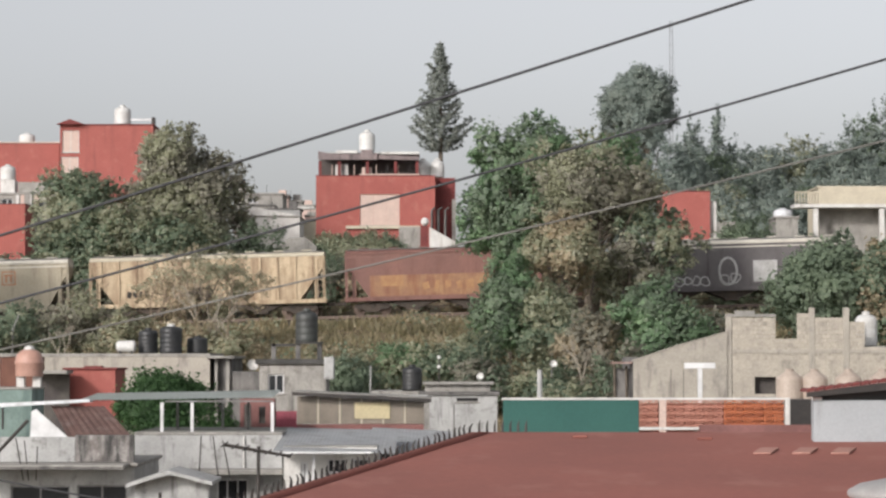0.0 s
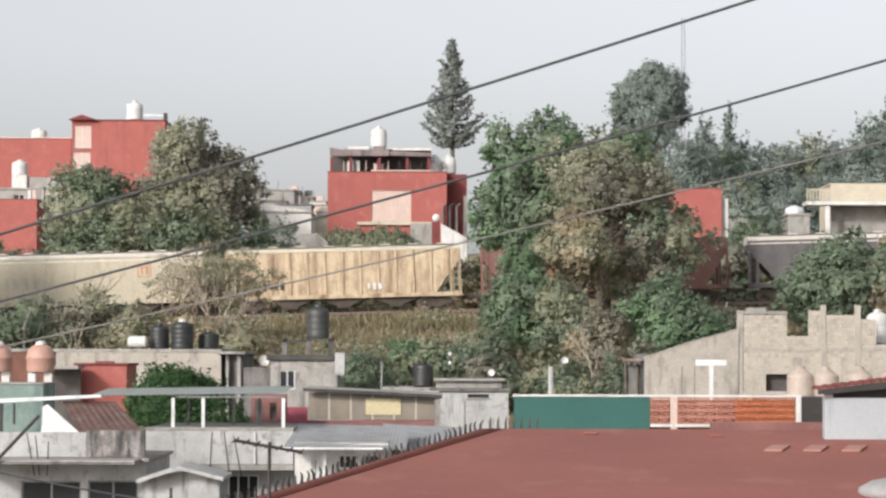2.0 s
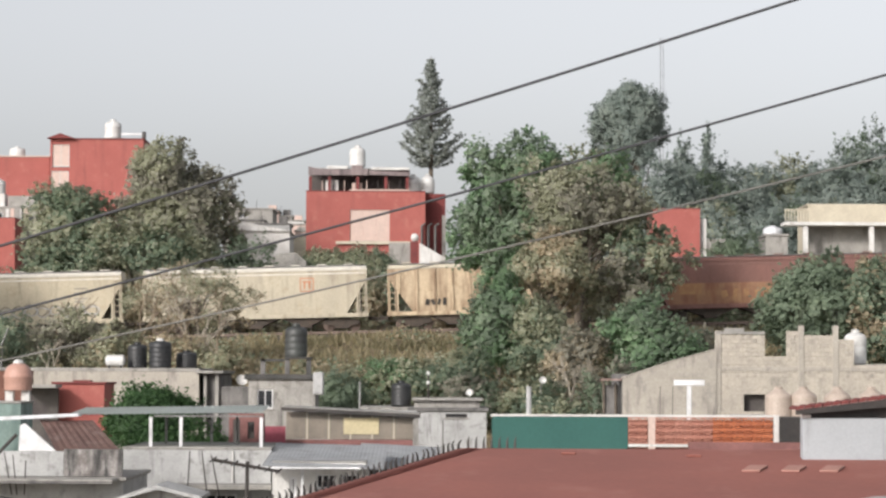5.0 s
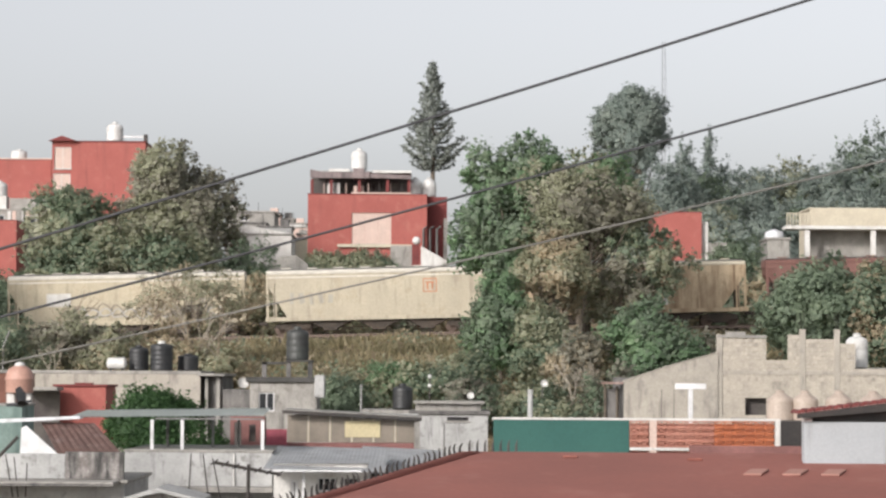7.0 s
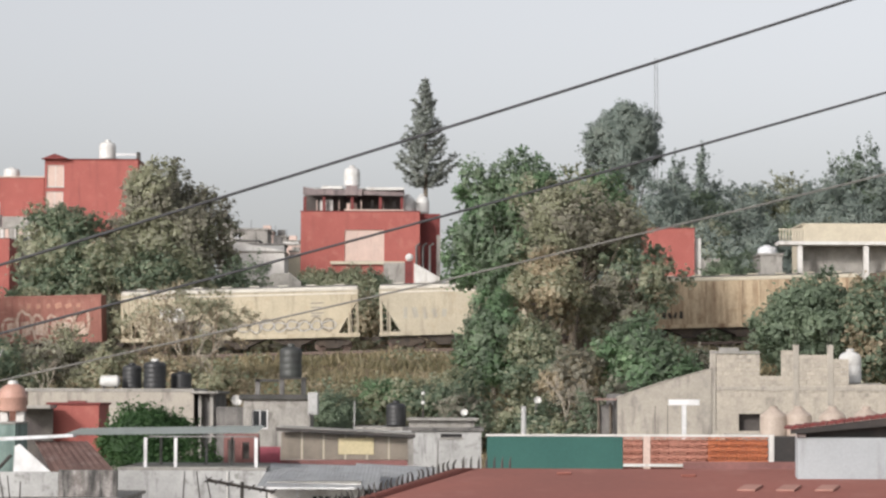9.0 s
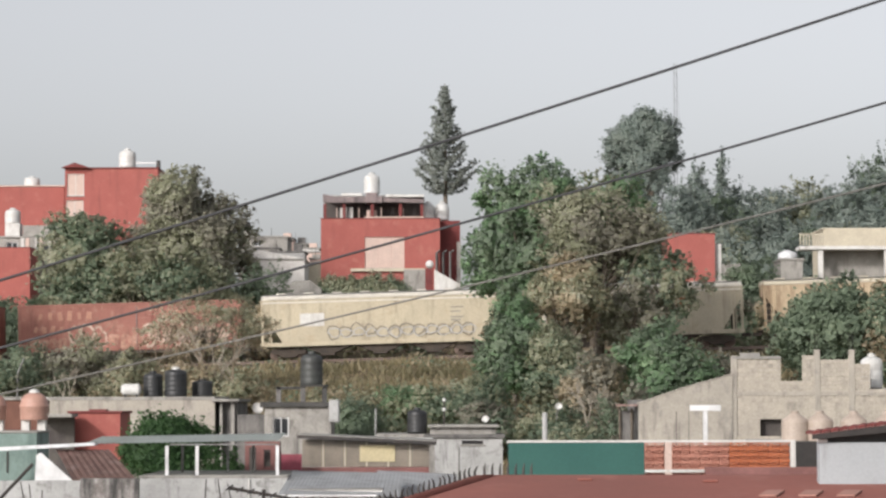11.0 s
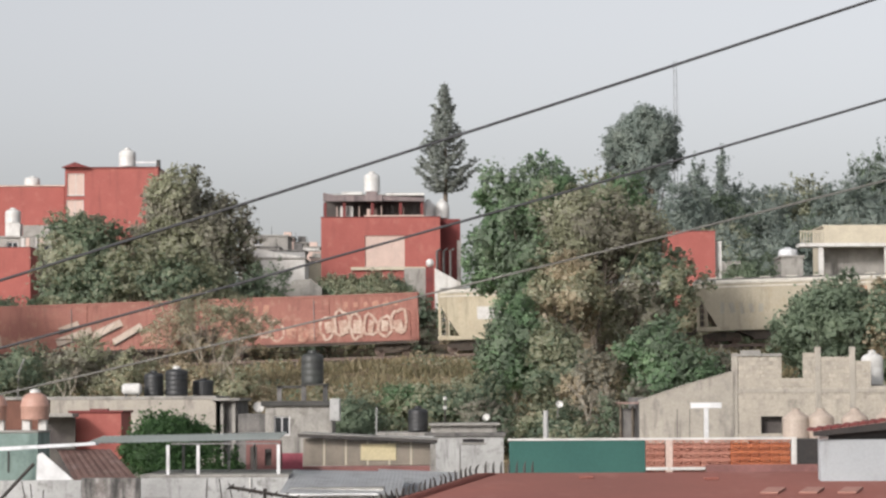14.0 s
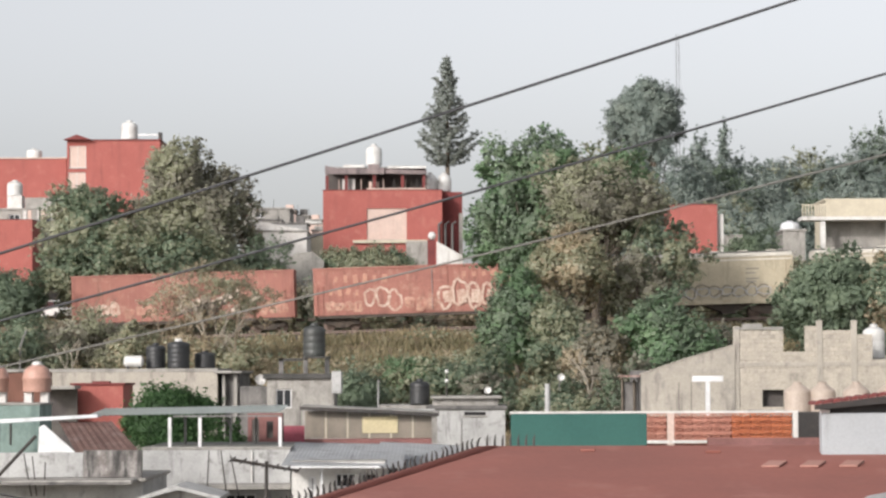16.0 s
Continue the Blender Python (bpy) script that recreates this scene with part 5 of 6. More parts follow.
# ---- the houses on the hill behind the railway
def build_hill_houses():
    # red house with a covered roof terrace
    d = 226.0
    h = house("red_house", "red-painted house with a pale window panel", -10.28, -0.64, d, d + 9, 15, 26.98, RED_WALL, holes=((-6.72, -3.52, 23.00, 25.52),), pane_mat=PINKISH, frame_mat=PINKISH, roof_mat=RED_DARK, slab=0.08, lip=0.04, bars=2)
    # same red house: the shade on this side is put in as darker red
    part("bay_side", boxes((-0.64 + 0.01, 1.01, d + 2.2, d + 9, 15, 26.98)), RED_DARK, h, "red side wall with shade in its colour")
    part("edge_strip", boxes((0.73, 1.05, d + 2.1, d + 2.19, 15, 25.24)), GREY_WALL, h)
    part("ledge", boxes((-7.86, -1.46, d - 0.3, d - 0.004, 22.72, 22.95)), CREAM, h)
    for k, x in enumerate((764, 776, 788)):
        c = d * (x - 784) / 4946.0
        part("pipe", tube(bmesh.new(), [(c, d - 0.2 + 0.05 * k, 22.04), (c, d - 0.2 + 0.05 * k, 24.23), (c + 0.3, d - 0.2, 24.42)], [0.09, 0.09, 0.08], 8), DARK_RENDER, h)
    t = thing("roof_terrace", "covered roof terrace with dark eaves and pale railings", "terrace")
    z = 26.98 + 0.085
    part("roof", boxes((-10.10, -1.92, d - 0.1, d + 6, 28.80, 28.92), bevel=0.03), PALE_WALL, t)
    mauve = material("mauve_sheet", (0.25, 0.20, 0.195), (0.19, 0.155, 0.155), streak=(0.12, 0.10, 0.10), streaks=0.4)
    part("eave", prism(bmesh.new(), [(-10.10, 28.30), (-5.3, 28.30), (-5.3, 28.78), (-9.1, 28.78), (-10.10, 29.0)], d - 0.25, d - 0.104), mauve, t, "mauve-grey sheet eave")
    part("eave", prism(bmesh.new(), [(-5.2, 28.34), (-1.92, 28.25), (-1.92, 28.55), (-5.2, 28.70)], d - 0.25, d - 0.104), mauve, t)
    part("tank_plinth", boxes((-6.62, -5.72, d - 0.3, d + 3.0, 28.3, 29.1)), mauve, t)
    part("roof_edge", boxes((-8.6, -6.9, d - 0.32, d - 0.26, 28.82, 29.05)), WHITE, t)
    part("roof_edge", boxes((-5.0, -1.92, d - 0.32, d - 0.26, 28.74, 28.94)), WHITE, t)
    for k in range(9):
        x = -9.9 + 0.9 * k
        part("rail_post", boxes((x - 0.03, x + 0.03, d + 0.3, d + 0.36, z, z + 0.85)), PINKISH if k % 2 else STEEL_DARK, t)
    for x in (566, 600, 650, 700, 738):
        c = d * (x - 784) / 4946.0
        part("post", boxes((c - 0.12, c + 0.12, d, d + 0.24, z, 28.22)), RED_DARK, t)
    # dark colour puts the terrace's inner shade on this wall
    part("back_wall", boxes((-10.10, -1.92, d + 3, d + 3.2, z, 28.82 - 0.004)), INSIDE_SHADE, t)
    part("box", boxes((-8.73, -7.72, d + 0.6, d + 1.2, z, 27.99 - 0.02)), WHITE, t, "white appliance under the eave")
    part("box", boxes((-6.58, -5.76, d + 0.5, d + 1.0, z, 27.72)), PINKISH, t)
    part("parapet", boxes((-6.76, -1.92, d - 0.05, d + 0.08, z, 27.17)), PINKISH, t)
    water_tank((-6.18, 227.2, 29.105), 0.66, 1.62, WHITE_PLASTIC, "white plastic water tank on the terrace roof")
    for x in (749, 774):
        c = 229 * (x - 784) / 4946.0
        water_tank((c, 229, z), 0.58, 1.5, WHITE_PLASTIC, "white plastic water tank on the red house", dome=0.4)
    # garden wall, porch and white ramp beside it
    g = thing("garden_wall", "pale garden wall with a white sloping end", "wall")
    part("wall", boxes((-3.50, -1.44, 222, 222.3, 14, 22.67)), GREY_WALL, g)
    part("pier", boxes((-1.80, -1.17, 221.7, 222, 14, 22.76)), RED_DARK, g)
    bm = bmesh.new()
    bmesh.ops.create_uvsphere(bm, u_segments=14, v_segments=8, radius=0.33, matrix=Matrix.Translation((-1.44, 221.8, 23.07)))
    part("globe", bm, WHITE, g)
    part("ramp_wall", prism(bmesh.new(), [(-1.07, 14), (0.98, 14), (0.98, 21.46), (-1.07, 22.62)], 221, 221.2), WHITE, g)
    # left: long red building with a taller stair block
    d = 244.0
    h = house("red_house", "long red-painted house with a flat roof", -41.64, -33.55, d, d + 9, 16, 31.05, RED_WALL, roof_mat=PINKISH, slab=0.12)
    h = house("red_house", "tall red-painted house block with a flat roof", -33.36, -25.25, d - 1, d + 9, 16, 32.55, RED_WALL, holes=((-33.16, -31.69, 30.18, 32.10), (-33.26, -31.74, 28.11, 29.79)), pane_mat=PINKISH, frame_mat=WHITE, roof_mat=RED_DARK, slab=0.1, lip=0.1)
    part("bay_roof", prism(bmesh.new(), [(-33.61, 32.60), (-31.15, 32.60), (-32.43, 33.04)], d - 1.6, d - 0.6), RED_DARK, h)
    part("railing", boxes((-27.32, -25.35, d, d + 0.1, 33.04, 33.19)), STEEL_WHITE, h)
    part("end_post", boxes((-25.45, -25.15, d - 0.5, d + 0.2, 32.55 + 0.1, 33.29)), STEEL_DARK, h)
    water_tank((-28.14, 245, 32.79), 0.74, 1.58, WHITE_PLASTIC, "white plastic water tank on a red house")
    part("tank_base", boxes((-28.45, -27.12, d + 0.2, d + 2, 32.55 + 0.1, 32.79 - 0.004)), DARK_RENDER, h)
    water_tank((-36.66, 246, 31.15), 0.70, 0.89, WHITE_PLASTIC, "white plastic water tank on a red house", ribs=1)
    # pale terraces and a red wall in front of them
    d = 232.0
    h = house("terrace_house", "cluttered pale rooftop terrace house", -39.59, -32.32, d, d + 7, 15, 25.83, GREY_WALL, holes=((-36.68, -35.74, 24.18, 25.50), (-34.19, -33.12, 24.28, 25.50)))
    water_tank((-36.32, 233, 27.10), 0.66, 1.22, WHITE_PLASTIC, "pinkish white water tank above a terrace")
    part("tank_room", boxes((-36.87, -35.65, d + 0.4, d + 2, 25.83 + 0.18, 27.10 - 0.004)), WHITE, h)
    part("terrace_wall", boxes((-35.37, -32.08, d + 0.3, d + 0.5, 25.83 + 0.18, 26.91)), GREY_WALL, h)
    rng = random.Random(5)
    for k in range(9):
        x = -35.46 + 0.38 * k
        part("laundry", boxes((x, x + rng.uniform(0.15, 0.35), d - 0.1, d - 0.06, 25.83 - rng.uniform(0.5, 1.0), 25.83)), (WHITE, PINKISH, GREY_WALL)[k % 3], h)
    h = house("red_house", "low red-painted wall block below a terrace", -38.57, -33.81, 226, 231, 15, 24.69, RED_WALL, roof_mat=RED_DARK, slab=0.06, lip=0.03)
    # pale houses between tree and red house, stepping up the hill
    d = 262.0
    h = house("pale_house", "whitewashed hillside house with a sloping parapet", -19.02, -13.45, d, d + 8, 17, 25.49, WHITE, roof_mat=CONCRETE, holes=((-17.80, -17.37, 24.06, 24.80),))
    part("gable", prism(bmesh.new(), [(-19.02, 25.49 + 0.18), (-13.45, 25.49 + 0.18), (-19.02, 26.71)], d + 0.2, d + 0.5), WHITE, h)
    h = house("pale_house", "grey hillside house with flat slabs", -20.52, -15.79, 275, 283, 18, 28.39, GREY_WALL, holes=((-19.13, -18.29, 27.56, 28.11),))
    water_tank((-20.09, 276, 29.12), 0.61, 1.00, BLACK_PLASTIC, "black plastic water tank on a hillside house")
    part("stand", boxes((-20.57, -19.35, 275.2, 277, 28.39 + 0.18, 29.12 - 0.004)), CONCRETE, h)
    h = house("pale_house", "far pale hillside house with slab roof", -16.65, -13.13, 290, 297, 18, 27.70, PINKISH)
    h = house("pale_house", "far pale hillside house under a tin roof", -14.10, -12.57, 280, 286, 17, 26.02, CREAM)
    for k, (px0, px1, top, dd, m) in enumerate(((430, 470, 352, 296, PALE_WALL), (462, 510, 348, 300, PINKISH), (505, 535, 358, 302, GREY_WALL), (440, 485, 366, 270, GREY_WALL), (525, 556, 366, 298, WHITE), (470, 530, 372, 268, PALE_WALL), (540, 562, 384, 285, PINKISH))):
        xa, xb = dd * (px0 - 784) / 4946.0, dd * (px1 - 784) / 4946.0
        zt = 12 + dd * (640 - top) / 4940.0
        hh = house("hill_house", "small crowded flat-roofed house on the hill", xa, xb, dd, dd + 5, 17, zt, m, holes=((xa + 0.6, xa + 1.3, zt - 1.1, zt - 0.4),), roof_mat=(CONCRETE, DARK_RENDER)[k % 2], bars=0)
        part("stair_room", boxes((xb - 1.1, xb - 0.3, dd + 1, dd + 2.5, zt + 0.183, zt + 0.55 + 0.15 * (k % 3))), (GREY_WALL, PINKISH, DARK_RENDER)[k % 3], hh)
        part("aerial", tube(bmesh.new(), [(xa + 0.5, dd + 1, zt + 0.15), (xa + 0.52, dd + 1, zt + 1.3)], [0.03, 0.02], 5), STEEL_DARK, hh)
    solid("shed_roof", prism(bmesh.new(), [(-12.98, 14), (-9.69, 14), (-9.69, 20.81), (-10.56, 21.50), (-11.77, 21.42), (-12.98, 20.64)], 214, 217), GREY_WALL, "grey tin shed beside the railway", "shed")
    # right: red cube house, pale balcony house
    d = 224.0
    h = house("red_house", "small red-painted cube house among trees", 17.62, 21.42, d, d + 6, 15, 25.58, RED_WALL, roof_mat=RED_DARK, slab=0.08, lip=0.03)
    part("white_edge", boxes((21.42 + 0.01, 21.97, d + 0.5, d + 5, 15, 24.85)), WHITE, h)
    part("step_roof", boxes((21.97 + 0.01, 23.9, d + 0.5, d + 5, 15, 23.22)), GREY_WALL, h)
    d = 232.0
    h = house("balcony_house", "cream house with a balcony on white columns", 31.47, 40.15, d + 2, d + 9, 15, 26.53, CREAM, roof_mat=CREAM, slab=0.15)
    part("balcony_slab", boxes((29.13, 40.15, d - 0.6, d + 1.996, 24.75, 25.03)), WHITE, h)
    for x in (1443, 1560):
        c = d * (x - 784) / 4946.0
        part("column", boxes((c - 0.2, c + 0.2, d - 0.4, d, 15, 24.70)), WHITE, h)
    rail = part("balustrade", boxes((29.13, 40.15, d - 0.55, d - 0.45, 25.97, 26.06)), CREAM, h)
    for k in range(44):
        x = 29.18 + 0.25 * k
        part("baluster", boxes((x, x + 0.09, d - 0.54, d - 0.46, 25.08, 25.97 - 0.003)), CREAM, rail)
    part("balcony_wall", boxes((31.4, 40.15, d - 0.62, d - 0.56, 25.04, 26.42), bevel=0.01), CREAM, h, "cream-painted solid balcony front")
    # concrete grey here stands in for the dimness under the balcony
    part("shade_wall", boxes((31.47, 40.15, d + 1.9, d + 1.99, 15, 24.70)), CONCRETE, h)
    water_tank((32.60, 231.2, 17.3), 0.70, 2.6, WHITE_PLASTIC, "white tank under the balcony")
    water_tank((28.10, 231.0, 23.71 + 0.185), 0.8, 0.72, ZINC, "bluish grey tank beside the balcony house", dome=0.5, ribs=1)
    house("low_house", "low grey house beside the balcony house", 27.30, 29.10, 229, 234, 15, 23.71, GREY_WALL)


build_hill_houses()


MAST_GREY = material("galvanised_mast", (0.30, 0.31, 0.33), (0.24, 0.25, 0.265), rough=0.5, metal=0.2)


def build_mast():
    m = thing("radio_mast", "slender grey lattice radio mast on the hill", "mast", (34.31, 420, 15))
    top = 63.23 - 15
    for k in range(3):
        a = 2.09 * k
        part("leg", tube(bmesh.new(), [(0.35 * math.cos(a), 0.35 * math.sin(a), 0), (0.25 * math.cos(a), 0.25 * math.sin(a), top)], [0.06, 0.05], 5), MAST_GREY, m)
    for k in range(24):
        z = top * k / 24
        part("brace", tube(bmesh.new(), [(0.34, 0, z), (-0.17, 0.28, z + top / 48), (-0.17, -0.28, z + top / 36)], [0.03] * 3, 4), MAST_GREY, m)
    part("guy_wire", tube(bmesh.new(), [(0.3, 0, top * 0.97), (1.5, 0, top * 0.4)], [0.02, 0.02], 5), MAST_GREY, m)


build_mast()


def build_own_roof():
    """The flat-roofed house from whose roof the view is taken."""
    h = house("viewing_house", "plain flat-roofed house below the viewpoint", -5, 5, -9, 1.2, 2.0, 10.1, PALE_WALL, slab=0.2)
    part("parapet", boxes((-5, 5, 1.0, 1.2, 10.303, 10.7)), PALE_WALL, h)


build_own_roof()


# ---- plants
def leaf_mesh(name, centres, ways, size, rng, mat, flat=0.6, long=1.6):
    """Many small folded leaves, one island each, at the given places, turned loosely towards the given ways."""
    n = len(centres)
    d = rng.normal(size=(n, 3))
    d[:, 2] *= 0.6
    d /= np.linalg.norm(d, axis=1, keepdims=True)
    up = rng.normal(size=(n, 3)) * (1 - flat) + (ways * 0.7 + np.array([-0.2, -0.4, 0.5])) * flat
    s = np.cross(d, up)
    s /= np.linalg.norm(s, axis=1, keepdims=True) + 1e-9
    nrm = np.cross(s, d)
    wrong = (nrm * ways).sum(1) < 0
    s[wrong] *= -1
    nrm[wrong] *= -1
    sz = (size * rng.uniform(0.6, 1.35, n))[:, None]
    v = np.empty((n, 4, 3))
    v[:, 0] = centres - d * sz * long / 2
    v[:, 1] = centres - s * sz / 2 - nrm * sz * 0.1
    v[:, 2] = centres + d * sz * long / 2
    v[:, 3] = centres + s * sz / 2 - nrm * sz * 0.1
    base = np.arange(n)[:, None] * 4
    tri = np.concatenate([base + [0, 2, 1], base + [0, 3, 2]], axis=1).reshape(-1, 3)
    me = bpy.data.meshes.new(name)
    me.from_pydata(v.reshape(-1, 3).tolist(), [], tri.tolist())
    me.polygons.foreach_set("use_smooth", [True] * len(me.polygons))
    soft = ways * 0.65 + nrm * 0.35 + np.array([0, 0, 0.12])
    soft /= np.linalg.norm(soft, axis=1, keepdims=True) + 1e-9
    me.normals_split_custom_set_from_vertices(np.repeat(soft, 4, axis=0).tolist())
    me.materials.append(mat)
    return me


def crown_points(rng, blobs, density, sprigs=4):
    """Places and outward ways of leaves: sub-clumps over the outer part of ellipsoids (x, y, z, rx, ry, rz), and loose sprigs that stick out of them."""
    out, ways = [], []
    mid = np.mean([b[:3] for b in blobs], axis=0)
    for b in blobs:
        ctr, rad = np.array(b[:3]), np.array(b[3:])
        n = max(3, int(density * (rad[0] * rad[1] * rad[2]) ** (2 / 3) / 17))
        p = rng.normal(size=(n, 3))
        p /= np.linalg.norm(p, axis=1, keepdims=True)
        p *= rng.uniform(0.45, 1.12, (n, 1)) ** 0.7
        k = rng.integers(8, 38, n)
        c = np.repeat(p * rad + ctr, k, axis=0)
        sp = np.repeat(rng.uniform(0.12, 0.34, n), k)[:, None]
        out.append(c + rng.normal(size=c.shape) * sp)
        ways.append(np.repeat(p, k, axis=0))
        for _ in range(sprigs):
            way = rng.normal(size=3) + (ctr - mid) / (np.abs(ctr - mid).max() + 0.1) + np.array([0, 0, 0.5])
            way /= np.linalg.norm(way)
            u = rng.uniform(0.75, 1.0 + rng.uniform(0.25, 0.6), 22)[:, None]
            c = ctr + way * rad * u + np.array([0, 0, -0.25]) * (u - 0.9) ** 2 * rad[2]
            out.append(c + rng.normal(size=c.shape) * 0.1)
            ways.append(np.repeat(way[None], 22, axis=0))
    out, ways = np.concatenate(out), np.concatenate(ways)
    whole = out - mid
    whole = whole / (np.abs(whole).max(axis=0) + 0.1)
    ways = ways * 0.6 + whole * 0.7
    return out, ways / (np.linalg.norm(ways, axis=1, keepdims=True) + 1e-9)


def tree(label, place, w, h, mat, seed, depth=None, crown_from=0.3, blobs=26, leaf=0.26, density=320, trunk_r=0.22, blob_r=0.24, second=None, name="tree", round_top=1.0):
    """A tapered trunk with limbs into each clump, and a ragged crown of leaves. w, h: width and height over all."""
    rng = np.random.default_rng(seed)
    depth = depth or w * 0.8
    t = thing(name, label, "bush" if name == "bush" else "tree", place)
    z0 = h * crown_from
    bl = []
    for k in range(int(blobs * 1.6)):
        p = rng.normal(size=3)
        p /= np.linalg.norm(p)
        p *= rng.uniform(0.4, 0.95)
        r = blob_r * 0.8 * rng.uniform(0.6, 1.3)
        taper = 1 - (0.35 * round_top) * max(0.0, p[2])
        bl.append([p[0] * taper, p[1] * taper, p[2], r * 2])
    bl = np.array(bl)
    lo = [(bl[:, k] - bl[:, 3] * 0.9).min() for k in range(3)]
    hi = [(bl[:, k] + bl[:, 3] * 0.9).max() for k in range(3)]
    size = (w, depth, h - z0)
    base = (-w / 2, -depth / 2, z0)
    bl = [tuple(base[k] + (q[k] - lo[k]) / (hi[k] - lo[k]) * size[k] for k in range(3)) + tuple(q[3] / (hi[k] - lo[k]) * size[k] for k in range(3)) for q in bl]
    bm = bmesh.new()
    top = Vector((0.04 * w * rng.uniform(-1, 1), 0, (h + z0) / 2))
    tube(bm, [(0, 0, -0.5), (0.03 * w * rng.uniform(-1, 1), 0, z0 * 0.6 + 0.1), top * 0.75, top], [trunk_r * 1.3, trunk_r, trunk_r * 0.7, trunk_r * 0.4], 9)
    for q in bl:
        s = top * rng.uniform(0.4, 0.95)
        e = Vector(q[:3])
        m = (s + e) / 2 + Vector((0, 0, -0.05 * h))
        tube(bm, [s, m, e], [trunk_r * 0.4, trunk_r * 0.25, trunk_r * 0.08], 5)
    part("trunk", bm, BARK, t)
    pts, ways = crown_points(rng, bl, density)
    keep = pts[:, 2] > -0.2
    pts, ways = pts[keep], ways[keep]
    if second is None:
        part("crown", leaf_mesh("crown", pts, ways, leaf * 0.76, rng, mat), None, t)
    else:
        side = rng.uniform(size=len(pts)) < 0.2 + 0.6 * (np.sin(pts[:, 0] * 0.9 + seed) + np.sin(pts[:, 2] * 1.3 + seed) > 0.1)
        part("crown", leaf_mesh("crown", pts[side], ways[side], leaf * 0.76, rng, mat), None, t)
        part("crown", leaf_mesh("crown", pts[~side], ways[~side], leaf * 0.76, rng, second), None, t)
    return t


def araucaria(label, place, h, w, seed):
    """A tall narrow conifer: whorls of level branches that turn up at the ends, thinning out at the top."""
    rng = np.random.default_rng(seed)
    t = thing("conifer_tree", label, "tree", place)
    br, pts = tube(bmesh.new(), [(0, 0, -0.5), (0.05, 0, h * 0.6), (0, 0, h)], [0.3, 0.2, 0.03], 8), []
    n = 24
    for k in range(n):
        u = k / (n - 1)
        z = h * (0.57 + 0.41 * u)
        reach = w / 2 * min(1.0, 0.75 + 3 * u) * (1 - u) ** 0.75 * (0.72 + 0.5 * rng.uniform()) + 0.2
        m = 8 if u < 0.8 else 6
        for j in range(m):
            if rng.uniform() < 0.16:
                continue
            a = 6.283 * (j + rng.uniform(-0.3, 0.3)) / m + k
            r = reach * rng.uniform(0.75, 1.12)
            dirx, diry = math.cos(a), math.sin(a)
            p = [(dirx * r * s, diry * r * s, z + r * (-0.16 * math.sin(s * 3.0) + 0.22 * s * s)) for s in (0, 0.35, 0.7, 1.0)]
            tube(br, p, [0.05, 0.04, 0.03, 0.012], 4)
            for s in np.linspace(0.2, 1.05, int(5 + r * 9)):
                c = np.array([dirx * r * s, diry * r * s, z + r * (-0.16 * math.sin(s * 3.0) + 0.22 * s * s) + 0.05])
                pts.append(c + rng.normal(size=(3, 3)) * [0.12, 0.12, 0.08])
    part("trunk", br, BARK, t)
    pts = np.concatenate(pts)
    ways = pts * [1, 1, 0] / (np.linalg.norm(pts[:, :2], axis=1, keepdims=True) + 0.1) + [0, 0, 0.3]
    ways /= np.linalg.norm(ways, axis=1, keepdims=True)
    part("crown", leaf_mesh("crown", pts, ways, 0.17, rng, LEAF_CONIFER, 0.45, 2.0), None, t)
    return t


def bare_tree(label, place, h, seed, bark=None):
    """A leafless sapling: a forking trunk with ever thinner branches."""
    rng = random.Random(seed)
    t = thing("bare_tree", label, "tree", place)
    bm = bmesh.new()

    def grow(p, way, length, r, depth):
        q = p + way * length * 0.5 + Vector((rng.uniform(-0.05, 0.05), rng.uniform(-0.05, 0.05), 0)) * length
        e = p + way * length
        tube(bm, [p, q, e], [r, r * 0.85, r * 0.65], 5)
        if depth:
            for _ in range(rng.choice((2, 3))):
                w = (way + Vector((rng.uniform(-0.75, 0.75), rng.uniform(-0.5, 0.5), rng.uniform(-0.1, 0.45)))).normalized()
                grow(e, w, length * rng.uniform(0.55, 0.8), r * 0.62, depth - 1)

    grow(Vector((0, 0, -0.3)), Vector((rng.uniform(-0.12, 0.12), 0, 1)).normalized(), h * 0.4, 0.085, 4)
    part("trunk", bm, bark or BARK_PALE, t)
    return t


def stand(x, y):
    return (x, y, ground_z(x, y))


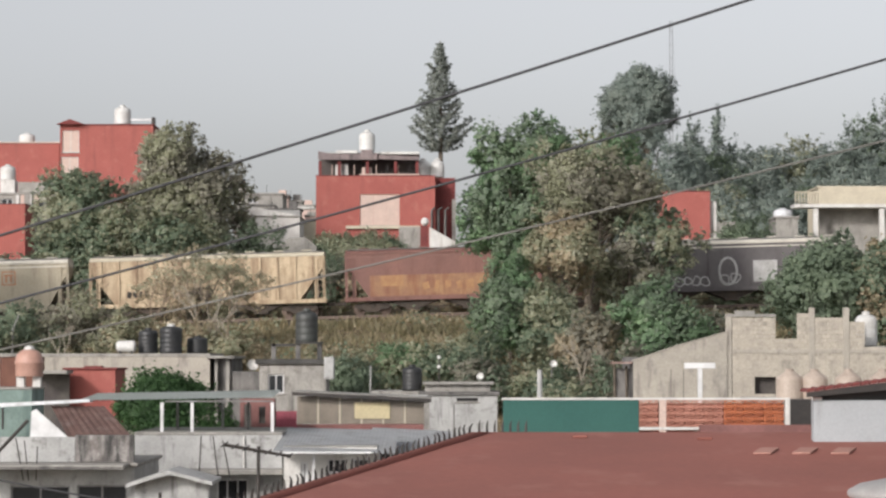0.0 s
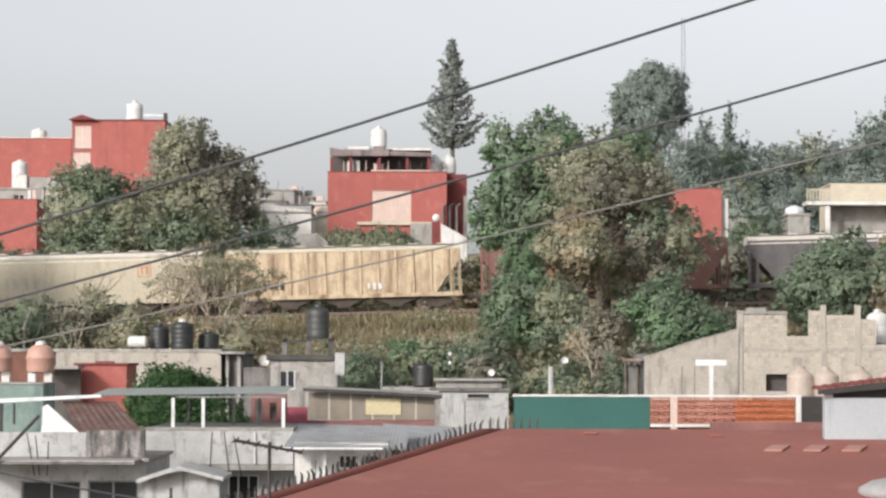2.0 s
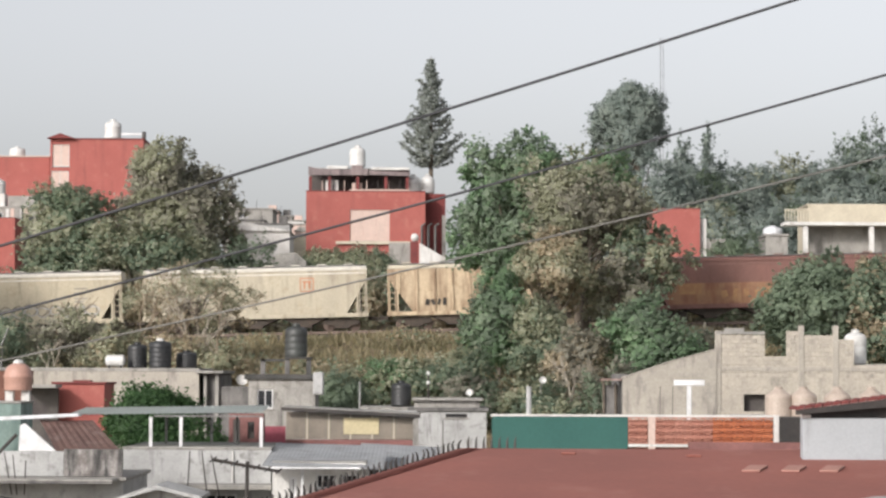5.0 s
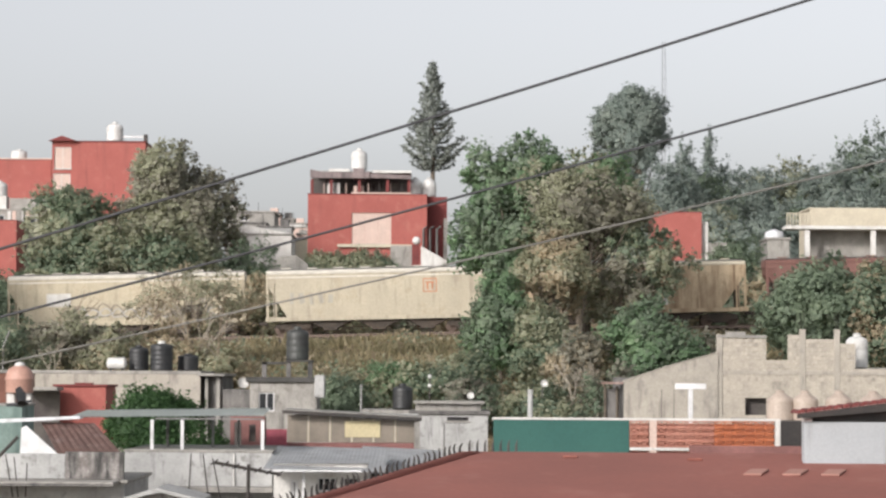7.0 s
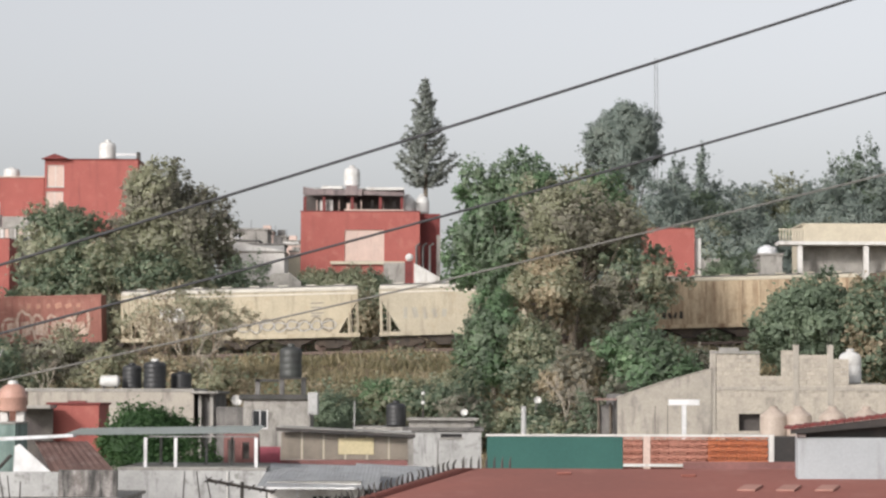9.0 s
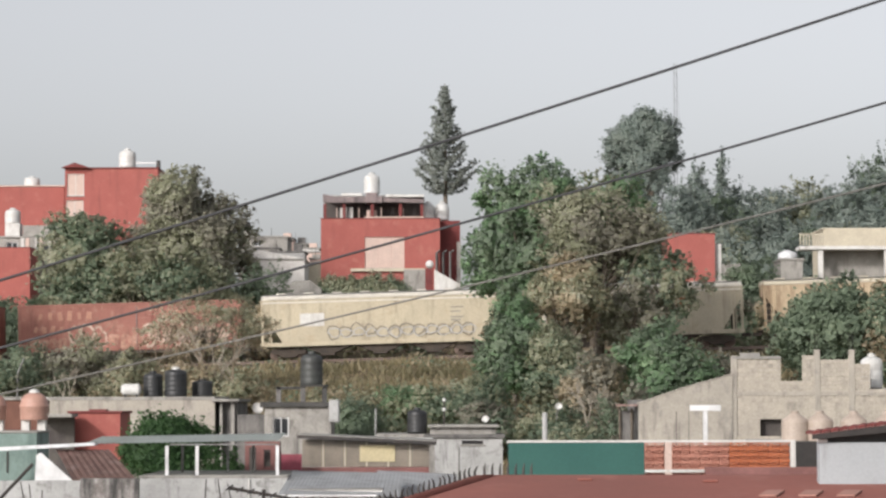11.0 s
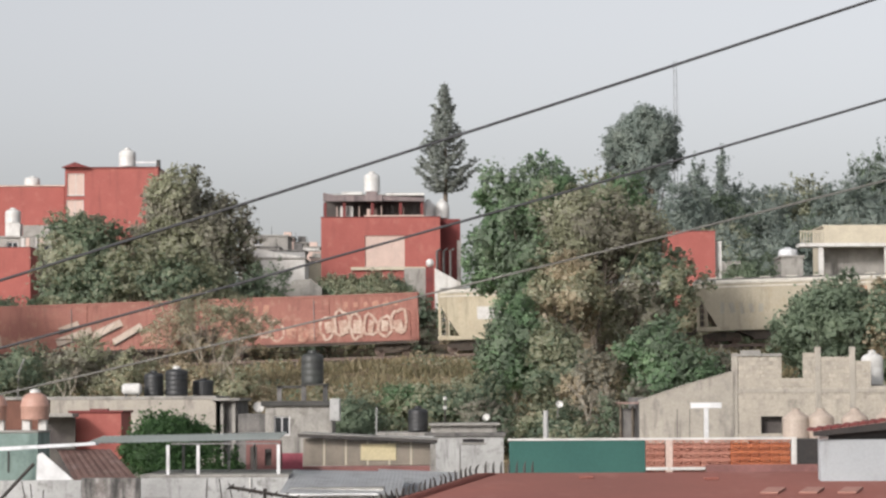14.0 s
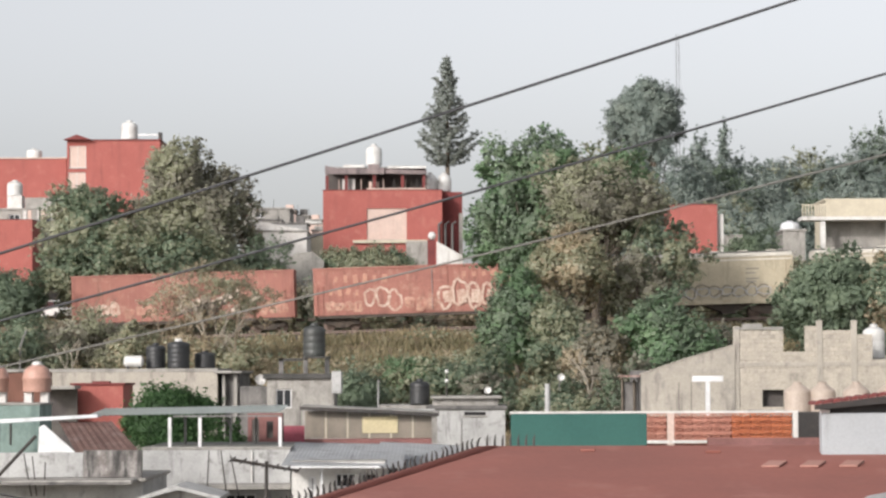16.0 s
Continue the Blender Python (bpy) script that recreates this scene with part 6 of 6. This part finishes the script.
def build_trees():
    # behind the railway
    x = -19.67
    tree("large olive-green broadleaf tree behind the railway", stand(x, 213), 10.19, 29.75 - ground_z(x, 213), LEAF_OLIVE, 3, 8, 0.2, 36, 0.26, 400, 0.3, 0.18, LEAF_GREY, round_top=0.7)
    x = -27.05
    tree("dense green broadleaf tree behind the railway", stand(x, 211.5), 8.53, 26.37 - ground_z(x, 211.5), LEAF_OLIVE, 4, 6, 0.1, 30, 0.25, 400, 0.22, 0.19, LEAF_DEEP)
    x = -22.14
    tree("deep green undergrowth below a larger tree", stand(x, 209), 13.93, 23.61 - ground_z(x, 209), LEAF_DEEP, 44, 4, 0.0, 30, 0.24, 380, 0.15, 0.17, LEAF_OLIVE)
    x = -14.10
    tree("small dark shrub behind the railway", stand(x, 211), 4.07, 22.49 - ground_z(x, 211), LEAF_DEEP, 5, 3, 0.02, 12, 0.22, 420, 0.1, 0.25, name="bush")
    for k, px in enumerate((580, 615, 650, 690)):
        xx = 216 * (px - 784) / 4946.0
        g = ground_z(xx, 216)
        tree("low green hedge shrub before the red house", (xx, 216, g), 3.1, 21.85 - g - 0.12 * (k % 2), LEAF_DEEP, 60 + k, 2, 0.3, 26, 0.17, 760, 0.08, 0.28, LEAF_OLIVE, name="bush")
    x = -33.13
    tree("dark thicket behind the railway", stand(x, 209), 5.49, 20.23 - ground_z(x, 209), LEAF_DEEP, 7, 4, 0.0, 16, 0.22, 400, 0.1, 0.25, name="bush")
    for k, px in enumerate((190, 270, 370, 480, 570, 660, 750, 830, 1120, 1210, 1300, 1390)):
        xx = 208 * (px - 784) / 4946.0
        g = ground_z(xx, 208)
        tree("dark thicket along the back of the railway", (xx, 208, g), 5.2, max(1.2, 12 + 208 * (640 - (472 - 0.028 * px)) / 4940.0 - g), (LEAF_DEEP, LEAF_OLIVE)[k % 2], 110 + k, 3, 0.0, 12, 0.24, 300, 0.08, 0.26, (LEAF_GREY, LEAF_DRY)[k % 2], name="bush")
    araucaria("tall narrow grey-green conifer on the hill", (-0.26, 262, 18.5), 42.14 - 18.5, 5.19, 8)
    x = 21.69
    tree("tall rounded haze-tinted green tree on the hill", (x, 310, 18), 8.64, 44.51 - 18, LEAF_HAZED, 9, 8, 0.62, 34, 0.24, 520, 0.35, 0.2, round_top=-0.35)
    x = 21.29
    tree("thin lower crown of a hill tree", (x, 300, 18), 9.09, 37.18 - 18, LEAF_HAZED, 10, 6, 0.1, 16, 0.3, 220, 0.2, 0.2)
    for k, (px, top, wd, d) in enumerate(((1222, 215, 60, 296), (1268, 200, 42, 298))):
        xx = d * (px - 784) / 4946.0
        zt = 12 + d * (640 - top) / 4940.0
        tree("slim haze-tinted green hill tree with a tufted top", (xx, d, 18), wd * d / 4946.0, zt - 18, LEAF_HAZED, 20 + k, 3, 0.35, 14, 0.28, 240, 0.16, 0.22)
    for k, (px, top, wd, d) in enumerate(((1180, 262, 130, 285), (1260, 262, 120, 290), (1330, 255, 150, 300), (1415, 245, 150, 305), (1485, 250, 120, 300), (1560, 195, 150, 320), (1620, 230, 160, 318), (1290, 330, 110, 262), (1360, 340, 120, 258), (1420, 320, 130, 270), (1530, 290, 150, 275), (1480, 330, 120, 262))):
        xx = d * (px - 784) / 4946.0
        zt = 12 + d * (640 - top) / 4940.0
        tree("haze-tinted green woodland tree on the hill", (xx, d, 17), 1.25 * wd * d / 4946.0, zt - 17, (LEAF_HAZED, LEAF_DEEP, LEAF_HAZED, LEAF_OLIVE)[k % 4], 30 + k, 8, 0.1, 22, 0.28, 260, 0.2, 0.22, LEAF_HAZED, round_top=0.2)
    for k, (px, top, wd) in enumerate(((1240, 275, 190), (1370, 262, 230), (1500, 262, 210), (1640, 222, 220))):
        xx = 335 * (px - 784) / 4946.0
        tree("broad haze-tinted green tree in a dense hilltop wood", (xx, 335, 20), wd * 335 / 4946.0, 12 + 335 * (640 - top) / 4940.0 - 20, LEAF_HAZED, 130 + k, 6, 0.2, 34, 0.3, 120, 0.25, 0.24, round_top=-0.5)
    x = 24.28
    tree("dark low shrub by the cube house", stand(x, 222), 5.38, 23.66 - ground_z(x, 222), LEAF_DEEP, 45, 3, 0, 12, 0.22, 380, 0.1, 0.25, name="bush")
    # in front of the railway
    # unseen tree, added left of the view to shade the wagons there
    x = -38.6
    tree("tall fresh-green tree beside the railway bank", stand(x, 184), 9.0, 25.6 - ground_z(x, 184), LEAF_FRESH, 49, 6, 0.3, 36, 0.25, 260, 0.3, 0.2, LEAF_DEEP)
    x = 5.5
    tree("tall fresh-green tree beside the railway bank", stand(x, 184), 8.9, 28.0 - ground_z(x, 184), LEAF_FRESH, 50, 6, 0.32, 46, 0.25, 500, 0.3, 0.18, LEAF_DEEP, round_top=0.2)
    x = 9.66
    tree("olive-topped tree beside the railway bank", stand(x, 184), 7.06, 27.18 - ground_z(x, 184), LEAF_OLIVE, 59, 5, 0.45, 26, 0.25, 420, 0.26, 0.19, LEAF_FRESH)
    x = 9.85
    tree("broad grey-brown leafed tree on the railway bank", stand(x, 181), 8.70, 25.98 - ground_z(x, 181), LEAF_GREY, 51, 5, 0.56, 28, 0.21, 330, 0.26, 0.18, LEAF_OLIVE)
    x = 7.33
    tree("tall dry brown creeper-covered tree on the bank", stand(x, 176), 5.51, 21.31 - ground_z(x, 176), LEAF_DRY, 52, 4, 0.42, 30, 0.21, 400, 0.2, 0.18, LEAF_OLIVE)
    x = 4.08
    tree("deep green tree low on the bank", stand(x, 174), 4.57, 18.50 - ground_z(x, 174), LEAF_DEEP, 53, 4, 0.05, 26, 0.22, 420, 0.15, 0.2, LEAF_FRESH)
    x = 6.99
    tree("grey-green tangled tree low on the bank", stand(x, 172), 4.52, 16.68 - ground_z(x, 172), LEAF_OLIVE, 65, 4, 0.0, 24, 0.2, 400, 0.12, 0.2, LEAF_DEEP)
    x = 12.8
    tree("fresh deep-green bushy tree on the bank", stand(x, 166), 6.40, 17.09 - ground_z(x, 166), LEAF_FRESH, 54, 4, 0.0, 30, 0.22, 450, 0.15, 0.19, LEAF_DEEP)
    x = 8.66
    tree("dry brown thicket at the foot of the bank", stand(x, 166), 4.19, 14.84 - ground_z(x, 166), LEAF_DRY, 55, 3, 0.0, 20, 0.2, 340, 0.1, 0.2, LEAF_GREY, name="bush")
    x = 13.87
    tree("thin olive tree with gaps on the bank", stand(x, 180), 6.00, 21.74 - ground_z(x, 180), LEAF_OLIVE, 56, 4, 0.5, 22, 0.22, 120, 0.14, 0.15, LEAF_DEEP)
    x = 11.80
    tree("pale flowering straggly tree on the bank", stand(x, 179), 3.98, 19.95 - ground_z(x, 179), LEAF_OLIVE, 66, 3, 0.35, 16, 0.2, 230, 0.12, 0.17, LEAF_GREY)
    x = -4.69
    tree("dark green bush behind the glazed terrace", (x, 146, ground_z(x, 146)), 2.21, 12.05 - ground_z(x, 146), LEAF_DEEP, 67, 2.5, 0.4, 16, 0.17, 480, 0.1, 0.22, name="bush")
    x = 24.4
    tree("dense dark green tree before the railway", stand(x, 178), 7.73, 20.09 - ground_z(x, 178), LEAF_DEEP, 57, 6, 0.0, 32, 0.24, 480, 0.2, 0.2)
    x = 28.29
    tree("dense dark green tree with dry tips", stand(x, 178), 5.39, 19.73 - ground_z(x, 178), LEAF_DEEP, 58, 5, 0.0, 24, 0.24, 420, 0.2, 0.22, LEAF_DRY)
    x = -15.26
    tree("thin bare-branched brown tree on the bank", stand(x, 178), 8.99, 19.19 - ground_z(x, 178), LEAF_DRY, 60, 5, 0.35, 34, 0.14, 42, 0.13, 0.14, LEAF_OLIVE)
    for k, (px, top, wd, d, a, b) in enumerate(((150, 522, 170, 172, LEAF_OLIVE, LEAF_GREY), (60, 540, 130, 168, LEAF_DEEP, LEAF_OLIVE), (235, 548, 150, 169, LEAF_OLIVE, LEAF_DRY), (20, 545, 100, 171, LEAF_OLIVE, LEAF_DEEP), (330, 575, 150, 167, LEAF_OLIVE, LEAF_DRY), (430, 590, 130, 166, LEAF_DRY, LEAF_OLIVE), (640, 625, 110, 162, LEAF_DEEP, LEAF_OLIVE), (700, 610, 130, 166, LEAF_OLIVE, LEAF_FRESH), (770, 615, 140, 165, LEAF_OLIVE, LEAF_DEEP), (840, 590, 120, 168, LEAF_OLIVE, LEAF_DEEP), (590, 615, 90, 164, LEAF_OLIVE, LEAF_DRY), (860, 640, 110, 160, LEAF_DEEP, LEAF_GREY), (960, 640, 110, 160, LEAF_DEEP, LEAF_OLIVE), (1100, 610, 110, 158, LEAF_GREY, LEAF_DEEP), (-20, 560, 120, 166, LEAF_DEEP, LEAF_OLIVE), (1010, 680, 130, 150, LEAF_OLIVE, LEAF_DEEP), (1270, 560, 110, 170, LEAF_DEEP, LEAF_GREY))):
        xx = d * (px - 784) / 4946.0
        zt = 12 + d * (640 - top) / 4940.0
        g = ground_z(xx, d)
        tree("tangled shrub on the railway bank", (xx, d, g), wd * d / 4946.0, max(0.8, zt - g), a, 70 + k, 3, 0.0, 14, 0.19, 330, 0.07, 0.25, b, name="bush")
    # garden bush among the roofs
    tree("bright green bush rising above the roofs", (-11.95, 120, 5), 4.0, 11.42 - 5, LEAF_GARDEN, 95, 3, 0.62, 34, 0.15, 800, 0.1, 0.24)
    tree("dark green bush under the canopy", (-10.69, 114.5, 4.5), 5.07, 10.34 - 4.5, LEAF_GARDEN, 96, 2.5, 0.4, 20, 0.15, 600, 0.1, 0.24)

    bare_tree("pale bare-branched sapling on the bank", stand(-13.99, 168), 16.74 - ground_z(-13.99, 168), 201)
    for k, (xx, top) in enumerate(((-18.4, 18.6), (-16.9, 19.0), (-15.6, 18.9), (-13.4, 18.3), (-23.6, 17.2))):
        bare_tree("brown twiggy bare tree on the railway bank", stand(xx, 177.0), top - ground_z(xx, 177.0), 210 + k, BARK_BROWN)
    bare_tree("pale bare-branched sapling on the bank", stand(-12.63, 167), 14.69 - ground_z(-12.63, 167), 202)
    bare_tree("pale bare-branched sapling on the bank", stand(-21.98, 165), 14.66 - ground_z(-21.98, 165), 203)
    bare_tree("pale bare-branched sapling among dry thicket", stand(8.11, 163), 13.31 - ground_z(8.11, 163), 204)
    bare_tree("pale bare-branched sapling among dry thicket", stand(9.53, 162), 12.97 - ground_z(9.53, 162), 205)
    rng = random.Random(9)
    for k in range(7):
        x, y = 8.17 + rng.uniform(-1.6, 1.4), 152 + rng.uniform(-2, 3)
        bm = tube(bmesh.new(), [(-1.1, 0, 0), (0, 0.1, 0.35), (1.2, 0.05, 0.75 + rng.uniform(-0.3, 0.4))], [0.05, 0.04, 0.02], 6)
        solid("fallen_branch", bm, BARK_PALE, "dry pale fallen branch on the bank", "branch", (x, y, ground_z(x, y) + rng.uniform(0.9, 1.6)), group="fallen branches")


build_trees()


def build_grass():
    """Dry grass and weeds over the railway bank: many bent blades in tufts."""
    rng = np.random.default_rng(12)
    n = 36000
    x = rng.uniform(-42, 40, n)
    y = 156 + 39 * rng.uniform(0, 1, n) ** 0.8
    z = np.array([ground_z(a, b) for a, b in zip(x, y)])
    h = rng.uniform(0.2, 0.6, n) * (1 + 0.6 * np.sin(x * 0.7) * np.sin(y * 0.9))
    a = rng.uniform(0, 6.283, n)
    wd = rng.uniform(0.05, 0.13, n)
    side = np.stack([np.cos(a) * wd, np.sin(a) * wd, np.zeros(n)], 1)
    lean = np.stack([np.cos(a * 3) * h * 0.4, np.sin(a * 3) * h * 0.4, h], 1)
    p = np.stack([x, y, z - 0.05], 1)
    v = np.stack([p - side, p + side, p + lean * 0.6 + side * 0.7, p + lean], 1)
    base = np.arange(n)[:, None] * 4
    tri = np.concatenate([base + [0, 1, 2], base + [0, 2, 3]], 1).reshape(-1, 3)
    me = bpy.data.meshes.new("grass")
    me.from_pydata(v.reshape(-1, 3).tolist(), [], tri.tolist())
    me.materials.append(GRASS)
    tagged(new("grass", me), "dry yellow-brown grass over the railway bank", "grass", kind="stuff")


build_grass()


def build_weeds():
    """Low weeds in patches among the grass."""
    rng = np.random.default_rng(14)
    n = 2600
    x, y = rng.uniform(-42, 40, n), rng.uniform(157, 193, n)
    keep = np.sin(x * 0.45 + 1) + np.sin(y * 0.5) + np.sin(x * 0.21 + y * 0.3) + rng.normal(size=n) * 0.5 - 0.045 * (y - 172) > 0.1
    c = np.array([(a, b, ground_z(a, b) + 0.25) for a, b in zip(x[keep], y[keep])])
    for mat, pick in ((LEAF_OLIVE, 0), (LEAF_DEEP, 1), (LEAF_DRY, 2)):
        p = np.repeat(c[pick::3], 16, axis=0)
        p = p + rng.normal(size=p.shape) * [0.4, 0.4, 0.28]
        tagged(new("weeds", leaf_mesh("weeds", p, np.tile([0.0, -0.5, 0.866], (len(p), 1)), 0.17, rng, mat)), "low weeds scattered over the railway bank", "weeds", kind="stuff")


build_weeds()


def parked_car(place, turn):
    """A small white hatchback: body, cabin glass, wheels, lamps."""
    k = thing("parked_car", "white parked hatchback behind the railway", "car", place, turn)
    part("body", prism(bmesh.new(), [(-1.9, 0.3), (1.9, 0.3), (1.95, 0.65), (1.75, 0.85), (0.9, 0.95), (-1.8, 0.98), (-1.95, 0.6)], -0.8, 0.8), WHITE_PLASTIC, k)
    part("cabin", prism(bmesh.new(), [(-1.75, 0.985), (0.85, 0.955), (0.3, 1.42), (-1.3, 1.45)], -0.68, 0.68), GLASS, k)
    part("roof", prism(bmesh.new(), [(-1.35, 1.455), (0.35, 1.425), (0.25, 1.5), (-1.2, 1.52)], -0.66, 0.66), WHITE_PLASTIC, k)
    for x in (-1.2, 1.25):
        for y in (-0.74, 0.74):
            bm = lathe(bmesh.new(), [(0.1, -0.1), (0.28, -0.1), (0.3, -0.06), (0.3, 0.06), (0.28, 0.1), (0.1, 0.1)], 16)
            bmesh.ops.rotate(bm, verts=bm.verts, matrix=Matrix.Rotation(radians(90), 3, "X"))
            bmesh.ops.translate(bm, verts=bm.verts, vec=(x, y, 0.3))
            part("wheel", bm, BLACK_PLASTIC, k)
    for y in (-0.6, 0.6):
        part("headlight", boxes((1.9, 1.97, y - 0.15, y + 0.15, 0.6, 0.75)), GLASS, k)


parked_car((-31.34, 224, ground_z(-31.34, 224)), -60)


# ---- overhead cables and poles near the viewer
def cable(d, p0, p1, sag, r, label, mat=CABLE):
    """A hanging wire between two far-apart points (x, z) in the upright plane at distance d."""
    bm = bmesh.new()
    n = 24
    pts = []
    for k in range(n + 1):
        u = k / n
        pts.append((p0[0] + (p1[0] - p0[0]) * u, d, p0[1] + (p1[1] - p0[1]) * u - sag * 4 * u * (1 - u)))
    tube(bm, pts, [r] * (n + 1), 8)
    solid("overhead_cable", bm, mat, label, "cable", group="cables", smooth=True)


def build_cables():
    cable(20.0, (-4.38, 12.53), (4.51, 15.35), 0.029, 0.0105, "thick black overhead utility cable")
    cable(24.0, (-5.26, 12.12), (5.42, 15.07), 0.053, 0.011, "black overhead cable crossing the view")
    cable(28.0, (-6.14, 11.74), (6.32, 14.69), 0.062, 0.0095, "thin weathered grey overhead utility cable", CABLE_PALE)
    cable(60.0, (-10.6, 9.70), (-4.0, 8.62), 0.10, 0.02, "thin black service wire over the near roofs")


build_cables()


def build_bank_pole():
    p = thing("bank_pole", "slim bent grey steel pole on the bank", "pole", (-25.42, 165, ground_z(-25.42, 165)))
    top = 13.82 - ground_z(-25.42, 165)
    part("pole", tube(bmesh.new(), [(0, 0, -0.3), (0.05, 0, top), (0.42, 0, top + 0.95)], [0.07, 0.05, 0.04], 8), STEEL_GREY, p)


build_bank_pole()


FEATHER = material("dark_feathers", (0.03, 0.03, 0.034), (0.06, 0.06, 0.065), rough=0.6)


def bird(label, size=1.35, pied=False):
    """A dark bird in flight, nose along +x: body, tail and two wings that beat."""
    k = thing("bird", label, "bird", group="birds")
    bm = bmesh.new()
    tube(bm, [(-0.17, 0, 0), (-0.08, 0, -0.005), (0.02, 0, -0.01), (0.1, 0, 0.005), (0.14, 0, 0.03), (0.18, 0, 0.03), (0.21, 0, 0.02)], [0.02, 0.05, 0.065, 0.05, 0.032, 0.028, 0.005], 10)
    part("body", bm, FEATHER, k)
    part("tail", prism(bmesh.new(), [(-0.3, 0.01), (-0.15, -0.005), (-0.15, 0.015), (-0.3, 0.02)], -0.05, 0.05), FEATHER, k)
    if pied:
        bm = tube(bmesh.new(), [(-0.06, 0, -0.02), (0.02, 0, -0.03), (0.09, 0, -0.015)], [0.045, 0.062, 0.045], 10)
        part("belly", bm, WHITE_PLASTIC, k, "white belly feathers")
    wings = []
    for s in (-1, 1):
        bm = bmesh.new()
        v = [bm.verts.new(p) for p in ((0.1, 0, 0), (0.12, 0.16 * s, 0.01), (0.02, 0.34 * s, 0.0), (-0.08, 0.3 * s, 0), (-0.09, 0.14 * s, 0), (-0.08, 0, 0))]
        bm.faces.new(v if s > 0 else v[::-1])
        bmesh.ops.solidify(bm, geom=bm.faces[:], thickness=0.012)
        w = part("wing", bm, FEATHER, k)
        w.matrix_basis = pose(0, 0.04 * s, 0.02)
        wings.append((w, s))
    for ob in k.children:
        ob.data.transform(Matrix.Scale(size, 4))
    return k, wings


BIRD_HIGH = bird("dark pigeon flying past with beating wings")
BIRD_EARLY = bird("black bird with a white belly rising from a roof", 1.6, True)
BIRD_LOW = bird("black bird with a white belly flying over roofs", 1.6, True)


# ---- movement
# flight of the three birds: seconds, place
FLIGHT_HIGH = [(0.0, -139.90, 76.00, 12.18), (6.4, -22.18, 76.00, 11.33), (7.4, -3.79, 76.00, 11.18), (7.5, -1.95, 76.00, 11.05), (7.7, 1.36, 76.00, 11.27), (7.8, 2.79, 76.00, 11.57), (7.9, 4.32, 76.00, 11.74), (8.0, 5.58, 76.00, 12.14), (8.2, 8.67, 76.00, 12.95), (8.4, 10.63, 76.00, 13.95), (9.4, 23.26, 76.00, 18.46), (16.0, 106.61, 76.00, 31.11)]
FLIGHT_EARLY = [(0.0, -50.0, 88.0, 4.5), (2.4, -8.0, 88.0, 6.5), (3.1, 4.0, 88.0, 8.3), (3.3, 7.5, 88.0, 9.15), (3.4, 9.28, 88.0, 9.84), (3.5, 11.07, 88.0, 10.4), (3.6, 12.84, 88.0, 11.35), (4.6, 30.5, 88.0, 18.0), (16.0, 154.0, 88.0, 38.0)]
FLIGHT_LOW = [(0.0, -92.0, 88.0, 4.5), (7.2, -8.5, 88.0, 6.0), (8.1, 4.55, 88.0, 9.25), (8.2, 5.63, 88.0, 9.88), (8.4, 7.76, 88.0, 11.02), (8.6, 10.42, 88.0, 12.05), (8.8, 12.70, 88.0, 13.29), (9.8, 25.0, 88.0, 19.0), (16.0, 101.6, 88.0, 33.8)]


def run_of(t):
    """Metres the train has rolled after t seconds; it slows a little."""
    return 0.15 + 4.386 * t - 0.01 * t * t


def motions():
    tilt = -math.degrees(math.atan(GRADE))
    times = [0.5 * k for k in range(33)]
    for w, x0 in WAGONS:
        walk(w, [(t, pose(x0 + run_of(t), TRACK_Y, rail_z(x0 + run_of(t)), 0, tilt, 0)) for t in times])

    ticks = [0.1 * k for k in range(161)]
    for ax, x in WHEELSETS:
        walk(ax, [(t, pose(x, 0, 0.42, 0, math.degrees(run_of(t) / 0.42), 0)) for t in ticks])
    for (k, wings), flight, first, last in ((BIRD_EARLY, FLIGHT_EARLY, 3.0, 4.4), (BIRD_HIGH, FLIGHT_HIGH, 6.9, 9.0), (BIRD_LOW, FLIGHT_LOW, 7.7, 9.4)):
        walk(k, [(t, pose(x, y, z, 32, -8, 8)) for t, x, y, z in flight])
        beats = [first + 0.1 * i for i in range(int((last - first) * 10) + 1)]
        for w, s in wings:
            walk(w, [(0.0, pose(0, 0.04 * s, 0.02))] + [(t, pose(0, 0.04 * s, 0.02, s * (42 if i % 2 else -40))) for i, t in enumerate(beats)] + [(16.0, pose(0, 0.04 * s, 0.02))])


motions()
